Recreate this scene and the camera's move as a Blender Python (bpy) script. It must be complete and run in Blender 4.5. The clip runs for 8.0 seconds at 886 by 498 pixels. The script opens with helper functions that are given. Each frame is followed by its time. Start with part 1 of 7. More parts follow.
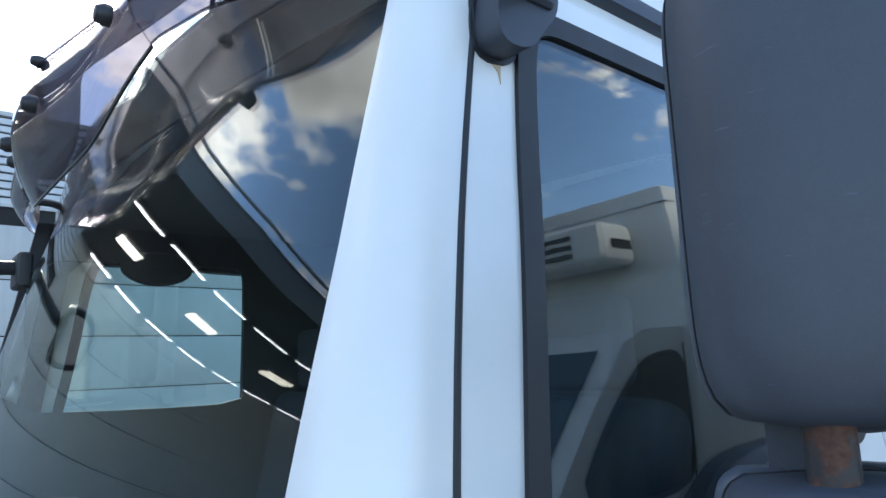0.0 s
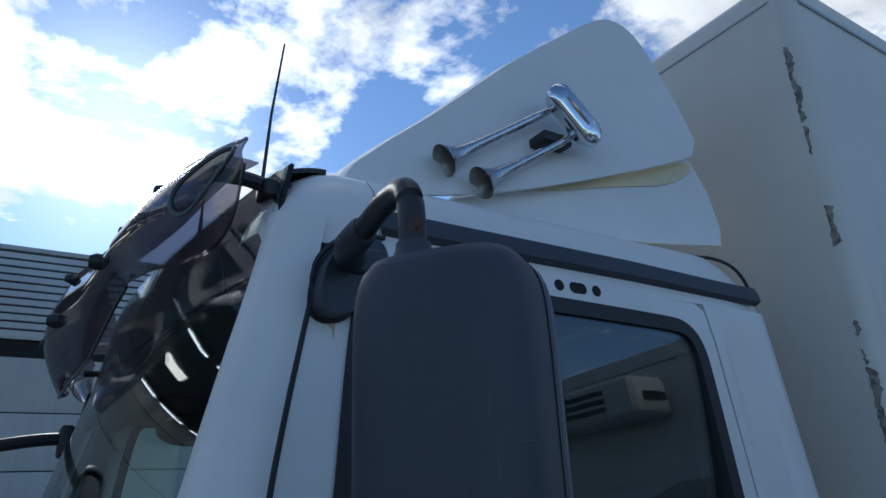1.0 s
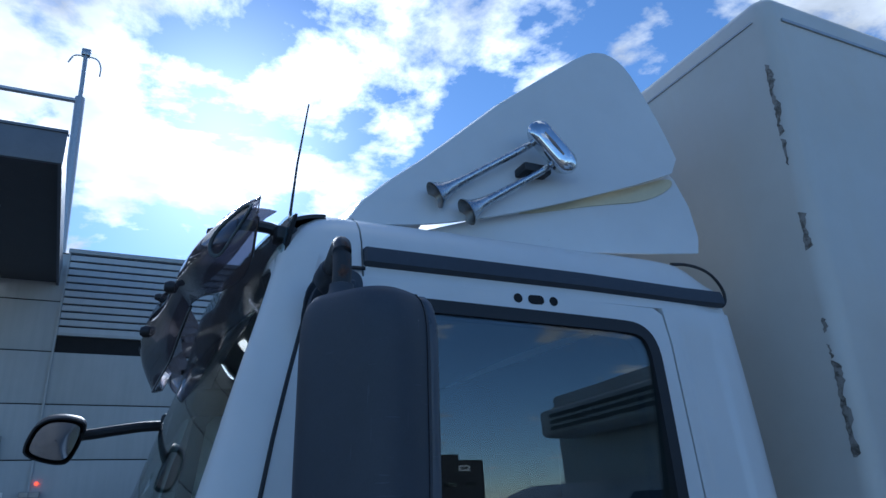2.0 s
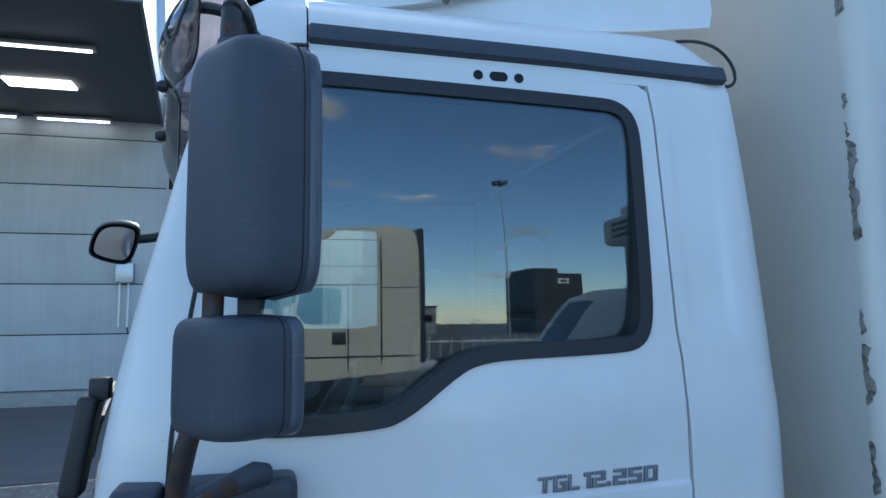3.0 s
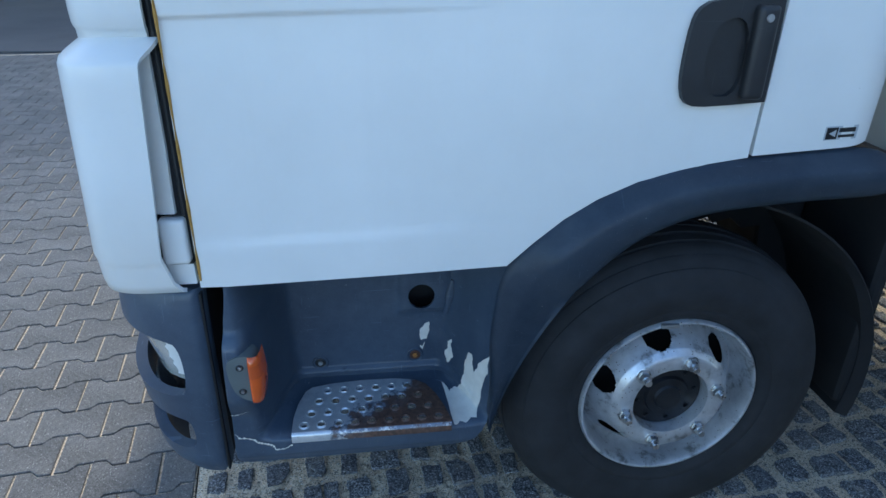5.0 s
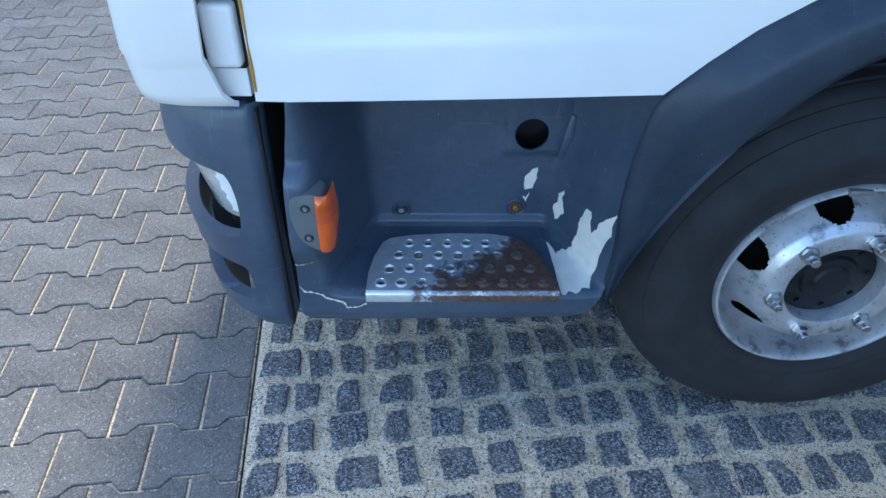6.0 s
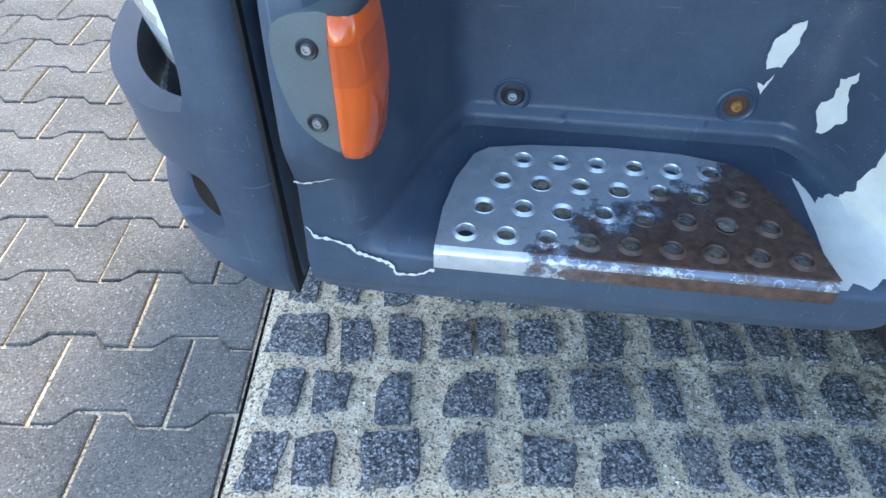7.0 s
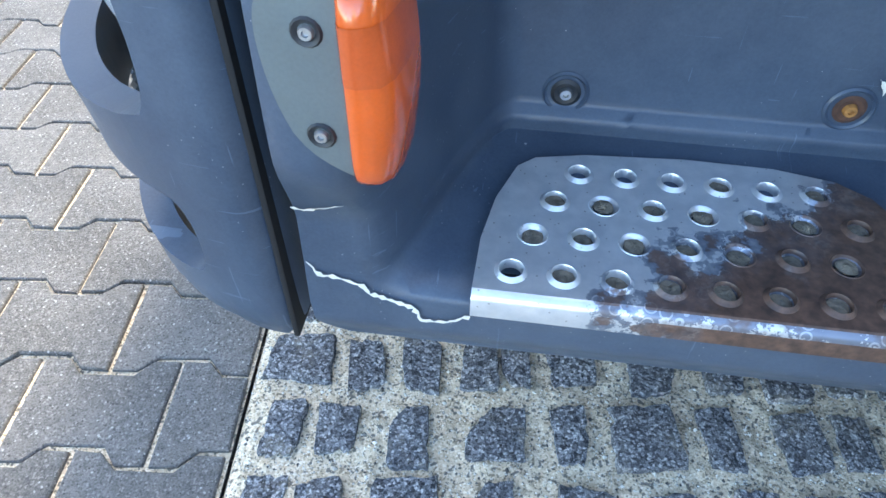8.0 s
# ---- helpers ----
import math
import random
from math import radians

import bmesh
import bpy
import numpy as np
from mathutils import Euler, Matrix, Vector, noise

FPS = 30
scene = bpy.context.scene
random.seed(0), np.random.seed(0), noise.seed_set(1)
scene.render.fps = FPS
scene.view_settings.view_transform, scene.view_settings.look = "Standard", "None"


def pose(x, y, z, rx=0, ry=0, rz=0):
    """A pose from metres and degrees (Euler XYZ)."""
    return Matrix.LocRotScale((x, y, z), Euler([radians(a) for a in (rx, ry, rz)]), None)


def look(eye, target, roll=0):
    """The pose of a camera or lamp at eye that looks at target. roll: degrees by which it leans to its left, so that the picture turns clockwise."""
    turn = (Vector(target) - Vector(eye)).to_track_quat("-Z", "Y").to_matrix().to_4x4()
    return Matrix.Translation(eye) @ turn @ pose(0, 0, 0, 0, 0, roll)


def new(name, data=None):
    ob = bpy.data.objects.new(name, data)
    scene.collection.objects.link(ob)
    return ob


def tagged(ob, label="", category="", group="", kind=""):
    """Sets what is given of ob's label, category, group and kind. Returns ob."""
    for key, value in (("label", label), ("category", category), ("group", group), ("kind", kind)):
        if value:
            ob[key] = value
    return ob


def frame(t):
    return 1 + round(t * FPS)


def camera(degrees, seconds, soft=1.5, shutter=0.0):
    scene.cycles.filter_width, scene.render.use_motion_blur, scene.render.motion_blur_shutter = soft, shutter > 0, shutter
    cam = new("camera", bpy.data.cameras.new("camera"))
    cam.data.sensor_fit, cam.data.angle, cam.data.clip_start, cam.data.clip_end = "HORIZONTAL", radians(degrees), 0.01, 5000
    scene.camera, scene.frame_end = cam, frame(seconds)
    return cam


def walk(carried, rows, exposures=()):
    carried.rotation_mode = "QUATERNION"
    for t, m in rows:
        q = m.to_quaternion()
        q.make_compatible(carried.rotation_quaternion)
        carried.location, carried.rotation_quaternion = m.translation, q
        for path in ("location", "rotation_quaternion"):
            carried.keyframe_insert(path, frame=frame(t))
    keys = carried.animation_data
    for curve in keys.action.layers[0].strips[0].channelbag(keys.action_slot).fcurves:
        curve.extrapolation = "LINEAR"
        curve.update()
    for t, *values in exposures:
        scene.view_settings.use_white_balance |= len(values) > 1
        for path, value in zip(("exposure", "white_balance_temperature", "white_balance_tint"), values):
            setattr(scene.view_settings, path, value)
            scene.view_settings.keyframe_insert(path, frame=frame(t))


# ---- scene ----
from mathutils import noise

cam = camera(67.4, 8.0)
PATH = [
    (0, (-0.354, -0.418, 1.792), (0.921, 1.085, 2.13), -2.2),
    (0.1, (-0.386, -0.489, 1.793), (0.879, 1.003, 2.208), -2.2),
    (0.2, (-0.373, -0.519, 1.832), (0.868, 0.982, 2.29), -2.5),
    (0.3, (-0.366, -0.562, 1.849), (0.844, 0.944, 2.366), -2.3),
    (0.5, (-0.339, -0.637, 1.87), (0.801, 0.884, 2.492), -2.9),
    (0.6, (-0.315, -0.671, 1.887), (0.804, 0.864, 2.514), -2.3),
    (1, (-0.222, -0.797, 1.879), (0.799, 0.778, 2.572), -2.5),
    (1.2, (-0.198, -0.871, 1.869), (0.75, 0.735, 2.592), -2.4),
    (2.3, (-0.086, -1.261, 1.79), (0.605, 0.514, 2.401), -1.4),
    (2.5, (0.019, -1.286, 1.757), (0.65, 0.544, 2.262), -1.2),
    (3, (0.158, -1.244, 1.703), (0.672, 0.676, 1.92), -0.7),
    (3.5, (0.233, -1.126, 1.631), (0.555, 0.848, 1.6), -0.1),
    (4, (0.284, -1.072, 1.547), (0.579, 0.876, 1.202), -0.1),
    (4.5, (0.306, -1.077, 1.454), (0.56, 0.796, 0.803), 0.3),
    (5, (0.302, -1.096, 1.389), (0.537, 0.68, 0.5), 0.7),
    (5.2, (0.315, -1.095, 1.362), (0.524, 0.638, 0.386), 0.7),
    (6.3, (0.234, -0.701, 1.121), (0.168, 0.777, -0.225), 0.6),
    (6.5, (0.233, -0.608, 1.048), (0.105, 0.825, -0.342), 0.4),
    (7, (0.19, -0.404, 0.829), (0.021, 1.006, -0.58), 0.4),
    (7.5, (0.125, -0.272, 0.683), (-0.056, 1.122, -0.739), 0.3),
    (8, (0.154, -0.289, 0.765), (-0.034, 1.09, -0.671), 0.5),
]
EXPOSURES = [
    (0, 1.90, 6450, 10), (0.3, 1.62, 6500, 10), (0.5, 1.08, 6200, 10), (1, -0.08, 5700, 8), (2.5, 0.1, 4950, 9), (3, 1.16, 5600, 5),
    (3.5, 1.5, 5880, 6), (4.5, 1.41, 5980, 6), (5.2, 1.8, 6000, 6), (6.3, 2.42, 6150, 8), (7, 2.95, 6750, 8), (8, 3.22, 7000, 9),
]
walk(cam, [(t, look(eye, target, roll)) for t, eye, target, roll in PATH], EXPOSURES)

# ---- light ----
SUN_EL, SUN_AZ = 28.0, 4.0          # degrees above the ground, degrees from +y towards +x
sun_way = Vector((math.sin(radians(SUN_AZ)) * math.cos(radians(SUN_EL)), math.cos(radians(SUN_AZ)) * math.cos(radians(SUN_EL)), math.sin(radians(SUN_EL))))
sun_data = bpy.data.lights.new("sun", "SUN")
sun_data.energy, sun_data.angle, sun_data.color = 1.5, radians(10.0), (1.0, 0.93, 0.82)
sun = new("sun", sun_data)
sun.matrix_world = look(sun_way * 60, (0, 0, 0))

world = bpy.data.worlds.new("sky")
scene.world = world
world.use_nodes = True
wt = world.node_tree
wt.nodes.clear()


def wnode(kind, **props):
    n = wt.nodes.new(kind)
    for k, v in props.items():
        if k == "operation":
            n.operation = v
        elif k == "blend":
            n.blend_type = v
        elif k == "dtype":
            n.data_type = v
    return n


def wmath(op, a, b=None, clamp=False):
    n = wnode("ShaderNodeMath", operation=op)
    n.use_clamp = clamp
    for i, v in enumerate((a, b)):
        if v is None:
            continue
        if isinstance(v, (int, float)):
            n.inputs[i].default_value = v
        else:
            wt.links.new(v, n.inputs[i])
    return n.outputs[0]


sky = wnode("ShaderNodeTexSky")
sky.sky_type, sky.sun_disc = "NISHITA", False
sky.sun_elevation, sky.sun_rotation = radians(SUN_EL), radians(SUN_AZ)
sky.air_density, sky.dust_density, sky.ozone_density = 1.0, 0.05, 3.5
coord = wnode("ShaderNodeTexCoord")
way = coord.outputs["Generated"]
sep = wnode("ShaderNodeSeparateXYZ")
wt.links.new(way, sep.inputs[0])
# cloud layer: the direction laid on a flat layer overhead
height = wmath("ADD", wmath("MAXIMUM", sep.outputs[2], 0.0), 0.12)
flat = wnode("ShaderNodeCombineXYZ")
wt.links.new(wmath("DIVIDE", sep.outputs[0], height), flat.inputs[0])
wt.links.new(wmath("DIVIDE", sep.outputs[1], height), flat.inputs[1])
flat.inputs[2].default_value = 3.7
cloud = wnode("ShaderNodeTexNoise")
wt.links.new(flat.outputs[0], cloud.inputs["Vector"])
cloud.inputs["Scale"].default_value = 2.3
cloud.inputs["Detail"].default_value = 12.0
cloud.inputs["Roughness"].default_value = 0.60
cloud.inputs["Distortion"].default_value = 0.15
dot = wnode("ShaderNodeVectorMath", operation="DOT_PRODUCT")
wt.links.new(way, dot.inputs[0])
dot.inputs[1].default_value = sun_way
near_sun = wmath("MAXIMUM", dot.outputs["Value"], 0.0)
# more cloud on the sun's side of the sky
bias = wmath("ADD", cloud.outputs["Fac"], wmath("MULTIPLY", wmath("POWER", near_sun, 0.8), 0.108))
cover = wmath("MULTIPLY", wmath("SUBTRACT", bias, 0.585), 12.0, clamp=True)
body = wnode("ShaderNodeTexNoise")
wt.links.new(flat.outputs[0], body.inputs["Vector"])
body.inputs["Scale"].default_value, body.inputs["Detail"].default_value = 2.6, 6.0
shade = wmath("ADD", wmath("MULTIPLY", body.outputs["Fac"], 3.0), -0.50)
lit = wmath("ADD", wmath("MULTIPLY", wmath("POWER", near_sun, 5.0), 4.0), 5.8)
white = wnode("ShaderNodeCombineColor")
bright = wmath("MULTIPLY", lit, shade)
for i, k in enumerate((1.0, 0.985, 0.96)):
    wt.links.new(wmath("MULTIPLY", bright, k), white.inputs[i])
# thin veil of light round the sun
veil = wmath("MULTIPLY", wmath("POWER", near_sun, 90.0), 5.0)
veilc = wnode("ShaderNodeCombineColor")
for i in range(3):
    wt.links.new(veil, veilc.inputs[i])
mixc = wnode("ShaderNodeMix", dtype="RGBA")
wt.links.new(cover, mixc.inputs[0])
wt.links.new(sky.outputs[0], mixc.inputs[6])
wt.links.new(white.outputs[0], mixc.inputs[7])
addc = wnode("ShaderNodeMix", dtype="RGBA", blend="ADD")
addc.inputs[0].default_value = 1.0
wt.links.new(mixc.outputs[2], addc.inputs[6])
wt.links.new(veilc.outputs[0], addc.inputs[7])
back = wnode("ShaderNodeBackground")
back.inputs["Strength"].default_value = 0.14
wt.links.new(addc.outputs[2], back.inputs[0])
wout = wnode("ShaderNodeOutputWorld")
wt.links.new(back.outputs[0], wout.inputs[0])

# ---- materials ----
class Mat:
    """A small builder for procedural materials in object coordinates (metres)."""

    def __init__(self, name):
        self.m = bpy.data.materials.new(name)
        self.m.use_nodes = True
        self.t = self.m.node_tree
        self.b = self.t.nodes["Principled BSDF"]
        self.tc = self.t.nodes.new("ShaderNodeTexCoord").outputs["Object"]

    def link(self, a, b):
        self.t.links.new(a, b)

    def noise(self, scale, detail=4.0, rough=0.55, stretch=None, out="Fac"):
        n = self.t.nodes.new("ShaderNodeTexNoise")
        n.inputs["Scale"].default_value, n.inputs["Detail"].default_value, n.inputs["Roughness"].default_value = scale, detail, rough
        src = self.tc
        if stretch:
            mp = self.t.nodes.new("ShaderNodeMapping")
            mp.inputs["Scale"].default_value = stretch
            self.link(self.tc, mp.inputs[0])
            src = mp.outputs[0]
        self.link(src, n.inputs["Vector"])
        return n.outputs[out]

    def voronoi(self, scale, feature="F1"):
        n = self.t.nodes.new("ShaderNodeTexVoronoi")
        n.feature = feature
        n.inputs["Scale"].default_value = scale
        self.link(self.tc, n.inputs["Vector"])
        return n.outputs["Distance"]

    def cells(self, scale):
        """A random value for each grain of a crushed surface."""
        n, sp = self.t.nodes.new("ShaderNodeTexVoronoi"), self.t.nodes.new("ShaderNodeSeparateColor")
        n.inputs["Scale"].default_value = scale
        self.link(self.tc, n.inputs["Vector"])
        self.link(n.outputs["Color"], sp.inputs[0])
        return sp.outputs[0]

    def math(self, op, a, b=None, clamp=False):
        n = self.t.nodes.new("ShaderNodeMath")
        n.operation, n.use_clamp = op, clamp
        for i, v in enumerate((a, b)):
            if v is None:
                continue
            if isinstance(v, (int, float)):
                n.inputs[i].default_value = v
            else:
                self.link(v, n.inputs[i])
        return n.outputs[0]

    def ramp(self, src, stops):
        n = self.t.nodes.new("ShaderNodeValToRGB")
        e = n.color_ramp.elements
        while len(e) < len(stops):
            e.new(0.5)
        for el, (p, c) in zip(e, stops):
            el.position = p
            el.color = (*c, 1) if not isinstance(c, (int, float)) else (c, c, c, 1)
        self.link(src, n.inputs[0])
        return n.outputs[0]

    def mix(self, fac, a, b, blend="MIX"):
        n = self.t.nodes.new("ShaderNodeMix")
        n.data_type, n.blend_type = "RGBA", blend
        for i, v in ((0, fac), (6, a), (7, b)):
            if isinstance(v, (int, float)):
                n.inputs[i].default_value = v
            elif isinstance(v, tuple):
                n.inputs[i].default_value = (*v, 1)
            else:
                self.link(v, n.inputs[i])
        return n.outputs[2]

    def axis(self, i):
        n = self.t.nodes.new("ShaderNodeSeparateXYZ")
        self.link(self.tc, n.inputs[0])
        return n.outputs[i]

    def random(self):
        return self.t.nodes.new("ShaderNodeObjectInfo").outputs["Random"]

    def island(self):
        return self.t.nodes.new("ShaderNodeNewGeometry").outputs["Random Per Island"]

    def set(self, color=None, rough=None, metal=None, coat=None, bump=None, strength=0.3, dist=0.002, spec=None):
        def put(k, v):
            if isinstance(v, (int, float)):
                self.b.inputs[k].default_value = v
            elif isinstance(v, tuple):
                self.b.inputs[k].default_value = (*v, 1)
            else:
                self.link(v, self.b.inputs[k])
        for k, v in (("Base Color", color), ("Roughness", rough), ("Metallic", metal), ("Coat Weight", coat), ("Specular IOR Level", spec)):
            if v is not None:
                put(k, v)
        if coat is not None:
            self.b.inputs["Coat Roughness"].default_value = 0.12
        if bump is not None:
            n = self.t.nodes.new("ShaderNodeBump")
            n.inputs["Strength"].default_value, n.inputs["Distance"].default_value = strength, dist
            self.link(bump, n.inputs["Height"])
            self.link(n.outputs[0], self.b.inputs["Normal"])
        return self.m


def plain(name, color, rough=0.5, metal=0.0, var=0.12, scale=9.0, bump=0.0, coat=None):
    """A colour with grain and mottling at two scales."""
    m = Mat(name)
    n1, n2 = m.noise(scale, 5), m.noise(scale * 23, 3)
    k = m.math("ADD", m.math("MULTIPLY", n1, 0.65), m.math("MULTIPLY", n2, 0.35))
    lo, hi = tuple(c * (1 - var) for c in color), tuple(min(1, c * (1 + var)) for c in color)
    col = m.ramp(k, ((0.3, lo), (0.7, hi)))
    r = m.ramp(n1, ((0.3, max(0, rough - 0.07)), (0.7, min(1, rough + 0.07))))
    return m.set(col, r, metal, coat, n2 if bump else None, bump)


def make_white_paint():
    m = Mat("white_paint")
    dirt = m.noise(2.2, 6, 0.6)
    streak = m.noise(1.0, 5, 0.6, (26, 26, 1.6))
    col = m.ramp(dirt, ((0.3, (0.70, 0.70, 0.68)), (0.7, (0.80, 0.80, 0.78))))
    col = m.mix(m.math("MULTIPLY", m.math("SUBTRACT", streak, 0.56, True), 0.35), col, (0.60, 0.58, 0.54))
    chips = m.voronoi(19)
    spot = m.math("LESS_THAN", chips, 0.016)
    col = m.mix(m.math("MULTIPLY", spot, m.math("GREATER_THAN", dirt, 0.57)), col, (0.12, 0.11, 0.10))
    rough = m.ramp(m.noise(7, 5), ((0.3, 0.30), (0.7, 0.44)))
    return m.set(col, rough, 0.0, 0.35, m.noise(900, 2), 0.015)


def make_box_paint():
    m = Mat("box_paint")
    dirt = m.noise(1.6, 6, 0.62)
    streak = m.noise(1.0, 5, 0.6, (14, 14, 0.8))
    col = m.ramp(dirt, ((0.3, (0.58, 0.56, 0.50)), (0.7, (0.67, 0.66, 0.61))))
    col = m.mix(m.math("MULTIPLY", m.math("SUBTRACT", streak, 0.52, True), 1.1), col, (0.62, 0.57, 0.47))
    return m.set(col, m.ramp(m.noise(5, 4), ((0.3, 0.35), (0.7, 0.5))), 0.0, 0.15, m.noise(40, 3), 0.03)


def make_dark_plastic(name, lo, hi, rough=0.5, dusty=0.0):
    """Weathered moulded plastic: faded clouds, fine grain, hairline scuffs, pale nicks."""
    m = Mat(name)
    fade, mid, fine = m.noise(3.1, 6, 0.6), m.noise(26, 6, 0.65), m.noise(420, 4, 0.7)
    k = m.math("ADD", m.math("MULTIPLY", fade, 0.55), m.math("ADD", m.math("MULTIPLY", mid, 0.25), m.math("MULTIPLY", fine, 0.20)))
    col = m.ramp(k, ((0.34, lo), (0.66, hi)))
    for st in ((300, 20, 9), (9, 30, 260)):
        scr = m.noise(1.0, 3, 0.5, st)
        col = m.mix(m.math("MULTIPLY", m.math("GREATER_THAN", scr, 0.71), 0.28), col, tuple(min(1, c * 2.3) for c in hi))
    nick = m.math("MULTIPLY", m.math("LESS_THAN", m.voronoi(34), 0.035), m.math("GREATER_THAN", mid, 0.55))
    col = m.mix(m.math("MULTIPLY", nick, 0.7), col, (0.5, 0.5, 0.48))
    dust = m.math("MULTIPLY", m.math("LESS_THAN", m.voronoi(170), 0.075), m.math("GREATER_THAN", m.noise(7, 5, 0.6), 0.54))
    col = m.mix(m.math("MULTIPLY", dust, dusty), col, (0.42, 0.43, 0.44))
    r = m.ramp(m.math("ADD", m.math("MULTIPLY", fade, 0.5), m.math("MULTIPLY", mid, 0.5)), ((0.3, rough - 0.12), (0.7, rough + 0.10)))
    return m.set(col, r, 0.0, None, m.noise(1500, 2), 0.12, 0.0004)


def make_glass(name, tint, f0=0.04, extra=1.0, haze=0.0):
    """Clear pane: tinted see-through with a mirror gloss that grows towards grazing view."""
    m = bpy.data.materials.new(name)
    m.use_nodes = True
    t = m.node_tree
    t.nodes.clear()
    tr, gl, mx, lw, out = (t.nodes.new(k) for k in ("ShaderNodeBsdfTransparent", "ShaderNodeBsdfGlossy", "ShaderNodeMixShader", "ShaderNodeLayerWeight", "ShaderNodeOutputMaterial"))
    tr.inputs[0].default_value = (*tint, 1)
    gl.inputs["Roughness"].default_value = 0.004
    lw.inputs["Blend"].default_value = 0.5
    last = lw.outputs["Facing"]
    for op, val in (("POWER", 5.0), ("MULTIPLY", 1 - f0), ("ADD", f0), ("MULTIPLY", extra)):
        mu = t.nodes.new("ShaderNodeMath")
        mu.operation, mu.use_clamp = op, True
        mu.inputs[1].default_value = val
        t.links.new(last, mu.inputs[0])
        last = mu.outputs[0]
    t.links.new(last, mx.inputs[0])
    t.links.new(tr.outputs[0], mx.inputs[1])
    t.links.new(gl.outputs[0], mx.inputs[2])
    if haze:
        milky, hz = t.nodes.new("ShaderNodeBsdfTranslucent"), t.nodes.new("ShaderNodeMixShader")
        milky.inputs[0].default_value = (0.5, 0.5, 0.52, 1)
        hz.inputs[0].default_value = haze
        t.links.new(mx.outputs[0], hz.inputs[1])
        t.links.new(milky.outputs[0], hz.inputs[2])
        mx = hz
    t.links.new(mx.outputs[0], out.inputs[0])
    return m


def make_rust(name, base, rustc, amount):
    m = Mat(name)
    n = m.noise(22, 7, 0.68)
    f = m.ramp(n, ((amount, 0.0), (amount + 0.08, 1.0)))
    fine = m.noise(180, 4)
    rc = m.ramp(fine, ((0.3, tuple(c * 0.6 for c in rustc)), (0.7, tuple(c * 1.5 for c in rustc))))
    col = m.mix(f, base, rc)
    return m.set(col, m.ramp(f, ((0.0, 0.45), (1.0, 0.85))), 0.0, None, n, 0.5, 0.002)


def make_step_metal():
    m = Mat("step_metal")
    x, y = m.axis(0), m.axis(1)
    n = m.noise(24, 5, 0.58)
    # rust spreads from the worn rear end of the tread
    k = m.math("ADD", m.math("MULTIPLY", m.math("SUBTRACT", x, 0.216), 6.5), m.math("MULTIPLY", m.math("SUBTRACT", n, 0.5), 2.0))
    k = m.math("SUBTRACT", k, m.math("MULTIPLY", m.math("MAXIMUM", m.math("SUBTRACT", y, 0.012), 0.0), 8.5))
    f = m.ramp(k, ((0.14, 0.0), (0.19, 0.85), (0.50, 1.0)))
    # the fold along the front edge is rubbed bright
    z = m.axis(2)
    ridge = m.math("MULTIPLY", m.math("GREATER_THAN", z, 0.4205), m.math("LESS_THAN", z, 0.4272))
    f = m.math("MULTIPLY", f, m.math("SUBTRACT", 1.0, m.math("MULTIPLY", ridge, m.ramp(m.noise(60, 4), ((0.38, 0.35), (0.5, 0.9))))))
    haze = m.ramp(m.noise(60, 5), ((0.4, (0.58, 0.60, 0.62)), (0.66, (0.70, 0.71, 0.72))))
    edge = m.ramp(k, ((-0.0, 0.0), (0.02, 0.55), (0.12, 0.8)))
    haze = m.mix(m.math("MULTIPLY", edge, m.math("GREATER_THAN", m.noise(45, 6, 0.7), 0.44)), haze, (0.10, 0.13, 0.19))
    rings = m.math("LESS_THAN", m.math("ABSOLUTE", m.math("SUBTRACT", m.voronoi(85), 0.34)), 0.045)
    haze = m.mix(m.math("MULTIPLY", rings, m.ramp(m.math("ADD", k, 0.4), ((0.25, 0.0), (0.45, 0.75)))), haze, (0.52, 0.55, 0.60))
    specks = m.math("LESS_THAN", m.voronoi(140), 0.10)
    haze = m.mix(m.math("MULTIPLY", specks, 0.6), haze, (0.16, 0.15, 0.14))
    rc = m.ramp(m.noise(130, 5), ((0.3, (0.050, 0.030, 0.024)), (0.7, (0.150, 0.082, 0.056))))
    col = m.mix(f, haze, rc)
    metal = m.ramp(f, ((0.0, 0.62), (1.0, 0.1)))
    return m.set(col, m.ramp(f, ((0.0, 0.34), (1.0, 0.50))), metal, None, n, 0.08, 0.001)


def make_tyre():
    m = Mat("tyre_rubber")
    n = m.noise(14, 6, 0.6)
    col = m.ramp(n, ((0.3, (0.009, 0.0095, 0.011)), (0.72, (0.023, 0.024, 0.028))))
    return m.set(col, 0.8, 0.0, None, m.noise(300, 3), 0.2, 0.001)


def make_rim():
    m = Mat("rim_paint")
    n = m.noise(20, 7, 0.66)
    col = m.ramp(n, ((0.34, (0.20, 0.20, 0.20)), (0.45, (0.50, 0.51, 0.53)), (0.7, (0.66, 0.67, 0.69))))
    spots = m.math("LESS_THAN", m.voronoi(120), 0.16)
    col = m.mix(m.math("MULTIPLY", spots, m.math("GREATER_THAN", m.noise(30, 4), 0.52)), col, (0.12, 0.09, 0.07))
    return m.set(col, 0.36, 0.55, None, n, 0.12, 0.001)


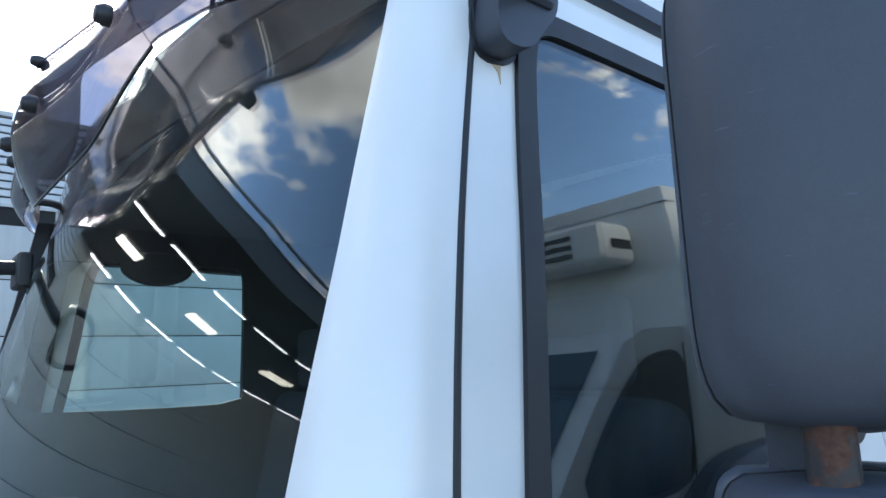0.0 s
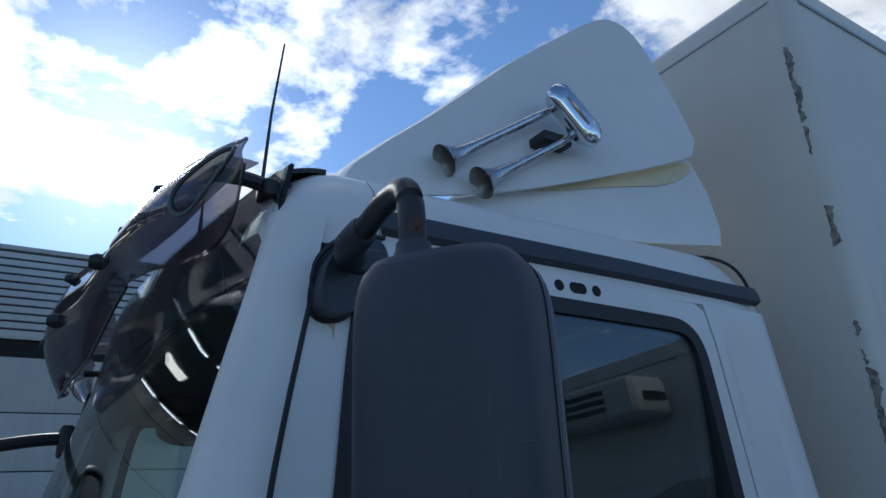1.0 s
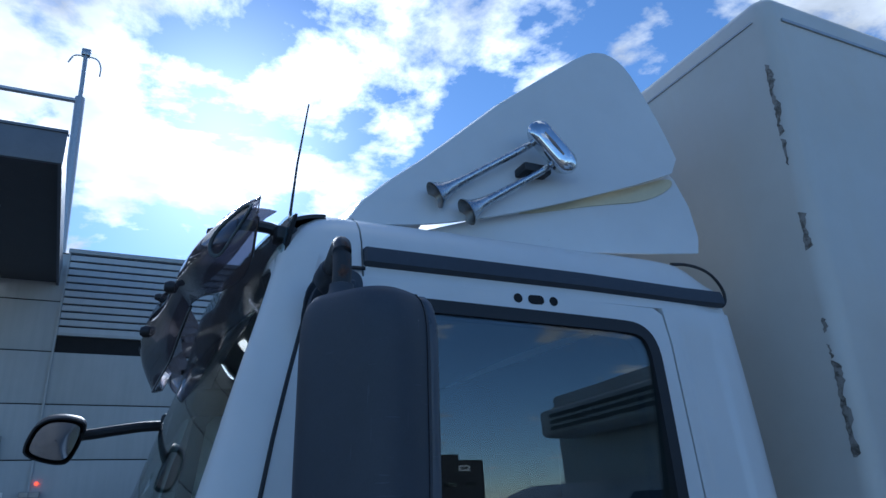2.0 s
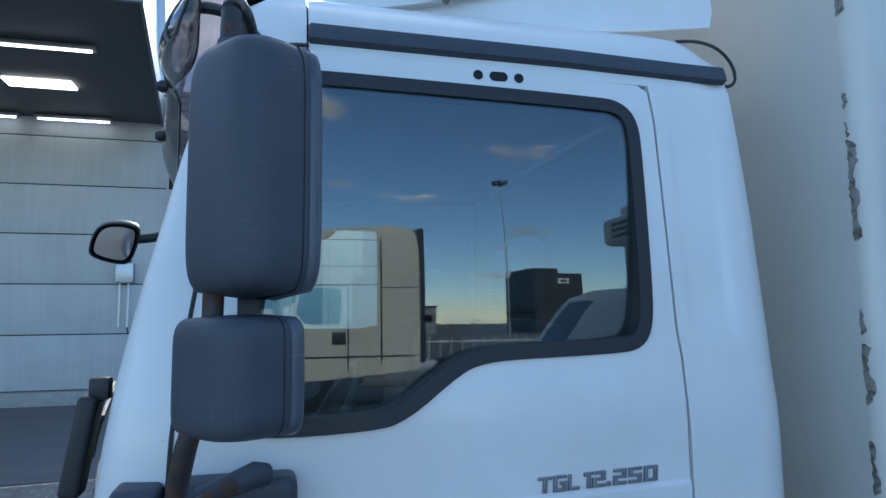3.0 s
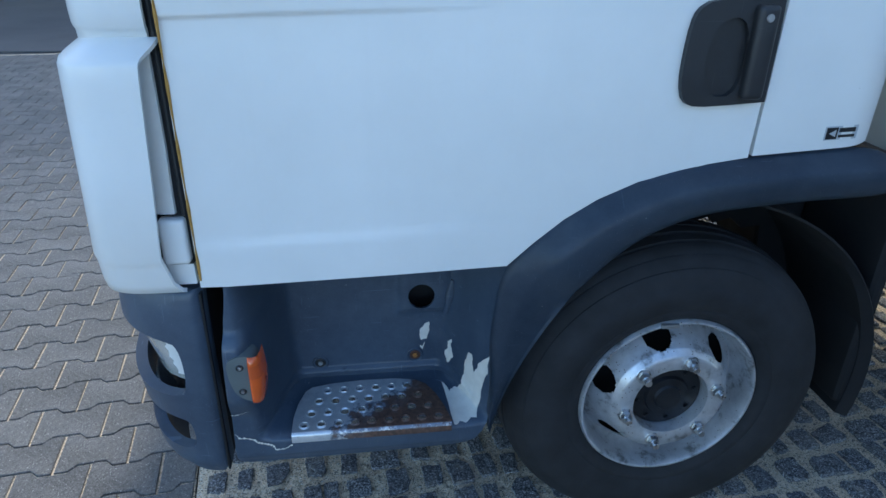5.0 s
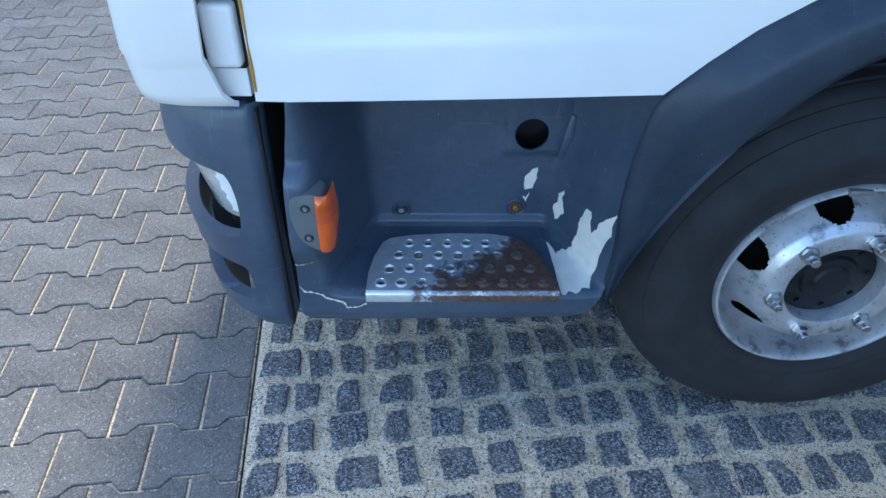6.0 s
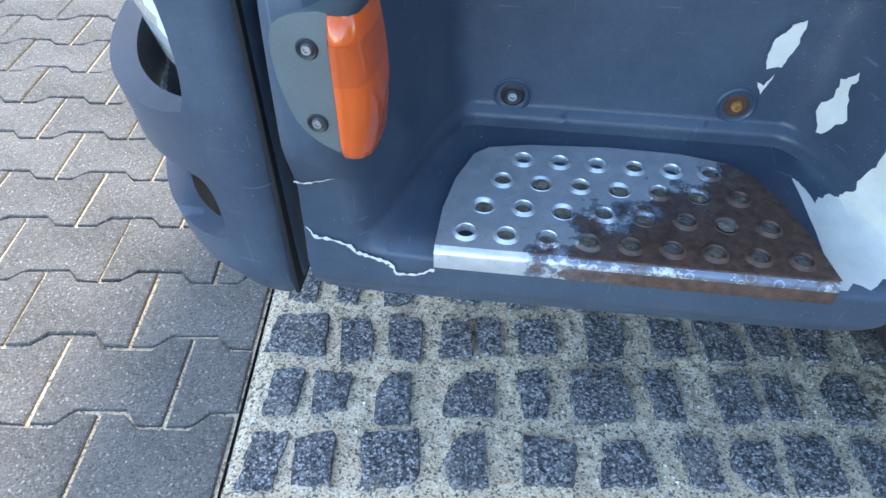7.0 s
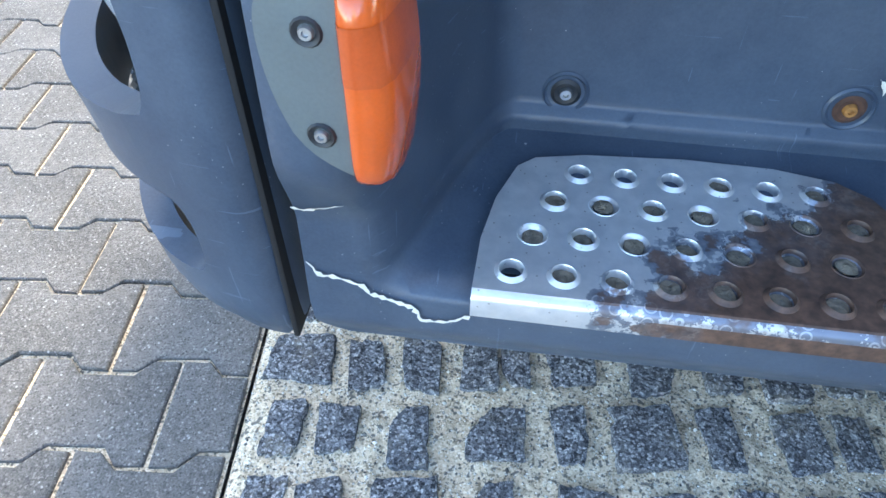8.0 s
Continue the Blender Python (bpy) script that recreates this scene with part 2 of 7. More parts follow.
def make_paver(name, lo, hi, piece=True, speck=(0.60, 0.58, 0.53), coarse=0.0):
    """Worn concrete: cloudy patches, coarse grain, pale and dark aggregate showing."""
    m = Mat(name)
    grain, mid, big = m.noise(330, 5, 0.75), m.noise(70, 6, 0.75), m.noise(5.5, 6, 0.6)
    rnd = m.random() if piece else m.island()
    k = m.math("ADD", m.math("ADD", m.math("MULTIPLY", rnd, 0.06), 0.04), m.math("ADD", m.math("MULTIPLY", big, 0.30), m.math("ADD", m.math("MULTIPLY", grain, 0.55), m.math("MULTIPLY", mid, 0.40))))
    col = m.ramp(k, ((0.50, tuple(c * 0.50 for c in lo)), (0.60, lo), (0.78, hi)))
    v = m.voronoi(120)
    pale = m.math("MULTIPLY", m.math("LESS_THAN", v, 0.20), m.math("GREATER_THAN", mid, 0.53 - 0.06 * coarse))
    col = m.mix(m.math("MULTIPLY", pale, 0.8), col, speck)
    pits = m.math("LESS_THAN", m.voronoi(110), 0.15 + 0.12 * coarse)
    col = m.mix(m.math("MULTIPLY", pits, 0.7), col, tuple(c * 0.25 for c in lo))
    col = m.mix(m.math("MULTIPLY", m.math("GREATER_THAN", m.cells(420), 0.80), 0.45), col, tuple(c * 0.45 for c in lo))
    col = m.mix(m.math("MULTIPLY", m.math("GREATER_THAN", m.cells(390), 0.90), 0.35), col, tuple(min(1, c * 1.9) for c in hi))
    height = m.math("ADD", grain, m.math("MULTIPLY", mid, 0.7 + coarse))
    if coarse:
        stoneg = m.voronoi(190)
        col = m.mix(m.ramp(m.math("ADD", stoneg, m.math("MULTIPLY", m.math("SUBTRACT", grain, 0.5), 0.6)), ((0.34, 0.0), (0.70, 0.75))), col, tuple(c * 0.35 for c in lo))
        height = m.math("SUBTRACT", height, m.math("MULTIPLY", stoneg, 1.4))
    return m.set(col, 0.88, 0.0, None, height, 1.0, 0.004 + 0.006 * coarse)


def make_stone(name, piece):
    """Crumbling dark concrete: sharp fine grain, pale chips, dark pores."""
    m = Mat(name)
    geo = m.t.nodes.new("ShaderNodeNewGeometry")
    m.tc = geo.outputs["Position"]
    rnd = m.random() if piece else geo.outputs["Random Per Island"]
    grain, mid, lump = m.cells(300), m.noise(150, 5, 0.75), m.noise(28, 4)
    fine = m.cells(520)
    k = m.math("ADD", m.math("MULTIPLY", grain, 0.42), m.math("ADD", m.math("MULTIPLY", fine, 0.22), m.math("ADD", m.math("MULTIPLY", mid, 0.22), m.math("MULTIPLY", lump, 0.14))))
    col = m.ramp(k, ((0.26, (0.018, 0.019, 0.022)), (0.48, (0.118, 0.118, 0.123)), (0.66, (0.30, 0.30, 0.305)), (0.75, (0.64, 0.62, 0.59))))
    col = m.mix(m.math("MULTIPLY", rnd, 0.22), col, (0.13, 0.13, 0.135))
    dust = m.ramp(m.noise(11, 6, 0.7), ((0.54, 0.0), (0.68, 0.42)))
    col = m.mix(dust, col, (0.50, 0.43, 0.32))
    return m.set(col, 0.9, 0.0, None, m.math("ADD", m.math("MULTIPLY", grain, 0.5), m.math("MULTIPLY", mid, 1.2)), 0.7, 0.004)


def make_sand():
    m = Mat("sand_joint")
    a, b, c = m.cells(430), m.noise(9, 5), m.noise(60, 5, 0.7)
    k = m.math("ADD", m.math("MULTIPLY", a, 0.5), m.math("ADD", m.math("MULTIPLY", b, 0.25), m.math("MULTIPLY", c, 0.35)))
    col = m.ramp(k, ((0.30, (0.30, 0.225, 0.145)), (0.42, (0.67, 0.525, 0.35)), (0.66, (0.80, 0.65, 0.45)), (0.80, (0.92, 0.81, 0.64))))
    dark = m.math("MULTIPLY", m.math("GREATER_THAN", m.cells(260), 0.84), m.math("GREATER_THAN", c, 0.47))
    col = m.mix(m.math("MULTIPLY", dark, 0.8), col, (0.085, 0.08, 0.075))
    return m.set(col, 0.95, 0.0, None, m.math("ADD", m.math("MULTIPLY", a, 0.4), c), 0.6, 0.004)


def make_asphalt():
    m = Mat("asphalt")
    a, b = m.noise(160, 4, 0.7), m.noise(1.1, 5)
    col = m.ramp(m.math("ADD", m.math("MULTIPLY", a, 0.5), m.math("MULTIPLY", b, 0.5)), ((0.3, (0.085, 0.085, 0.088)), (0.7, (0.14, 0.14, 0.143))))
    return m.set(col, 0.88, 0.0, None, a, 0.5, 0.004)


def make_panel_wall(name, lo, hi):
    m = Mat(name)
    k = m.math("ADD", m.math("MULTIPLY", m.noise(0.7, 6, 0.6), 0.6), m.math("MULTIPLY", m.noise(1.0, 5, 0.6, (9, 9, 0.5)), 0.4))
    col = m.ramp(k, ((0.32, lo), (0.68, hi)))
    return m.set(col, 0.55, 0.0, None, m.noise(90, 3), 0.1)


def make_glow(name, color, power):
    m = bpy.data.materials.new(name)
    m.use_nodes = True
    b = m.node_tree.nodes["Principled BSDF"]
    b.inputs["Base Color"].default_value = (*color, 1)
    b.inputs["Emission Color"].default_value = (*color, 1)
    b.inputs["Emission Strength"].default_value = power
    return m


WHITE = make_white_paint()
BOXW = make_box_paint()
PLASTIC = make_dark_plastic("faded_blue_grey_plastic", (0.028, 0.044, 0.072), (0.082, 0.112, 0.154), 0.40, 0.6)
MIRRORP = make_dark_plastic("mirror_plastic", (0.028, 0.034, 0.046), (0.058, 0.068, 0.088), 0.55)
# mirror rims: sky light caught on the edge is put into a paler plastic
MIRRORLIT = make_dark_plastic("sky_lit_rim_plastic", (0.050, 0.060, 0.078), (0.095, 0.108, 0.132), 0.34)
BLACKP = make_dark_plastic("black_plastic", (0.010, 0.011, 0.013), (0.026, 0.028, 0.032), 0.5)
RUBBER = plain("rubber_seal", (0.016, 0.017, 0.02), 0.55, 0, 0.3, 20)
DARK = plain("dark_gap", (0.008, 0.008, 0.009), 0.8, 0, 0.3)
SMOKE = make_glass("smoked_acrylic", (0.43, 0.42, 0.45), 0.05, 1.0, 0.10)
GREASE = plain("greasy_hub", (0.016, 0.017, 0.020), 0.35, 0.3, 0.5, 40, 0.4)
NUT = plain("wheel_nut_steel", (0.55, 0.56, 0.57), 0.3, 1.0, 0.25, 80)
SMOKEP = plain("smoked_edge", (0.012, 0.013, 0.017), 0.12, 0, 0.2, 6, 0, 1.0)
GLASS = make_glass("cab_glass", (0.87, 0.95, 0.945), 0.045, 1.9)
SCREEN = make_glass("windscreen_glass", (0.88, 0.95, 0.94), 0.04, 0.9)
PANE = make_glass("window_pane", (0.35, 0.45, 0.46), 0.05, 1.5)
VANGLASS = plain("dark_vehicle_glass", (0.012, 0.016, 0.018), 0.08, 0, 0.2, 3, 0, 0.6)
CHROME = plain("chrome", (0.72, 0.75, 0.78), 0.09, 1.0, 0.05)
DULLCHROME = plain("worn_chrome", (0.50, 0.52, 0.55), 0.26, 1.0, 0.2, 60)
LETTER = plain("tarnished_letter_chrome", (0.21, 0.22, 0.245), 0.34, 0.5, 0.15, 60)
STEEL = plain("galvanised_steel", (0.42, 0.43, 0.44), 0.4, 0.9, 0.2, 30)
TUBE = make_rust("rusty_black_tube", (0.022, 0.022, 0.024), (0.075, 0.034, 0.021), 0.47)
TUBE2 = make_rust("rust_speckled_black_tube", (0.022, 0.023, 0.026), (0.075, 0.036, 0.022), 0.54)
STEPM = make_step_metal()
TYRE = make_tyre()
RIM = make_rim()
AMBER = plain("amber_lens", (0.66, 0.10, 0.012), 0.14, 0, 0.12, 25, 0, 0.5)
AMBERDARK = plain("amber_lens_shaded", (0.54, 0.082, 0.014), 0.2, 0, 0.15, 25, 0, 0.5)
PLATE = plain("grey_lamp_base", (0.115, 0.135, 0.135), 0.5, 0, 0.15, 20, 0.05)
BARE = plain("bare_white_filler", (0.66, 0.64, 0.58), 0.8, 0, 0.12, 40, 0.1)
RUSTY = make_rust("rust_stain", (0.26, 0.10, 0.03), (0.34, 0.15, 0.04), 0.45)
YELLOWED = plain("yellowed_sealant", (0.40, 0.22, 0.05), 0.7, 0, 0.4, 40)
LENS = plain("headlamp_glass", (0.58, 0.59, 0.56), 0.1, 0.3, 0.3, 12, 0, 1.0)
PAVER = make_paver("paver_concrete", (0.122, 0.114, 0.105), (0.262, 0.245, 0.225))
PAVERFAR = make_paver("paver_concrete_far", (0.122, 0.114, 0.105), (0.262, 0.245, 0.225), False)
STONE = make_stone("broken_grid_stone", True)
STONEFAR = make_stone("broken_grid_stone_far", False)
SAND = make_sand()
ASPHALT = make_asphalt()
KERB = plain("kerb_concrete", (0.30, 0.295, 0.28), 0.9, 0, 0.2, 6, 0.3)
WALLP = make_panel_wall("wall_panel_grey", (0.36, 0.37, 0.37), (0.46, 0.47, 0.465))
RIBP = make_panel_wall("ribbed_cladding", (0.42, 0.44, 0.46), (0.52, 0.54, 0.55))
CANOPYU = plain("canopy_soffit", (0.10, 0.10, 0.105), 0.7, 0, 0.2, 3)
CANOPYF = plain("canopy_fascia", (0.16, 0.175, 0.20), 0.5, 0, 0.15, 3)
TUBELIGHT = make_glow("tube_light", (0.95, 0.97, 1.0), 3.4)
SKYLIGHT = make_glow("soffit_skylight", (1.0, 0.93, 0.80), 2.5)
CREAM = plain("cream_paint", (0.74, 0.67, 0.54), 0.3, 0, 0.06, 2, 0, 0.4)
VANWHITE = plain("van_white", (0.55, 0.565, 0.56), 0.4, 0, 0.08, 2)
BRICKM = plain("dark_office_facade", (0.035, 0.035, 0.04), 0.8, 0, 0.3, 0.6)
REDP = plain("red_cover", (0.50, 0.03, 0.02), 0.5, 0, 0.2, 8)
CABIN = plain("cabin_trim", (0.030, 0.032, 0.036), 0.75, 0, 0.3, 14, 0.1)
SEATM = plain("seat_fabric", (0.022, 0.026, 0.036), 0.95, 0, 0.4, 60, 0.3)
DASHM = plain("dashboard", (0.22, 0.21, 0.185), 0.6, 0, 0.2, 30, 0.05)
LINER = plain("headliner", (0.13, 0.13, 0.13), 0.9, 0, 0.15, 20)
BRICK = plain("pale_brick", (0.42, 0.40, 0.36), 0.9, 0, 0.2, 10, 0.2)
PAPER = plain("paper_label", (0.75, 0.75, 0.73), 0.6, 0, 0.04)
GREYLABEL = plain("grey_sticker", (0.42, 0.44, 0.46), 0.5, 0, 0.06)
BLACKLABEL = plain("black_sticker", (0.015, 0.016, 0.018), 0.4, 0, 0.1)
YELLOWTINT = plain("yellowed_white", (0.66, 0.60, 0.40), 0.5, 0, 0.08, 3)
CONC = plain("concrete_block_far", (0.3, 0.3, 0.3), 0.9, 0, 0.2, 1)
ORANGE = plain("orange_marker", (0.8, 0.18, 0.03), 0.5, 0, 0.1)
GRITTY = plain("grey_debris", (0.21, 0.175, 0.13), 0.95, 0, 0.6, 160, 0.6)
RUNSTAIN = plain("faint_rust_run", (0.52, 0.40, 0.26), 0.6, 0, 0.2, 60)
YARD = plain("yard_concrete", (0.17, 0.16, 0.145), 0.9, 0, 0.25, 1.2, 0.3)
BELL = plain("tarnished_bell", (0.30, 0.285, 0.26), 0.42, 0.85, 0.35, 50)

# ---- building helpers ----
def part(name, bm, mat, parent=None, label="", smooth=35.0):
    """Links a bmesh as one mesh object under a thing or a part."""
    bmesh.ops.recalc_face_normals(bm, faces=bm.faces[:])
    me = bpy.data.meshes.new(name)
    bm.to_mesh(me)
    bm.free()
    for m in (mat if isinstance(mat, (list, tuple)) else [mat]):
        me.materials.append(m)
    if smooth:
        for p in me.polygons:
            p.use_smooth = True
        me.set_sharp_from_angle(angle=radians(smooth))
    ob = new(name, me)
    if parent is not None:
        ob.parent = parent
        bpy.context.view_layer.update()
        ob.matrix_parent_inverse = parent.matrix_world.inverted()
    if label:
        ob["label"] = label
    return ob


def thing(name, at, label, category, group="", kind=""):
    ob = new(name)
    ob.empty_display_size = 0.1
    ob.location = at
    bpy.context.view_layer.update()
    return tagged(ob, label, category, group, kind)


def box(x0, x1, y0, y1, z0, z1, bevel=0.0, seg=2, bm=None):
    own = bmesh.new()
    bmesh.ops.create_cube(own, size=1, matrix=Matrix.Translation(((x0 + x1) / 2, (y0 + y1) / 2, (z0 + z1) / 2)) @ Matrix.Diagonal((abs(x1 - x0), abs(y1 - y0), abs(z1 - z0), 1)))
    if bevel:
        bmesh.ops.bevel(own, geom=own.edges[:], offset=bevel, segments=seg, affect="EDGES", profile=0.6)
    return own if bm is None else merge(bm, own)


def merge(bm, other):
    me = bpy.data.meshes.new("tmp")
    other.to_mesh(me)
    other.free()
    bm.from_mesh(me)
    bpy.data.meshes.remove(me)
    return bm


def turned(bm, m):
    bmesh.ops.transform(bm, matrix=m, verts=bm.verts[:])
    return bm


def grid_mesh(rows, close_u=False, close_v=False, bm=None):
    """A sheet from rows of points."""
    bm = bm or bmesh.new()
    vs = [[bm.verts.new(p) for p in r] for r in rows]
    nu, nv = len(vs), len(vs[0])
    for i in range(nu if close_u else nu - 1):
        for j in range(nv if close_v else nv - 1):
            q = [vs[i][j], vs[i][(j + 1) % nv], vs[(i + 1) % nu][(j + 1) % nv], vs[(i + 1) % nu][j]]
            if len(set(q)) == 4:
                try:
                    bm.faces.new(q)
                except ValueError:
                    pass
    return bm


def thicken(bm, t):
    bmesh.ops.recalc_face_normals(bm, faces=bm.faces[:])
    bmesh.ops.solidify(bm, geom=bm.faces[:], thickness=t)
    return bm


def chaikin(pts, n=2, closed=True):
    for _ in range(n):
        out = []
        m = len(pts)
        rng = range(m) if closed else range(m - 1)
        for i in rng:
            a, b = Vector(pts[i]), Vector(pts[(i + 1) % m])
            out += [a * 0.75 + b * 0.25, a * 0.25 + b * 0.75]
        if not closed:
            out = [Vector(pts[0])] + out + [Vector(pts[-1])]
        pts = out
    return [Vector(p) for p in pts]


def inset(pts, d):
    """Moves a closed 2D outline inwards."""
    area = sum(a[0] * b[1] - b[0] * a[1] for a, b in zip(pts, pts[1:] + pts[:1]))
    s = 1 if area > 0 else -1
    out = []
    n = len(pts)
    for i in range(n):
        a, b = Vector(pts[i - 1]), Vector(pts[(i + 1) % n])
        t = (b - a).normalized()
        out.append(Vector(pts[i]) + Vector((-t[1], t[0])) * d * s)
    return out


def sheet(outline, holes, depth, thick, cuts_x=(), cuts_z=(), offset=0.0):
    """A curved panel: an outline in x and z with holes, laid on y = depth(x, z) and given thickness inwards (+y)."""
    bm = bmesh.new()
    for loop in [outline] + list(holes):
        vs = [bm.verts.new((p[0], 0, p[1])) for p in loop]
        for a, b in zip(vs, vs[1:] + vs[:1]):
            bm.edges.new((a, b))
    bmesh.ops.triangle_fill(bm, edges=bm.edges[:], use_beauty=True, use_dissolve=False)
    for c in cuts_z:
        bmesh.ops.bisect_plane(bm, geom=bm.verts[:] + bm.edges[:] + bm.faces[:], plane_co=(0, 0, c), plane_no=(0, 0, 1))
    for c in cuts_x:
        bmesh.ops.bisect_plane(bm, geom=bm.verts[:] + bm.edges[:] + bm.faces[:], plane_co=(c, 0, 0), plane_no=(1, 0, 0))
    for v in bm.verts:
        v.co.y = depth(v.co.x, v.co.z) + offset
    if not thick:
        return bm
    front = bm.faces[:]
    ret = bmesh.ops.extrude_face_region(bm, geom=front)
    for g in ret["geom"]:
        if isinstance(g, bmesh.types.BMVert):
            g.co.y += thick
    return bm


def tube(points, r, seg=10, bm=None, caps=True):
    """A round tube along a line of points; r is a number or one for each point."""
    bm = bm or bmesh.new()
    pts = [Vector(p) for p in points]
    rs = r if isinstance(r, (list, tuple)) else [r] * len(pts)
    up = Vector((0.13, 0.31, 0.94)).normalized()
    rings = []
    for i, p in enumerate(pts):
        d = (pts[min(i + 1, len(pts) - 1)] - pts[max(i - 1, 0)]).normalized()
        a = d.cross(up)
        if a.length < 0.05:
            a = d.cross(Vector((1, 0, 0)))
        a.normalize()
        b = d.cross(a)
        rings.append([p + (a * math.cos(k * math.tau / seg) + b * math.sin(k * math.tau / seg)) * rs[i] for k in range(seg)])
    vs = [[bm.verts.new(q) for q in ring] for ring in rings]
    for u, v in zip(vs, vs[1:]):
        for k in range(seg):
            bm.faces.new((u[k], u[(k + 1) % seg], v[(k + 1) % seg], v[k]))
    if caps:
        bm.faces.new(vs[0])
        bm.faces.new(vs[-1])
    return bm


def bend(points, n=3):
    return chaikin(points, n, False)


def lathe(profile, centre, seg=64, axis="y", bm=None, skip=None, closed=False):
    """Spins (radius, along) pairs round an axis through centre."""
    rows = []
    for r, a in profile:
        ring = []
        for k in range(seg):
            c, s = math.cos(k * math.tau / seg) * r, math.sin(k * math.tau / seg) * r
            p = {"y": (c, a, s), "z": (c, s, a), "x": (a, c, s)}[axis]
            ring.append(Vector(centre) + Vector(p))
        rows.append(ring)
    bm = bm or bmesh.new()
    vs = [[bm.verts.new(p) for p in ring] for ring in rows]
    for i in range(len(vs) - (0 if closed else 1)):
        for k in range(seg):
            if skip and skip(i, k):
                continue
            j = (i + 1) % len(vs)
            bm.faces.new((vs[i][k], vs[i][(k + 1) % seg], vs[j][(k + 1) % seg], vs[j][k]))
    return bm


def smooth01(a, b, v):
    t = min(1.0, max(0.0, (v - a) / (b - a)))
    return t * t * (3 - 2 * t)


def interp(pairs, v):
    if v <= pairs[0][0]:
        return pairs[0][1]
    for (a, p), (b, q) in zip(pairs, pairs[1:]):
        if v <= b:
            return p + (q - p) * (v - a) / (b - a)
    return pairs[-1][1]


def steps(a, b, n):
    return [a + (b - a) * i / n for i in range(n + 1)]


# ---- the truck ----
WIDE = 2.24                                     # width of the cab
GAP_X = ((0.78, 0.004), (1.36, 0.004), (1.50, 0.008), (1.60, 0.016), (1.70, 0.029), (1.80, 0.044), (1.92, 0.065), (2.00, 0.081), (2.10, 0.103), (2.17, 0.120), (2.45, 0.18))


def side_y(z):
    """How far the cab's side leans in at a height."""
    return 0.095 * max(0.0, z - 1.45) * smooth01(1.38, 1.60, z)


def flip(bm):
    """Mirrors a mesh to the truck's other side."""
    bmesh.ops.transform(bm, matrix=Matrix.Translation((0, WIDE, 0)) @ Matrix.Diagonal((1, -1, 1, 1)), verts=bm.verts[:])
    bmesh.ops.reverse_faces(bm, faces=bm.faces[:])
    return bm


truck = thing("box_truck", (1.0, 1.1, 0.0), "white box truck with dark lower panels parked on pavers", "truck")

DOOR = [(0.004, 0.785), (0.004, 1.10), (0.004, 1.36), (0.008, 1.50), (0.016, 1.60), (0.029, 1.70), (0.044, 1.80), (0.065, 1.92), (0.081, 2.00), (0.103, 2.10), (0.118, 2.165), (0.137, 2.205), (0.168, 2.235), (0.22, 2.246), (0.60, 2.244), (0.98, 2.24), (1.004, 2.225), (1.012, 2.15), (1.014, 1.90), (1.014, 1.68), (1.020, 1.62), (1.020, 1.27), (1.014, 1.000), (0.938, 0.990), (0.809, 0.960), (0.735, 0.928), (0.674, 0.890), (0.620, 0.845), (0.570, 0.798)]
WINDOW = [(0.092, 1.572), (0.104, 1.522), (0.150, 1.503), (0.352, 1.507), (0.416, 1.522), (0.528, 1.608), (0.576, 1.624), (0.640, 1.630), (0.860, 1.636), (0.925, 1.644), (0.955, 1.690), (0.962, 1.800), (0.968, 2.060), (0.966, 2.150), (0.930, 2.192), (0.860, 2.198), (0.300, 2.206), (0.218, 2.204), (0.184, 2.170), (0.163, 2.050), (0.143, 1.880), (0.113, 1.700)]
WIN_OUT = chaikin(WINDOW, 2)
WIN_IN = inset(WIN_OUT, 0.026)


def door_y(x, z):
    y = side_y(z)
    # pressed crease lines across the door skin
    z1 = 1.342 + 0.026 * x
    y += 0.0045 * smooth01(z1 - 0.006, z1 + 0.005, z) * (1 - smooth01(1.44, 1.54, z))
    fade = 1 - smooth01(0.15, 0.58, x)
    z2 = 1.250 + 0.03 * x
    y += 0.006 * fade * (1 - smooth01(z2 - 0.004, z2 + 0.004, z)) * smooth01(z2 - 0.11, z2 - 0.01, z)
    z3 = 0.868 + 0.035 * x
    y -= 0.0045 * (1 - smooth01(z3 - 0.007, z3 + 0.006, z)) * smooth01(0.0, 0.06, x) * (1 - smooth01(0.30, 0.62, x))
    return y


def pane_y(x, z):
    """The pane is gently curved, upright at the sill."""
    return 0.050 + 0.090 * max(0.0, z - 1.72) ** 2


def make_door(far):
    act = flip if far else (lambda b: b)
    cz = steps(0.80, 0.94, 14) + steps(0.96, 1.22, 6) + steps(1.238, 1.388, 50) + steps(1.42, 2.24, 22)
    d = part("door", act(sheet(DOOR, [WIN_OUT], door_y, 0.035, steps(0.05, 1.0, 22), cz)), WHITE, truck, "closed white door with pressed creases", 50)
    part("window_seal", act(sheet(inset(WIN_OUT, -0.004), [WIN_IN], lambda x, z: side_y(z), 0.055, (), steps(1.5, 2.2, 9), -0.006)), RUBBER, d, "black rubber window seal")
    g = part("window_glass", act(sheet(inset(WIN_IN, -0.003), [], pane_y, 0.004, steps(0.1, 0.95, 17), steps(1.54, 2.18, 32))), GLASS, d, "side window glass reflecting the yard", 40)
    g.visible_shadow = False
    return d


door = make_door(False)
far_door = make_door(True)
door["label"] = "closed white door with pressed creases"
# inner door trim
for far in (False, True):
    bm = sheet([(0.03, 0.80), (0.04, 1.48), (0.40, 1.50), (0.55, 1.60), (0.99, 1.62), (0.99, 1.02), (0.75, 0.93), (0.57, 0.80)], [], lambda x, z: 0.05, 0.03)
    part("door_trim", flip(bm) if far else bm, CABIN, far_door if far else door)


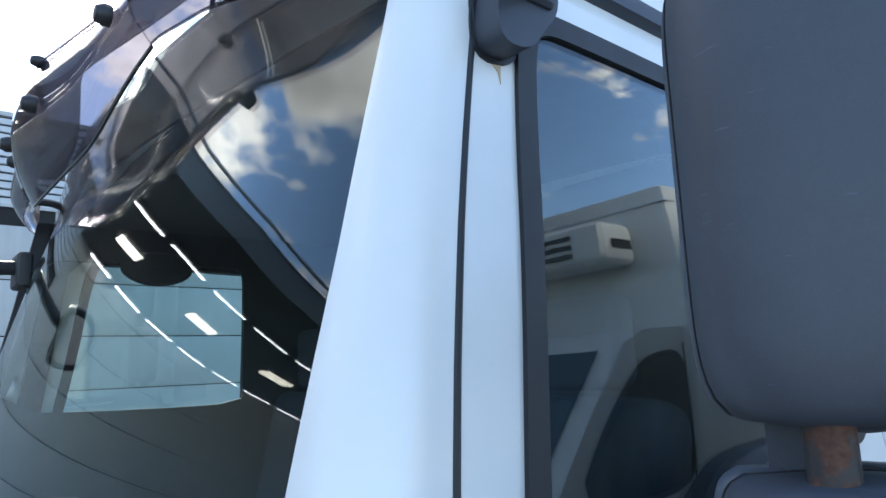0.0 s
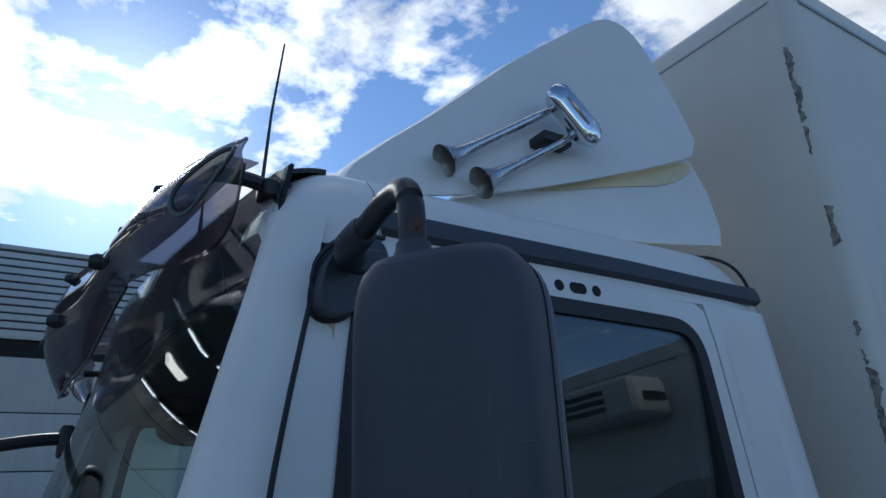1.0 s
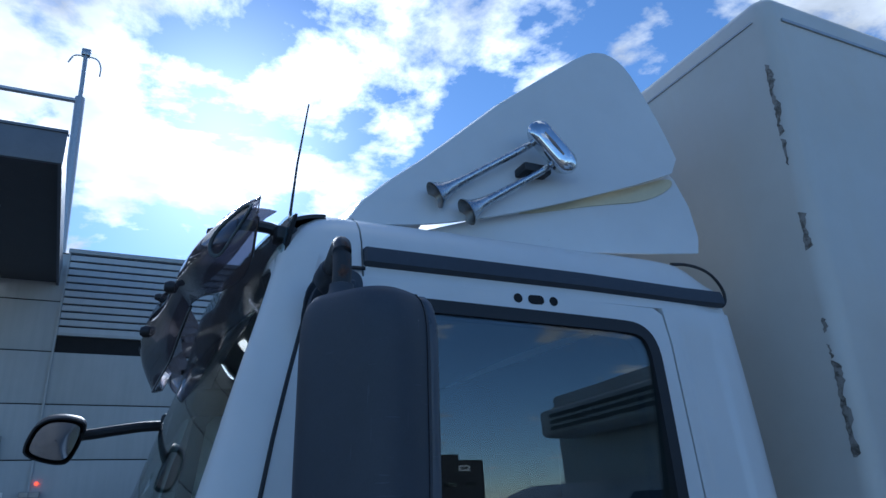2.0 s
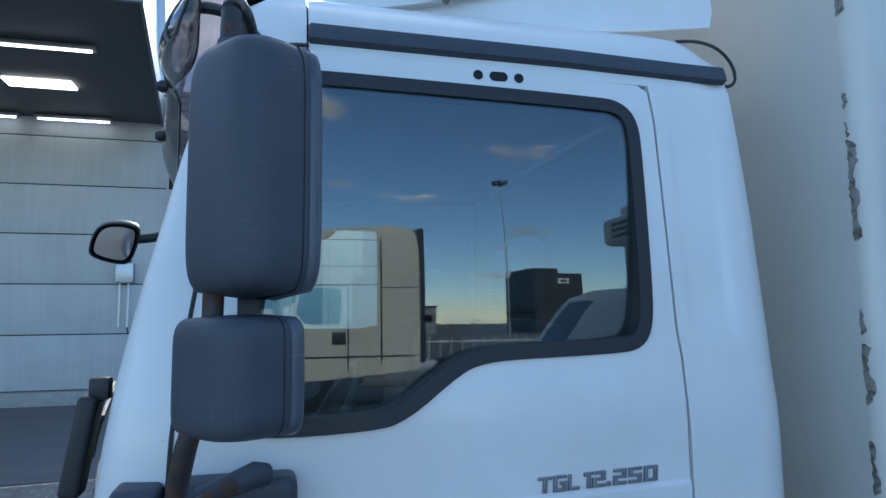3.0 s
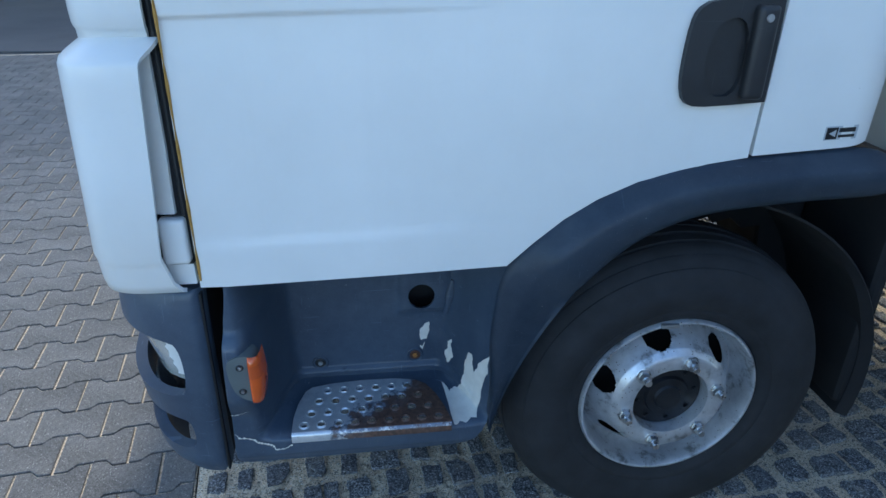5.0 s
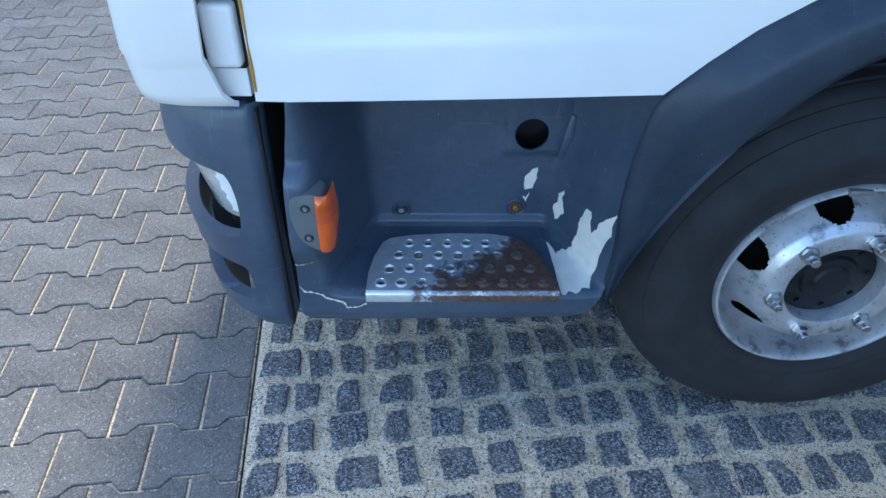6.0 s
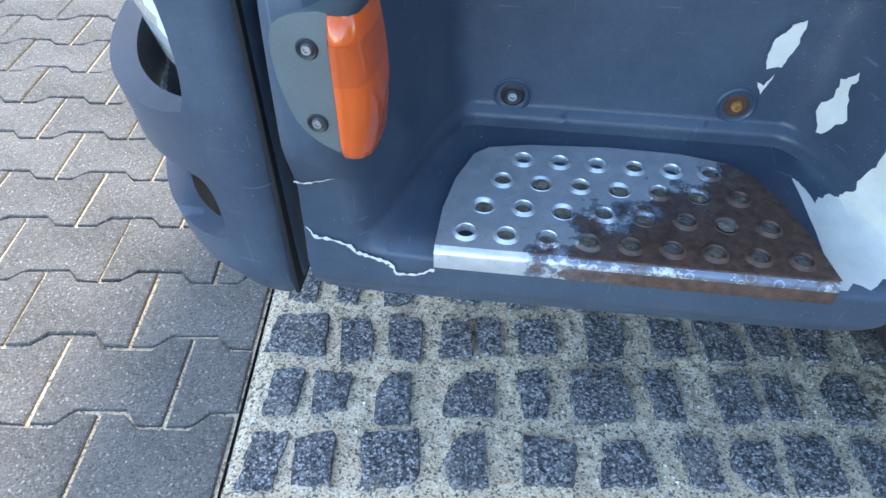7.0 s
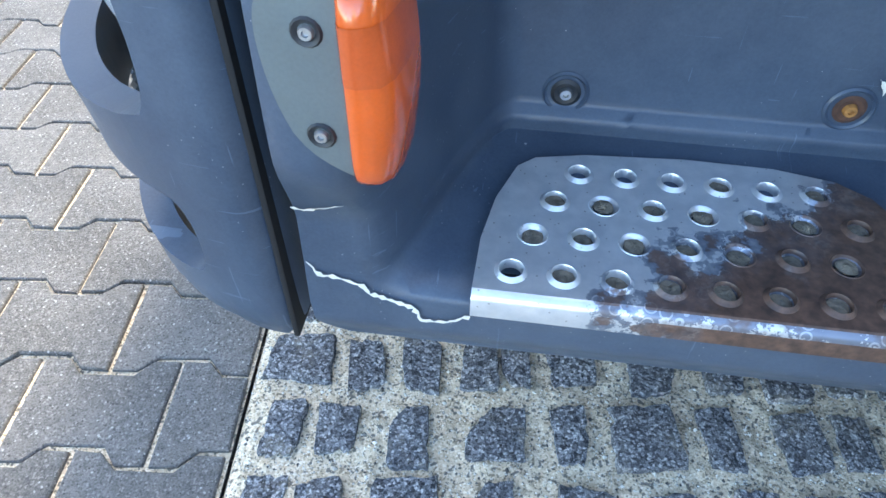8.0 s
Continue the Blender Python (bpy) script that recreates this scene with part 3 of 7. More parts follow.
PILLAR_W = ((1.20, 0.150), (1.37, 0.142), (1.50, 0.128), (1.65, 0.116), (1.90, 0.095), (2.12, 0.086), (2.30, 0.082))


PILLAR_B = ((1.34, 0.125), (1.60, 0.102), (1.80, 0.078), (2.00, 0.060), (2.20, 0.049), (2.35, 0.045))


def pillar_row(z, a=None, n=11, back=0.006):
    xg = interp(GAP_X, z) - back
    a, b = a or interp(PILLAR_W, z) - back, interp(PILLAR_B, z)
    y0 = side_y(z)
    # the pillar turns from the side to the front
    return [(xg - a * math.sin(u * math.pi / 2) ** 0.9, y0 + b * (1 - math.cos(u * math.pi / 2)), z) for u in steps(0, 1, n)]


def roof_section(x):
    """Points over the roof from one side to the other at x."""
    k = 1.0 if x > 0.20 else math.sqrt(max(0.0, 1 - ((0.20 - x) / 0.15) ** 2))
    k *= 1 - 0.30 * smooth01(1.08, 1.25, x) ** 2
    half = [(0.082, 2.244), (0.091, 2.29), (0.099, 2.33), (0.113, 2.362), (0.138, 2.390), (0.178, 2.412), (0.25, 2.428), (0.40, 2.444), (0.70, 2.458), (1.12, 2.464)]
    full = half + [(WIDE - y, z) for y, z in reversed(half[:-1])]
    inn = 0.05 * (1 - k)
    return [(x, (y + inn if y < 1 else y - inn if y > 1.2 else y), 2.244 + (z - 2.244) * k) for y, z in full]


# roof with rounded edges
bm = grid_mesh([roof_section(x) for x in [0.053, 0.06, 0.075, 0.095, 0.12, 0.15, 0.18, 0.21, 0.231]])
part("roof_front_cap", thicken(bm, 0.012), WHITE, truck)
bm = grid_mesh([roof_section(x) for x in [0.235] + steps(0.30, 1.08, 8) + [1.13, 1.17, 1.20, 1.225, 1.242]])
roof = part("roof", thicken(bm, 0.012), WHITE, truck, "white cab roof skin")
bm = grid_mesh([[(x, y, 2.30 + 0.05 * math.sin(math.pi * (y - 0.12) / 2.0)) for y in steps(0.13, WIDE - 0.13, 8)] for x in (0.12, 0.4, 0.8, 1.24)])
part("headliner", thicken(bm, 0.01), LINER, truck)
# drip strip over the door
bm = bmesh.new()
for (xa, xb) in ((0.235, 1.226),):
    rows = []
    for x in (xa, xa + 0.004, 0.5, 0.8, 1.1, xb - 0.004, xb):
        o = 0.004 if x in (xa, xb) else 0.0
        s = -0.002 * (x - 0.235) - (0.006 if x > 1.0 else 0)
        rows.append([(x, 0.097, 2.317 + s - o), (x, 0.082 + o, 2.315 + s - o), (x, 0.074 + o, 2.296 + s), (x, 0.072 + o, 2.280 + s), (x, 0.088, 2.272 + s + o)])
    bm = grid_mesh(rows, close_v=True)
    bm.faces.new([v for v in bm.verts[:5]])
    bm.faces.new([v for v in bm.verts[-5:]])
part("drip_strip", bm, MIRRORP, truck, "dark plastic drip strip above the door")
# pillars, rear quarter, back wall
for far in (False, True):
    act = flip if far else (lambda b: b)
    zs = [1.343, 1.348] + steps(1.375, 2.20, 14) + [2.23, 2.26, 2.29]
    p = part("front_pillar", act(thicken(grid_mesh([pillar_row(z) for z in zs]), 0.01)), WHITE, truck, "white windscreen pillar")
    QUARTER = [(1.022, 1.003), (1.265, 1.018), (1.290, 1.25), (1.293, 1.50), (1.270, 1.90), (1.232, 2.244), (1.008, 2.244), (1.018, 2.15), (1.020, 1.68), (1.026, 1.62), (1.026, 1.27)]

    def quarter_y(x, z):
        y = side_y(z) + 0.055 * max(0.0, (x - 1.20) / 0.09) ** 2 * 0.9
        rec = smooth01(1.052, 1.062, x) * (1 - smooth01(1.155, 1.175, x)) * smooth01(1.66, 1.70, z) * (1 - smooth01(2.15, 2.2, z))
        return y + 0.006 * rec
    part("rear_quarter_panel", act(sheet(QUARTER, [], quarter_y, 0.03, steps(1.04, 1.28, 24), steps(1.02, 2.22, 30))), WHITE, truck, "white panel behind the door", 50)
    # dark jamb behind the door's gaps
    part("door_jamb", act(sheet([(-0.03, 0.80), (-0.03, 1.45), (0.06, 2.16), (0.14, 2.26), (1.03, 2.26), (1.04, 0.99), (0.98, 0.98), (0.98, 2.215), (0.19, 2.215), (0.12, 2.14), (0.05, 1.5), (0.05, 0.80)], [], lambda x, z: side_y(z) + 0.022, 0.03, (), steps(0.9, 2.2, 12))), DARK, truck)
bm = box(1.208, 1.220, 0.16, WIDE - 0.16, 0.98, 2.36, 0.004)
part("cab_back_wall", bm, WHITE, truck)
part("cabin_back_trim", box(1.186, 1.206, 0.12, WIDE - 0.12, 0.98, 2.3), CABIN, truck)
part("cabin_floor", box(-0.10, 0.60, 0.06, WIDE - 0.06, 0.82, 0.86), CABIN, truck)
part("wheel_housing", box(0.60, 1.26, 0.06, WIDE - 0.06, 0.955, 0.975), DARK, truck)

part("bulkhead", box(-0.055, -0.035, 0.05, WIDE - 0.03, 0.40, 1.40), DARK, truck)

# windscreen and its surround


def screen_edge(z):
    """Distance of the glass's edge from the cab's side."""
    return side_y(z) + interp(PILLAR_B, z) - 0.006


def screen_x(y, z):
    edge = interp(GAP_X, z) - interp(PILLAR_W, z) + 0.002
    u = abs(y - WIDE / 2) / (WIDE / 2 - screen_edge(z))
    return edge - (0.110 - 0.05 * (z - 1.8) + 0.018 * smooth01(2.15, 2.40, z)) * max(0.0, 1 - u ** 1.7)


def screen_pts(z0, z1, out=0.0, m=0.0, nz=10, ny=22):
    return [[(screen_x(y, z) - out, y, z) for y in steps(screen_edge(z) + m, WIDE - screen_edge(z) - m, ny)] for z in steps(z0, z1, nz)]


ws = part("windscreen", thicken(grid_mesh(screen_pts(1.36, 2.39, nz=14)), 0.005), SCREEN, truck, "large curved windscreen reflecting canopy and sky", 60)
ws.visible_shadow = False
# near-black sheet behind the glass stands in for shade under the cab roof
part("windscreen_header", thicken(grid_mesh(screen_pts(2.20, 2.39, -0.010, 0.004, 6)), 0.006), DARK, truck, "black sheet standing in for the shaded cab behind the windscreen's top", 60)
rows = []
for s in steps(0, 1, 8):
    row = []
    for k in steps(0, 1, 24):
        y = 0.165 + (WIDE - 0.33) * k
        xa, xb = screen_x(y, 2.39) + 0.004, 0.17
        zb = 2.410 + 0.045 * min(1.0, 6 * k, 6 * (1 - k))
        row.append((xa + (xb - xa) * s, y, 2.388 + (zb - 2.388) * math.sin(s * math.pi / 2)))
    rows.append(row)
part("roof_front", thicken(grid_mesh(rows), 0.008), BLACKP, truck, "black front of the roof behind the visor", 60)
part("cowl", thicken(grid_mesh(screen_pts(1.345, 1.40, 0.002, 0.05, 3)), 0.01), BLACKP, truck)
part("cowl_skirt", thicken(grid_mesh(screen_pts(1.22, 1.34, -0.006, 0.16, 3)), 0.01), WHITE, truck)
part("front_panel", thicken(grid_mesh([[(screen_x(y, 1.36) + 0.03 - 0.02 * (1.36 - z), y, z) for y in steps(0.16, WIDE - 0.16, 20)] for z in steps(0.76, 1.30, 5)]), 0.02), WHITE, truck)
# wiper resting low on the glass
wip = part("wiper", tube([(screen_x(y, z) - 0.022, y, z) for y, z in ((0.40, 1.42), (0.44, 1.47), (0.72, 1.55))], 0.009, 8), BLACKP, truck, "black wiper arm and blade")
part("blade", tube([(screen_x(y, z) - 0.014, y, z) for y, z in ((0.40, 1.50), (0.62, 1.53), (0.90, 1.56))], 0.007, 6), RUBBER, wip)
# dark grab cover at the front corner
bm = box(-0.019, 0.019, -0.035, 0.035, -0.098, 0.092, 0.014, 4)
turned(bm, Matrix.Translation((-0.178, 0.20, 1.478)) @ Matrix.Rotation(radians(9), 4, "Y"))
gc = part("grab_cover", bm, BLACKP, truck, "black cover at the cab's front corner")
part("clip", box(-0.168, -0.130, 0.18, 0.22, 1.560, 1.604, 0.008), BLACKP, gc)

# sun visor: a smoked plate bowed in front of the roof edge
VISOR_X = ((0, -0.150), (0.26, -0.098), (0.35, -0.080), (0.50, -0.056), (0.70, -0.038), (0.80, -0.030), (0.87, -0.015), (0.935, 0.0), (1.0, 0.023), (1.1, 0.023))
VISOR_TOP = ((0, 2.440), (0.65, 2.443), (0.80, 2.435), (0.95, 2.418), (1.0, 2.408), (1.1, 2.40))
VISOR_LOW = ((0, 2.14), (0.30, 2.19), (0.44, 2.262), (0.54, 2.295), (0.70, 2.268), (0.80, 2.252), (0.87, 2.246), (0.92, 2.252), (0.96, 2.272), (0.985, 2.310), (1.0, 2.385), (1.1, 2.385))
VISOR_LOW_X = ((0, -0.140), (0.32, -0.100), (0.54, -0.072), (0.75, -0.060), (0.87, -0.016), (0.93, 0.008), (1.0, 0.022), (1.1, 0.022))


def visor_at(y, k):
    """Point of the visor at y, k from 0 at its top edge to 1 at its bottom edge."""
    u = abs(y - WIDE / 2)

    def eased(table, w):
        return sum(interp(table, abs(u + d * w)) for d in (-1, -0.5, 0, 0.5, 1)) / 5
    end = min(1.0, max(0.0, (u - 0.80) / 0.20))
    top = Vector((eased(VISOR_X, 0.03), y, eased(VISOR_TOP, 0.02)))
    low = Vector((eased(VISOR_LOW_X, 0.04), y, eased(VISOR_LOW, 0.012 if u > 0.9 else 0.03)))
    p = top.lerp(low, k)
    p.x -= 0.048 * math.sin(max(0.0, min(1.0, k)) * math.pi) * (1 - 0.85 * end ** 3)
    return p


ya = [0.1205, 0.122, 0.125, 0.129, 0.134, 0.141, 0.150, 0.160, 0.172, 0.185, 0.197] + steps(0.21, 0.585, 16)
yb = steps(0.592, WIDE - 0.592, 22)
visor = part("sun_visor", thicken(grid_mesh([[visor_at(y, k) for k in steps(0, 1, 12)] for y in ya]), 0.004), SMOKE, truck, "smoked translucent sun visor with lamps", 60)
# unseen smoked strip, added to dim the sky mirrored in the windscreen
part("visor_sky_block", thicken(grid_mesh([[visor_at(y, 0) + Vector((0.085 * k, 0, 0.010 * math.sin(k * 2.2))) for k in steps(0, 1, 5)] for y in steps(0.235, WIDE - 0.235, 30)]), 0.003), SMOKE, visor, "", 60)
part("visor_middle", thicken(grid_mesh([[visor_at(y, k) + Vector((0.004, 0, 0)) for k in steps(0, 1, 10)] for y in yb]), 0.004), SMOKE, visor, "", 60)
part("visor_end", flip(thicken(grid_mesh([[visor_at(y, k) for k in steps(0, 1, 12)] for y in ya]), 0.004)), SMOKE, visor, "", 60)
part("visor_lip", tube([visor_at(y, 1.0) for y in ya], 0.0026, 6), SMOKE, visor)
part("visor_lip", tube([visor_at(y, 0.0) for y in ya + yb], 0.003, 6), SMOKE, visor)
part("visor_lip", tube([visor_at(y, 1.0) + Vector((0.004, 0, 0)) for y in yb], 0.0035, 6), SMOKEP, visor)
for y in (0.175, 2.065):
    part("strut", tube(bend([(0.085, y, 2.352 if y < 0.2 or y > 2 else 2.39), (0.050, y, 2.368), tuple(visor_at(y, 0.35) + Vector((0.006, 0, 0)))], 2), 0.0125, 8), BLACKP, visor)
part("strut_foot", box(0.060, 0.108, 0.150, 0.200, 2.335, 2.368, 0.010, 3), BLACKP, visor)
for y in (0.473, 0.72, 1.12, 1.52, 1.767):
    c = visor_at(y, 0.0) + Vector((0.004, 0, 0.010))
    part("marker_lamp", lathe([(0.0, -0.020), (0.009, -0.018), (0.013, -0.006), (0.011, 0.008), (0.0, 0.010)], c, 12, "x"), BLACKP, visor)
for y in (0.66, 0.98, 1.26, 1.58):
    c = visor_at(y, 0.5) + Vector((-0.002, 0, 0))
    part("marker_lamp", lathe([(0.0, -0.018), (0.012, -0.016), (0.018, -0.004), (0.017, 0.008), (0.0, 0.01)], c, 12, "x"), BLACKP, visor)
# oval lamp housing let into the near end


def on_visor(cu, cv, ru, rv, out):
    ring = []
    for a in steps(0, math.tau, 28)[:-1]:
        yy, kk = cu + ru * math.cos(a) + 0.55 * ru * math.sin(a), cv + rv * (math.cos(a) - 0.6 * math.sin(a))
        p = visor_at(yy, kk)
        n = (visor_at(yy + 0.01, kk) - visor_at(yy - 0.01, kk)).cross(visor_at(yy, kk + 0.02) - visor_at(yy, kk - 0.02)).normalized()
        if n.x > 0:
            n = -n
        ring.append(p + n * out)
    return ring


bm = grid_mesh([on_visor(0.192, 0.37, 0.052, 0.27, 0.001), on_visor(0.192, 0.37, 0.051, 0.265, 0.004), on_visor(0.192, 0.37, 0.047, 0.245, 0.004), on_visor(0.192, 0.37, 0.046, 0.235, -0.004)], close_v=True)
part("lamp_rim", bm, PLATE, visor, "oval smoked lamp housing", 40)
bm = grid_mesh([on_visor(0.192, 0.37, 0.045, 0.23, -0.003), on_visor(0.192, 0.37, 0.008, 0.04, -0.001)], close_v=True)
bm.faces.new(bm.verts[-28:])
part("lamp_lens", bm, SMOKE, visor, "", 40)

# front kerb mirror on its arm, at the far front corner
km = part("kerb_mirror_arm", tube(bend([(-0.05, 1.76, 2.10), (-0.14, 1.74, 2.095), (-0.25, 1.72, 2.075), (-0.31, 1.71, 2.062), (-0.36, 1.70, 2.055)], 2), 0.020, 10), BLACKP, truck, "black arm of the front kerb mirror")
KM = Matrix.Translation((-0.43, 1.68, 2.048)) @ Matrix.Scale(0.84, 4) @ Matrix.Rotation(radians(12), 4, "Z") @ Matrix.Rotation(radians(16), 4, "Y") @ Matrix.Rotation(radians(30), 4, "X")
KO = chaikin([(-0.085, -0.115), (0.070, -0.110), (0.098, -0.060), (0.092, 0.075), (0.070, 0.115), (-0.030, 0.100), (-0.098, 0.050), (-0.105, -0.060)], 2)
bm = grid_mesh([[(x * f, d, z * f) for x, z in KO] for f, d in ((0.93, -0.030), (1.0, -0.028), (1.02, -0.010), (0.96, 0.025), (0.78, 0.045), (0.3, 0.055))], close_v=True)
bm.faces.new(bm.verts[-len(KO):])
part("kerb_mirror_housing", turned(bm, KM), BLACKP, km, "rounded black kerb mirror housing", 60)
bm = grid_mesh([[(x * f, -0.026 - 0.010 * (1 - f * f), z * f) for x, z in KO] for f in (0.80, 0.7, 0.5, 0.3, 0.15, 0.02)], close_v=True)
part("kerb_mirror_glass", turned(bm, KM), CHROME, km, "convex mirror glass", 60)
part("mirror_foot", box(-0.085, -0.045, 1.70, 1.82, 2.04, 2.14, 0.015, 3), BLACKP, km)

# roof spoiler


def wing_y(x, z):
    return 0.16 + (1.233 - x) * 0.2 + (z - 2.7) * 0.1


WING = [(0.262, 2.470), (0.30, 2.53), (0.38, 2.605), (0.49, 2.695), (0.70, 2.888), (0.85, 3.005), (0.965, 3.092), (1.015, 3.124), (1.060, 3.132), (1.100, 3.115), (1.135, 3.070), (1.165, 2.990), (1.205, 2.86), (1.237, 2.710), (1.10, 2.652), (0.955, 2.604), (0.80, 2.555), (0.66, 2.516), (0.52, 2.486), (0.40, 2.470)]
WINGS = chaikin(WING, 1)
spoiler = part("spoiler_wing", sheet(WINGS, [], wing_y, 0.010, steps(0.4, 1.2, 6), steps(2.5, 3.1, 5)), WHITE, truck, "white roof spoiler side wing", 60)
part("spoiler_wing", flip(sheet(WINGS, [], wing_y, 0.010, steps(0.4, 1.2, 6), steps(2.5, 3.1, 5))), WHITE, truck)
TOP = [(0.262, 2.470), (0.30, 2.53), (0.38, 2.605), (0.49, 2.695), (0.70, 2.888), (0.85, 3.005), (0.965, 3.092), (1.03, 3.128), (1.08, 3.124)]
rows = []
for x, z in TOP:
    y0 = wing_y(x, z)
    rows.append([(x - 0.03 * math.sin(math.pi * k), y0 + (WIDE - 2 * y0) * k, z + 0.05 * math.sin(math.pi * k) ** 0.6) for k in [0, 0.006, 0.015, 0.03, 0.06, 0.12] + steps(0.2, 0.8, 6) + [0.88, 0.94, 0.97, 0.985, 0.994, 1]])
part("spoiler_top", thicken(grid_mesh(rows), 0.008), WHITE, truck, "sloping white roof spoiler")
# lower extender panel under the wing
EXT = [(0.50, 2.420), (0.80, 2.43), (1.10, 2.44), (1.255, 2.449), (1.268, 2.50), (1.262, 2.60), (1.235, 2.690), (1.20, 2.74), (0.95, 2.62), (0.66, 2.53), (0.48, 2.475)]
for far in (False, True):
    bm = sheet(EXT, [], lambda x, z: wing_y(x, z) + 0.035, 0.008, steps(0.6, 1.2, 5), (2.5, 2.6))
    part("spoiler_skirt", flip(bm) if far else bm, [WHITE], truck, "white panel with yellowed edge under the spoiler")
# yellowed strip where the wing shelters the skirt
YEL = [(0.70, 2.535), (0.95, 2.612), (1.10, 2.655), (1.225, 2.700), (1.222, 2.66), (1.12, 2.605), (0.97, 2.585), (0.80, 2.548)]
part("yellowed_edge", sheet(chaikin(YEL, 2), [], lambda x, z: wing_y(x, z) + 0.032, 0.002), YELLOWTINT, truck)
bm = box(0.22, 0.30, 0.36, 0.42, 2.42, 2.475, 0.01)
part("spoiler_bracket", bm, BLACKP, truck)

# air horns on the wing
horn = part("horn_bracket", box(0.718, 0.803, 0.200, 0.260, 2.638, 2.663, 0.006), BLACKP, truck, "pair of silver air horns on a chrome box")


def trumpet(mouth, root):
    a, b = Vector(mouth), Vector(root)
    n = 14
    pts, rs = [], []
    for i in range(n + 1):
        t = i / n
        pts.append(a + (b - a) * t)
        rs.append(0.0105 + 0.0275 * math.exp(-t * 9.0) - (0.003 if i == n else 0))
    bm = tube(pts, rs, 20, caps=False)
    return bm


def bell(mouth, root):
    a, d = Vector(mouth), (Vector(root) - Vector(mouth)).normalized()
    return tube([a - d * 0.001, a + d * 0.004, a + d * 0.02, a + d * 0.05, a + d * 0.10], [0.0372, 0.033, 0.024, 0.014, 0.007], 20, caps=False)


part("trumpet", trumpet((0.479, 0.266, 2.551), (0.761, 0.216, 2.734)), DULLCHROME, horn, "silver trumpet")
part("bell", bell((0.479, 0.266, 2.551), (0.761, 0.216, 2.734)), BELL, horn, "dark hollow bell")
part("bell", bell((0.558, 0.244, 2.506), (0.819, 0.200, 2.674)), BELL, horn, "dark hollow bell")
part("trumpet", trumpet((0.558, 0.244, 2.506), (0.819, 0.200, 2.674)), DULLCHROME, horn, "silver trumpet")
e1, e2 = Vector((0.767, 0.204, 2.750)), Vector((0.830, 0.191, 2.666))
d, side = (e2 - e1).normalized(), Vector((0.62, -0.1, 0.44)).normalized()
nrm = d.cross(side).normalized()
if nrm.y > 0:
    nrm = -nrm
side = nrm.cross(d).normalized()
outl = [e1 - d * math.sin(a) * 0.033 + side * math.cos(a) * 0.033 for a in steps(0, math.pi, 12)] + [e2 + d * math.sin(a) * 0.033 - side * math.cos(a) * 0.033 for a in steps(0, math.pi, 12)]
mid = (e1 + e2) / 2
rows = [[mid + (p - mid) * 0.93 - nrm * 0.0 for p in outl], [p + nrm * 0.010 for p in outl], [p + nrm * 0.016 for p in outl], [mid + (p - mid) * 1.04 + nrm * 0.018 for p in outl], [mid + (p - mid) * 1.04 + nrm * 0.026 for p in outl], [mid + (p - mid) * 0.95 + nrm * 0.036 for p in outl], [mid + (p - mid) * 0.62 + nrm * 0.042 for p in outl]]
bm = grid_mesh(rows, close_v=True)
bm.faces.new(bm.verts[-len(outl):])
bm.faces.new(bm.verts[:len(outl)])
part("horn_cover", bm, CHROME, horn, "polished chrome horn cover", 50)
part("cover_ridge", tube([e1 + nrm * 0.041 + d * 0.012, mid + nrm * 0.043, e2 + nrm * 0.041 - d * 0.012], [0.005, 0.007, 0.005], 8), CHROME, horn)

# aerials and a loose cable
part("aerial", tube([(0.135, 0.42, 2.43), (0.137, 0.422, 2.50), (0.150, 0.43, 2.66), (0.176, 0.445, 2.86)], [0.010, 0.004, 0.003, 0.0022], 6), BLACKP, truck, "thin black whip aerial")
part("aerial", tube([(0.100, 0.80, 2.45), (0.101, 0.80, 2.57), (0.108, 0.80, 2.72)], [0.009, 0.003, 0.002], 6), BLACKP, truck)
part("aerial_foot", lathe([(0.0, 0.036), (0.009, 0.034), (0.013, 0.02), (0.022, 0.006), (0.024, -0.006)], (0.137, 0.42, 2.418), 14, "z"), BLACKP, truck)
part("loose_cable", tube(bend([(1.175, 0.20, 2.418), (1.22, 0.17, 2.412), (1.268, 0.15, 2.388), (1.308, 0.15, 2.345), (1.312, 0.15, 2.305), (1.292, 0.15, 2.288), (1.27, 0.15, 2.290)], 3), 0.0045, 6), RUBBER, truck, "loose black cable behind the roof")

# three small holes above the window
for x, w in ((0.594, 0.011), (0.641, 0.021), (0.688, 0.011)):
    y = side_y(2.237)
    pts = [(x + (w - 0.011 if c >= 0 else -(w - 0.011)) + 0.011 * c, 2.2405 + 0.011 * s - 0.0) for c, s in ((math.cos(a), math.sin(a)) for a in steps(0, math.tau, 20)[:-1])]
    z0 = 2.268
    bm = sheet([(px, pz - 2.2405 + z0 - 0.036 + 0.0) for px, pz in pts], [], lambda xx, zz: side_y(zz) - 0.0015, 0.004)
    part("vent_hole", bm, DARK, truck)

# mirrors


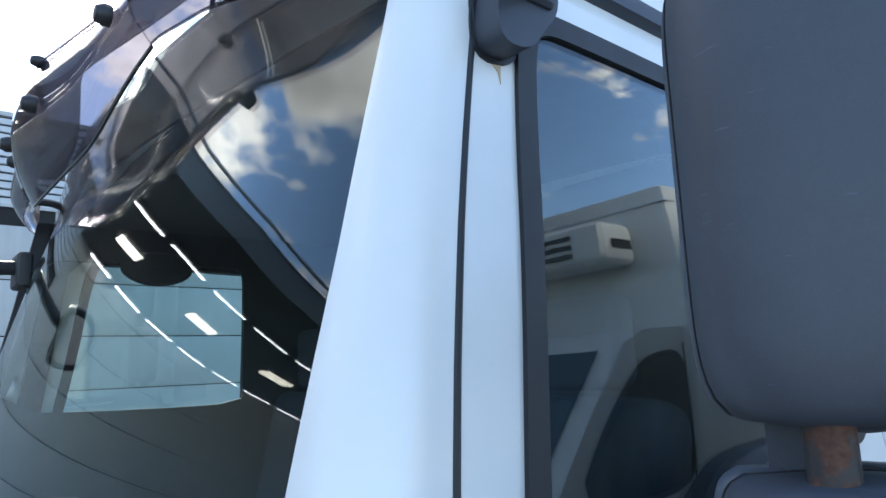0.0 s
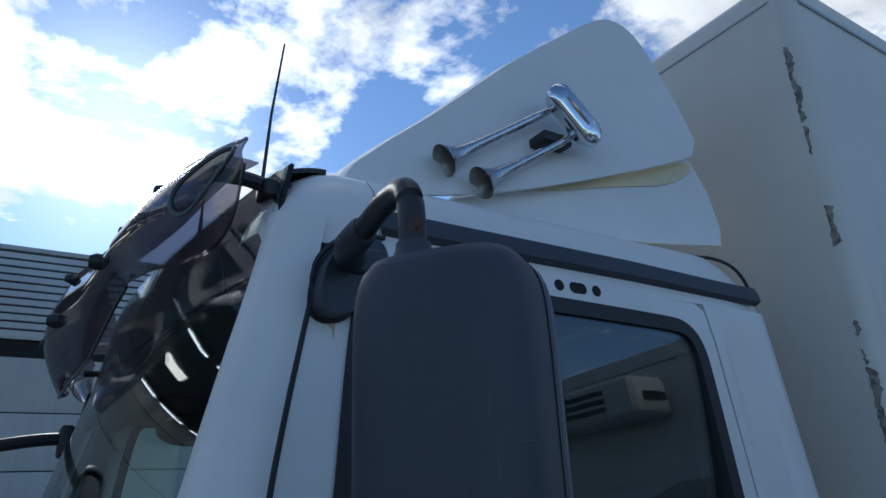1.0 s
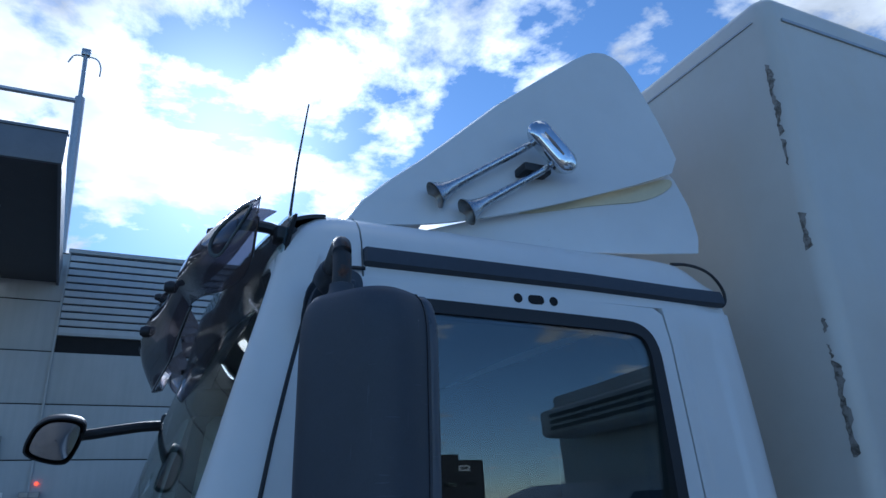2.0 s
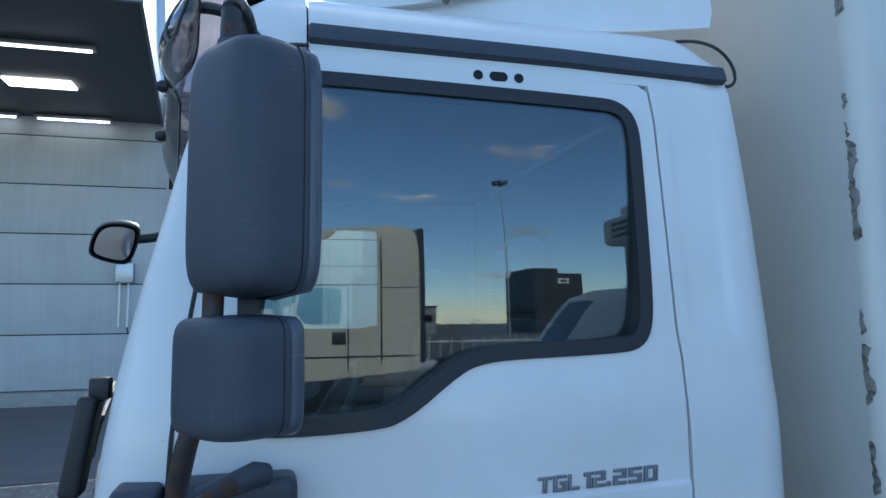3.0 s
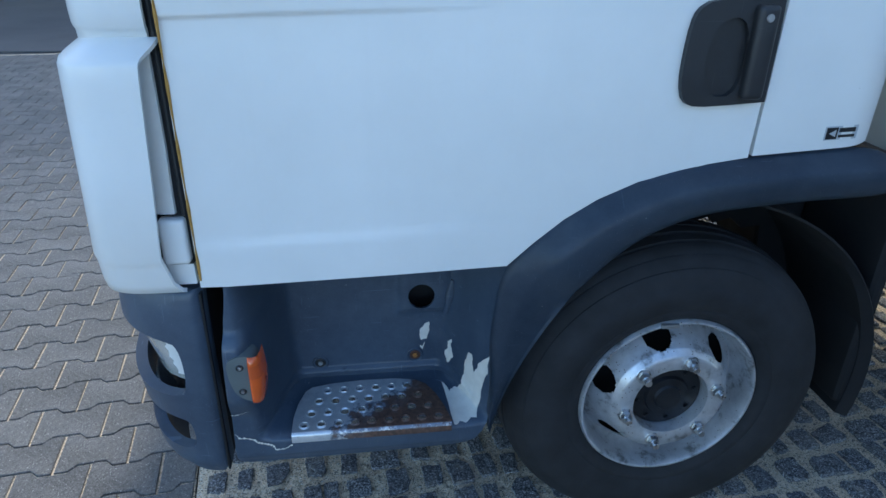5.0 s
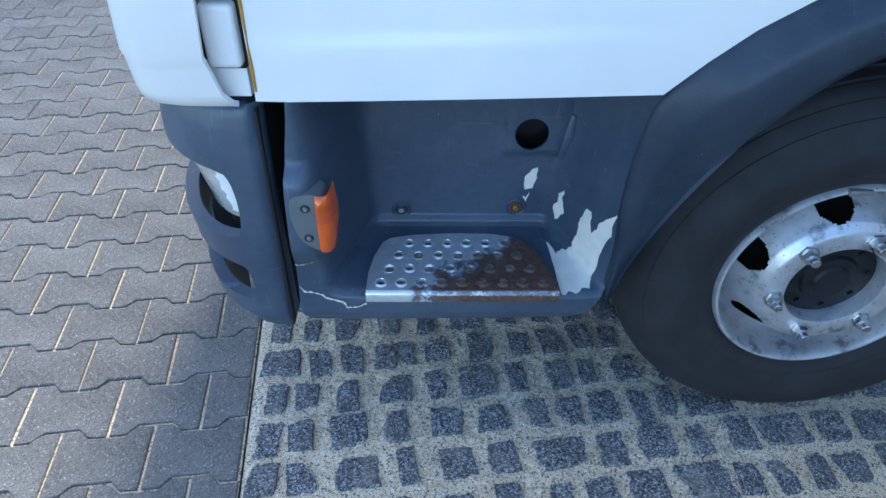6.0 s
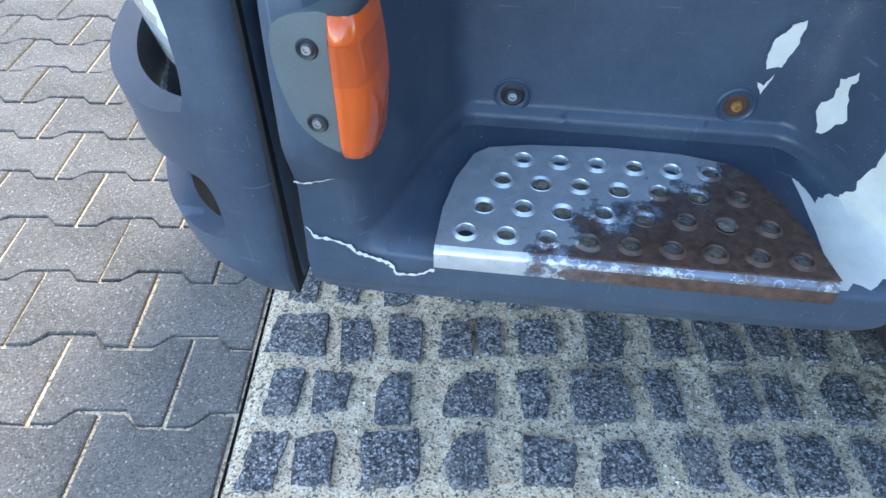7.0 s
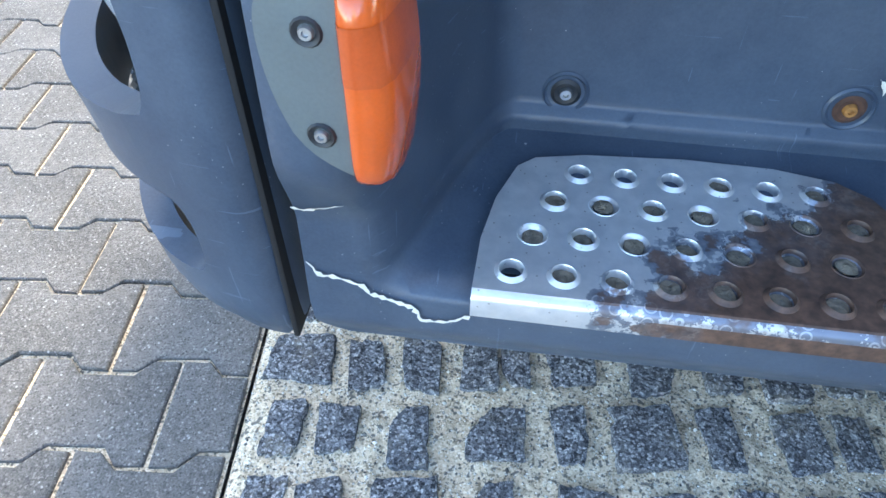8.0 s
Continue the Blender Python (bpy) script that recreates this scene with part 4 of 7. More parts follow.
def housing(x0, x1, y0, y1, z0, z1, r, seam):
    """Mirror housing: a rounded box, narrower in front, in two shells."""
    rows = []
    n = 40
    cx, cy = (x0 + x1) / 2, (y0 + y1) / 2
    hx, hy = (x1 - x0) / 2, (y1 - y0) / 2
    hz = (z1 - z0) / 2
    for k in steps(-1, 1, 22):
        kk = math.copysign(abs(k) ** 0.62, k)
        s = (1 - abs(kk) ** 7) ** (1 / 5.0)
        s = max(s, 0.02)
        ring = []
        for i in range(n):
            a = i * math.tau / n
            c, d = math.cos(a), math.sin(a)
            ex = 2 / 4.2
            ux = math.copysign(abs(c) ** ex, c) * hx
            uy = math.copysign(abs(d) ** ex, d) * hy
            taper = 1 - 0.18 * (ux / hx < 0) * abs(ux / hx) ** 2
            ring.append((cx + ux * s, cy + uy * s * taper, (z0 + z1) / 2 + kk * hz))
        rows.append(ring)
    bm = grid_mesh(rows, close_v=True)
    bm.faces.new(bm.verts[:n])
    bm.faces.new(bm.verts[-n:])
    return bm


arm = part("mirror_arm", tube(bend([(0.150, -0.07, 1.462), (0.10, -0.105, 1.442), (0.052, -0.155, 1.422), (0.040, -0.235, 1.45), (0.055, -0.262, 1.53), (0.064, -0.264, 1.562)], 3), 0.0148, 14), TUBE, truck, "rusty black tube carrying the mirrors")
part("tube_section", tube([(0.086, -0.250, 1.700), (0.087, -0.250, 1.752)], 0.0148, 14), TUBE, arm)
part("tube_section", tube(bend([(0.100, -0.244, 2.09), (0.101, -0.242, 2.15), (0.102, -0.236, 2.183), (0.107, -0.212, 2.200), (0.117, -0.150, 2.210), (0.126, -0.072, 2.203), (0.125, -0.03, 2.193)], 2), 0.0148, 14), TUBE2, arm)


def swung(bm, at, deg):
    return turned(bm, Matrix.Translation(at) @ Matrix.Rotation(radians(deg), 4, "Z"))


UM, LM = (0.131, -0.256, 0.0), (0.115, -0.262, 0.0)
um = part("upper_mirror", swung(housing(-0.066, 0.066, -0.095, 0.095, 1.738, 2.110, 0.04, 0.2), UM, 35), MIRRORP, truck, "large dark grey mirror housing", 60)
part("mirror_glass", swung(box(0.058, 0.0655, -0.070, 0.070, 1.81, 2.06, 0.002), UM, 35), CHROME, um)
# rim in the paler plastic that carries its sky light as colour
part("rim", swung(housing(0.0290, 0.0670, -0.0962, 0.0962, 1.7368, 2.1112, 0.04, 0.2), UM, 35), MIRRORLIT, um, "rim round the mirror glass, coloured paler for the sky it catches", 60)
part("seam", swung(housing(0.026, 0.0282, -0.0958, 0.0958, 1.7372, 2.1108, 0.04, 0.2), UM, 35), DARK, um, "", 60)
part("neck", lathe([(0.030, -0.006), (0.025, 0.003), (0.021, 0.010), (0.0190, 0.016), (0.0185, 0.024), (0.0160, 0.025)], (0.101, -0.243, 2.098), 20, "z"), MIRRORP, um)
lm = part("lower_mirror", swung(housing(-0.064, 0.064, -0.088, 0.088, 1.548, 1.716, 0.03, 0.16), LM, 35), MIRRORP, truck, "smaller dark grey wide-angle mirror housing", 60)
part("mirror_glass", swung(box(0.056, 0.0648, -0.070, 0.070, 1.578, 1.688, 0.002), LM, 35), CHROME, lm)
part("rim", swung(housing(0.0250, 0.0650, -0.0892, 0.0892, 1.5468, 1.7172, 0.03, 0.16), LM, 35), MIRRORLIT, lm, "rim round the mirror glass, coloured paler for the sky it catches", 60)
part("seam", swung(housing(0.022, 0.0242, -0.0888, 0.0888, 1.5472, 1.7168, 0.03, 0.16), LM, 35), DARK, lm, "", 60)
part("mirror_stay", box(0.118, 0.150, -0.225, -0.195, 1.70, 1.77, 0.006), MIRRORP, um)
# lower bracket in two halves, upper bracket at the pillar
br = part("mirror_bracket", box(0.006, 0.216, -0.075, 0.012, 1.357, 1.447, 0.020, 4), MIRRORP, truck, "dark plastic mirror bracket", 60)
part("bracket_front", box(-0.080, -0.001, -0.058, 0.05, 1.355, 1.440, 0.018, 4), MIRRORP, br, "", 60)
part("bracket_socket", tube([(0.06, -0.098, 1.430), (0.10, -0.095, 1.444), (0.148, -0.082, 1.458), (0.164, -0.07, 1.455)], [0.0168, 0.0172, 0.0215, 0.018], 12), MIRRORP, br, "", 60)
for x in (-0.041, 0.111):
    part("screw_cover", lathe([(0.0, -0.0015), (0.0095, -0.0015), (0.0105, 0.0005), (0.0125, 0.0005), (0.013, 0.002)], (x, -0.0585 if x < 0 else -0.0755, 1.394), 20), MIRRORP, br)
BRK = chaikin([(0.110, 2.117), (0.157, 2.119), (0.182, 2.150), (0.214, 2.182), (0.220, 2.226), (0.200, 2.246), (0.160, 2.240), (0.126, 2.205), (0.112, 2.165)], 2)
bm = sheet(BRK, [], lambda x, z: side_y(z) - 0.040, 0.044, steps(0.13, 0.20, 4), steps(2.13, 2.25, 5))
tb = part("pillar_bracket", bm, MIRRORP, truck, "dark plastic bracket on the pillar", 60)
part("bracket_gasket", sheet(inset(BRK, -0.006), [], lambda x, z: side_y(z) - 0.003, 0.006), RUBBER, tb, "black rubber gasket")
part("bracket_lobe", tube([(0.126, -0.078, 2.2035), (0.1255, -0.072, 2.203), (0.125, -0.035, 2.196), (0.140, 0.000, 2.200), (0.160, 0.040, 2.207), (0.172, 0.085, 2.212)], [0.0175, 0.0205, 0.0215, 0.022, 0.025, 0.027], 16), MIRRORP, tb, "", 60)
part("bracket_tongue", box(0.150, 0.204, 0.020, 0.085, 2.180, 2.222, 0.012, 3), MIRRORP, tb)
part("bracket_hole", lathe([(0.0, 0.001), (0.006, 0.001), (0.0085, -0.002), (0.010, 0.0005)], (0.166, 0.0555, 2.152), 16), DARK, tb)
seam = [(interp(GAP_X, z) - 0.003, side_y(z) + 0.0005, z) for z in steps(1.42, 2.15, 16)]
seam += [(x, side_y(z) - 0.0005, z) for x, z in chaikin([(0.113, 2.18), (0.120, 2.212), (0.150, 2.246), (0.195, 2.262), (0.235, 2.264)], 2, False)]
part("door_gap_seal", tube(seam, 0.0042, 8), RUBBER, truck, "black rubber in the gap round the door")
part("rust_run", sheet([(0.131, 2.118), (0.147, 2.118), (0.146, 2.108), (0.1435, 2.090), (0.142, 2.104), (0.136, 2.110)], [], lambda x, z: side_y(z) - 0.0012, 0.002), RUNSTAIN, tb)

# door furniture
hx = [(0.905, 1.2772), (0.950, 1.281), (1.012, 1.284), (1.014, 1.200), (1.013, 1.107), (0.950, 1.103), (0.885, 1.100), (0.862, 1.108), (0.852, 1.140), (0.852, 1.190), (0.856, 1.240), (0.864, 1.262), (0.882, 1.2735)]
ho = chaikin(hx[:3], 0, False) + hx[3:5] + chaikin(hx[5:], 1, False)
BOWL = chaikin([(0.902, 1.246), (0.960, 1.250), (0.962, 1.120), (0.900, 1.116), (0.886, 1.18)], 2)
handle = part("door_handle", sheet(ho, [BOWL], lambda x, z: -0.014, 0.013), BLACKP, door, "black recessed door handle", 60)
part("handle_bowl", sheet(inset(BOWL, -0.004), [], lambda x, z: -0.0035, 0.002), BLACKP, handle)
bm = box(0.960, 0.998, -0.032, -0.004, 1.114, 1.270, 0.010, 3)
part("handle_grip", bm, BLACKP, handle, "", 60)
part("lock", lathe([(0.0, -0.003), (0.006, -0.003), (0.0075, 0.0), (0.0075, 0.006)], (0.979, -0.031, 1.250), 16), STEEL, handle)
badge = part("model_badge", box(0.6675, 0.9345, 0.0065, 0.0075, 1.3685, 1.3695), WHITE, door, "raised chrome model letters TGL 12.250")
STROKES = {"T": "t m", "G": "t l b r2 h", "L": "l b", "1": "e f", "2": "t r1 c l2 b", "5": "t l1 c r2 b", "0": "t l r b", ".": "d"}
BARS = {"t": (0, 1, 0.80, 1), "b": (0, 1, 0, 0.20), "c": (0, 1, 0.41, 0.59), "l": (0, 0.28, 0, 1), "r": (0.72, 1, 0, 1), "m": (0.36, 0.66, 0, 1), "h": (0.50, 1, 0.40, 0.62), "e": (0.45, 1, 0, 1), "f": (0, 1, 0.74, 1), "l1": (0, 0.30, 0.40, 1), "l2": (0, 0.30, 0, 0.60), "r1": (0.70, 1, 0.40, 1), "r2": (0.70, 1, 0, 0.60), "d": (0, 1, 0, 0.30)}
for ch, x0, x1 in (("T", 0.676, 0.705), ("G", 0.708, 0.735), ("L", 0.7385, 0.762), ("1", 0.771, 0.7855), ("2", 0.7885, 0.817), (".", 0.8205, 0.8285), ("2", 0.834, 0.862), ("5", 0.8675, 0.8955), ("0", 0.901, 0.9305)):
    bm = bmesh.new()
    for n, key in enumerate(STROKES[ch].split()):
        a, b, c, d = BARS[key]
        merge(bm, box(x0 + a * (x1 - x0), x0 + b * (x1 - x0), -0.0005 - 0.00025 * n, 0.0095, 1.3665 + c * 0.031, 1.3665 + d * 0.031, 0.0008, 2))
    for v in bm.verts:
        v.co.z += (v.co.x - 0.676) * 0.031
        v.co.x = 0.676 + (v.co.x - 0.676) * 1.035 + (v.co.z - 1.3665) * 0.07
    part("letter", bm, LETTER, badge, "", 40)
st = part("sticker", sheet([(1.156, 1.0290), (1.222, 1.0310), (1.222, 1.0570), (1.156, 1.0550)], [], lambda x, z: side_y(z) + 0.003 + 0.055 * max(0.0, (x - 1.20) / 0.09) ** 2 * 0.9 - 0.0045, 0.002), GREYLABEL, truck, "small grey and black dealer sticker")
part("sticker_square", sheet([(1.158, 1.0310), (1.180, 1.0315), (1.180, 1.0535), (1.158, 1.0530)], [], lambda x, z: -0.0024, 0.001), BLACKLABEL, st)
part("sticker_mark", sheet([(1.163, 1.0420), (1.176, 1.0490), (1.176, 1.0360)], [], lambda x, z: -0.0030, 0.0008), GREYLABEL, st)
part("sticker_bar", sheet([(1.184, 1.0440), (1.216, 1.0450), (1.216, 1.0530), (1.184, 1.0520)], [], lambda x, z: -0.0016 + 0.5 * max(0.0, x - 1.20) ** 1.6, 0.003), BLACKLABEL, st)
part("sticker_bar", sheet([(1.184, 1.0340), (1.216, 1.0350), (1.216, 1.0400), (1.184, 1.0390)], [], lambda x, z: -0.0016 + 0.5 * max(0.0, x - 1.20) ** 1.6, 0.003), BLACKLABEL, st)
# stained sealant along the door's front edge
bm = tube([(0.0065, -0.0005, z) for z in steps(0.80, 1.36, 16)], [0.0022 + 0.0012 * math.sin(i * 2.1) for i in range(17)], 6)
part("stained_edge", bm, YELLOWED, door, "rust-yellow line on the door edge")

# corner fairing in front of the door: upper block, groove, lower deflector with a sloped ledge


def fairing_row(z, out, x1, a, b):
    """Flat beside the door, then turning to the front."""
    return [(x1 - a * math.sin(u * math.pi / 2) ** 0.8, out + b * (1 - math.cos(u * math.pi / 2)) ** 1.8, z) for u in steps(0, 1, 14)]


rows = [fairing_row(z, out, -0.012 - sh, 0.140 - sh, 0.20) for z, out, sh in ((1.216, 0.014, 0.002), (1.228, 0.012, 0.002), (1.234, 0.004, 0.001), (1.241, -0.001, 0.0), (1.26, -0.003, 0.0), (1.305, -0.003, 0.0), (1.318, -0.001, 0.001), (1.325, 0.005, 0.003), (1.327, 0.014, 0.006))]
cu = part("corner_panel", thicken(grid_mesh(rows), 0.010), WHITE, truck, "white corner panel under the mirror bracket", 50)
part("slot_back", grid_mesh([fairing_row(z, 0.034, -0.006, 0.10, 0.18) for z in (1.315, 1.350)]), DARK, truck)
part("bright_strip", box(-0.066, -0.006, 0.016, 0.022, 1.3285, 1.3365, 0.002), STEEL, truck)
rows = []
for z, out, sh in ((0.775, 0.004, -0.020), (0.782, -0.008, -0.016), (0.80, -0.014, -0.004), (0.835, -0.021, 0.004), (0.846, -0.024, 0.007), (0.858, -0.031, 0.008), (1.00, -0.032, 0.004), (1.15, -0.033, 0.001), (1.184, -0.033, 0.000), (1.191, -0.0315, -0.001), (1.197, -0.027, -0.004), (1.213, -0.006, -0.018), (1.218, 0.002, -0.021), (1.222, 0.012, -0.022)):
    top = smooth01(1.185, 1.22, z)
    rows.append(fairing_row(z, out, -0.042 - sh + 0.02 * (z - 0.77) / 0.45, 0.152 - sh - 0.030 * top, 0.20))
fairing = part("corner_fairing", thicken(grid_mesh(rows), 0.008), WHITE, truck, "white plastic air deflector at the cab corner", 42)
part("inner_strip", grid_mesh([[(-0.060, 0.022, z), (-0.044, 0.014, z), (-0.018 - 0.004 * (z < 0.95), 0.014, z), (-0.013, 0.05, z)] for z in (0.925, 1.05, 1.20, 1.225)]), WHITE, fairing)
part("lower_strip", grid_mesh([[(-0.060, 0.020, z), (-0.044, 0.012, z), (-0.004, 0.012, z), (-0.001, 0.05, z)] for z in (0.787, 0.80, 0.828)]), WHITE, fairing)
part("hinge_cover", box(-0.052, -0.006, 0.000, 0.03, 0.832, 0.918, 0.008, 3), WHITE, fairing, "", 60)
part("hinge_pin", tube([(-0.008, 0.024, 0.80), (-0.008, 0.024, 1.33)], 0.005, 8), BLACKP, fairing)

# bumper corner


OUTS = ((0.30, -0.060), (0.332, -0.030), (0.345, -0.014), (0.362, -0.006), (0.40, 0.000), (0.49, 0.006), (0.53, 0.012), (0.60, 0.012), (0.66, 0.016), (0.70, 0.014), (0.735, 0.006), (0.755, -0.004), (0.766, -0.014), (0.772, -0.028))


def bump_at(u, z, d=0.0):
    """A point of the bumper: u runs from its rear edge (0) round the corner (1) to the middle (1.6)."""
    out = interp(OUTS, z)
    a = min(u, 1.0) * math.pi / 2
    x, y = -0.004 - (0.204 + out) * math.sin(a) ** 0.95, 0.006 - out * 0.35 + 0.30 * (1 - math.cos(a)) ** 1.15
    y += 0.018 * max(0.0, 1 - u / 0.07) ** 2.2
    # the gap behind it widens towards the top
    x += (0.005 - 0.001 * (z - 0.35) / 0.42) * max(0.0, 1 - 1.2 * u)
    if u > 1.0:
        k = (u - 1.0) / 0.6
        x, y = x - 0.10 * k, y + (WIDE / 2 - y) * k
    return Vector((x + d * math.sin(a), y + d * math.cos(a), z))


def bump_skin(bm):
    """Bends a flat sheet of u and z round the bumper, and adds its mirror image."""
    for v in bm.verts:
        v.co = bump_at(v.co.x, v.co.z, v.co.y)
    merge(bm, flip(bm.copy()))
    return bm


def soft(u0, u1, z0, z1, du, dz):
    return chaikin([(u0 + du, z0), (u1 - du, z0), (u1, z0 + dz), (u1, z1 - dz), (u1 - du, z1), (u0 + du, z1), (u0, z1 - dz), (u0, z0 + dz)], 2)


cut_u = [0.008, 0.018, 0.03, 0.045] + steps(0.06, 1.0, 26) + steps(1.1, 1.59, 6)
edge = [(0.0, 0.772), (0.0, 0.345), (0.05, 0.325), (0.4, 0.318), (1.6, 0.318), (1.6, 0.772)]
headhole, foghole = soft(0.155, 1.06, 0.528, 0.670, 0.05, 0.030), soft(0.175, 0.80, 0.390, 0.476, 0.05, 0.018)
bm = sheet(edge, [headhole, foghole], lambda x, z: 0.0, 0.024, cut_u, [0.332, 0.345, 0.362, 0.38, 0.40, 0.50, 0.52, 0.535, 0.66, 0.68, 0.70, 0.72, 0.735, 0.745, 0.755, 0.761, 0.766])
bumper = part("bumper", bump_skin(bm), PLASTIC, truck, "faded blue-grey plastic front bumper", 50)
part("bumper_back", bump_skin(sheet([(0.03, 0.74), (0.03, 0.36), (1.6, 0.36), (1.6, 0.74)], [], lambda x, z: 0.085, 0.006, cut_u, [0.45, 0.55, 0.65])), DARK, bumper)
part("bumper_return", box(-0.006, -0.001, 0.01, 0.26, 0.335, 0.765, 0.002), DARK, bumper)
for far in (False, True):
    act = flip if far else (lambda b: b)
    hl = grid_mesh([[bump_at(u, z, 0.020 + 0.22 * (0.655 - z)) for u in steps(0.12, 1.1, 22)] for z in steps(0.540, 0.682, 6)])
    head = part("headlamp", act(thicken(hl, 0.006)), LENS, bumper, "clouded headlamp glass with peeled film", 60)
    film = grid_mesh([[bump_at(u + 0.012 * math.sin(z * 260), z, 0.016 + 0.22 * (0.655 - z)) for u in steps(0.165 + 0.2 * max(0, 0.60 - z), 0.290 - 0.3 * abs(z - 0.61), 4)] for z in steps(0.560, 0.664, 11)])
    part("peeled_film", act(thicken(film, 0.001)), PAPER, head, "torn white film on the headlamp")
    fl = grid_mesh([[bump_at(u, z, 0.030 + 0.3 * (0.488 - z) + 0.002 * (i % 2)) for i, u in enumerate(steps(0.15, 0.84, 44))] for z in steps(0.405, 0.482, 3)])
    part("fog_lamp", act(thicken(fl, 0.004)), LENS, bumper, "ribbed fog lamp glass", 20)

# entry panel with its hollow for the step
ENT = [(0.016, 0.372), (0.024, 0.352), (0.045, 0.345), (0.47, 0.350), (0.515, 0.362), (0.545, 0.40), (0.60, 0.555), (0.68, 0.69), (0.66, 0.80), (0.060, 0.786), (0.044, 0.786), (0.042, 0.785), (0.040, 0.755), (0.029, 0.69), (0.023, 0.60), (0.019, 0.45)]


def entry_y(x, z):
    wx = smooth01(0.062, 0.150, x + 0.05 * (z - 0.42)) * (1 - smooth01(0.452, 0.568, x - 0.10 * max(0.0, z - 0.42)))
    wz = smooth01(0.408, 0.430, z)
    # shelf behind the tread, then the back wall
    deep = 0.190 - 0.010 * (1 - smooth01(0.441, 0.449, z)) - 0.03 * smooth01(0.76, 0.80, z) - 0.007 * math.exp(-((z - 0.445) / 0.004) ** 2)
    y = 0.004 + wx * wz * deep
    y += 0.010 * (1 - smooth01(0.345, 0.375, z)) * (1 - wx * wz)
    # swelling over the side lamp, pressed pad round the hole
    y -= 0.026 * math.exp(-((x - 0.050) / 0.040) ** 4) * smooth01(0.47, 0.54, z) * (1 - smooth01(0.655, 0.685, z))
    k = 0.014 * (0.70 - z)
    pad = smooth01(0.372 - k, 0.380 - k, x) * (1 - smooth01(0.470, 0.486, x - 0.1 * (z - 0.6))) * smooth01(0.585, 0.60, z)
    return y - 0.012 * pad * wx


CUT_X, CUT_Z = steps(0.02, 0.66, 72), steps(0.35, 0.44, 18) + steps(0.446, 0.50, 14) + steps(0.51, 0.79, 24)
hole = [(0.424 + 0.030 * math.cos(a), 0.633 + 0.031 * math.sin(a)) for a in steps(0, math.tau, 24)[:-1]]
bm = sheet(chaikin(ENT, 1), [hole], entry_y, 0.006, CUT_X, CUT_Z)
entry = part("entry_panel", bm, PLASTIC, truck, "scuffed blue-grey plastic step panel with white chips", 60)
# near-black sheet added behind the hole, giving its shade as colour
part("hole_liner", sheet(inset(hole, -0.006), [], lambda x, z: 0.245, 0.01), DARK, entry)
bm = tube([(0.494, entry_y(0.494, 0.672) - 0.001, 0.672), (0.490, entry_y(0.490, 0.64) - 0.001, 0.64), (0.480, entry_y(0.480, 0.585) - 0.001, 0.585)], [0.005, 0.012, 0.006], 10)
part("pressed_rib", bm, PLASTIC, entry)
# screws with washers in shallow dishes
for sx, zc, mat in ((0.189, 0.4630, STEEL), (0.409, 0.4690, RUSTY)):
    y = entry_y(sx, zc)
    s = part("screw", lathe([(0.0, -0.002), (0.0020, -0.002), (0.0024, -0.0045), (0.0046, -0.0045), (0.0056, -0.002), (0.0056, 0.002)], (sx, y - 0.001, zc), 14), mat, entry)
    part("washer", lathe([(0.0060, -0.001), (0.0095, -0.0018), (0.0125, 0.0)], (sx, y - 0.0012, zc), 20), BLACKP if mat is STEEL else TUBE, s)
    part("dish", lathe([(0.0155, -0.0005), (0.0175, -0.0022), (0.0195, -0.0005)], (sx, y - 0.0005, zc), 24), PLASTIC, s)

# step tread: pressed metal with raised holes
TREAD_Z = 0.428
HOLES = [(0.159 + 0.0357 * i, 0.021) for i in range(9)] + [(0.172 + 0.0362 * i, 0.059) for i in range(8)] + [(0.187 + 0.0366 * i, 0.097) for i in range(7)] + [(0.205 + 0.0360 * i, 0.132) for i in range(6)]
TREAD = [(0.134, 0.002), (0.135, 0.050), (0.142, 0.095), (0.156, 0.136), (0.170, 0.149), (0.21, 0.158), (0.29, 0.164), (0.36, 0.162), (0.405, 0.152), (0.428, 0.135), (0.448, 0.095), (0.462, 0.050), (0.472, 0.002)]
bm = bmesh.new()
loops = [TREAD] + [[(hx_ + 0.0112 * math.cos(a), hy_ + 0.0112 * math.sin(a)) for a in steps(0, math.tau, 20)[:-1]] for hx_, hy_ in HOLES]
for lp in loops:
    vs = [bm.verts.new((p[0], p[1], TREAD_Z)) for p in lp]
    for a, b in zip(vs, vs[1:] + vs[:1]):
        bm.edges.new((a, b))
bmesh.ops.triangle_fill(bm, edges=bm.edges[:], use_beauty=True)
tread = part("step_tread", bm, STEPM, entry, "perforated metal step half eaten by rust", 0)
bm = grid_mesh([[(x, 0.002, TREAD_Z), (x, -0.002, TREAD_Z - 0.002), (x, -0.0045, TREAD_Z - 0.006), (x, -0.0045, TREAD_Z - 0.022), (x, 0.000, TREAD_Z - 0.026)] for x in steps(0.134, 0.470, 20)])
part("nosing", bm, STEPM, tread, "rusty folded front edge")
RAISED = [(0.0078, -0.006), (0.0082, 0.0014), (0.0088, 0.0024), (0.0094, 0.0020), (0.0103, 0.0007), (0.0112, 0.0001), (0.0118, -0.0006)]
PRESSED = [(0.0078, -0.007), (0.0080, -0.0034), (0.0090, -0.0022), (0.0102, -0.0006), (0.0112, 0.0001), (0.0118, -0.0006)]
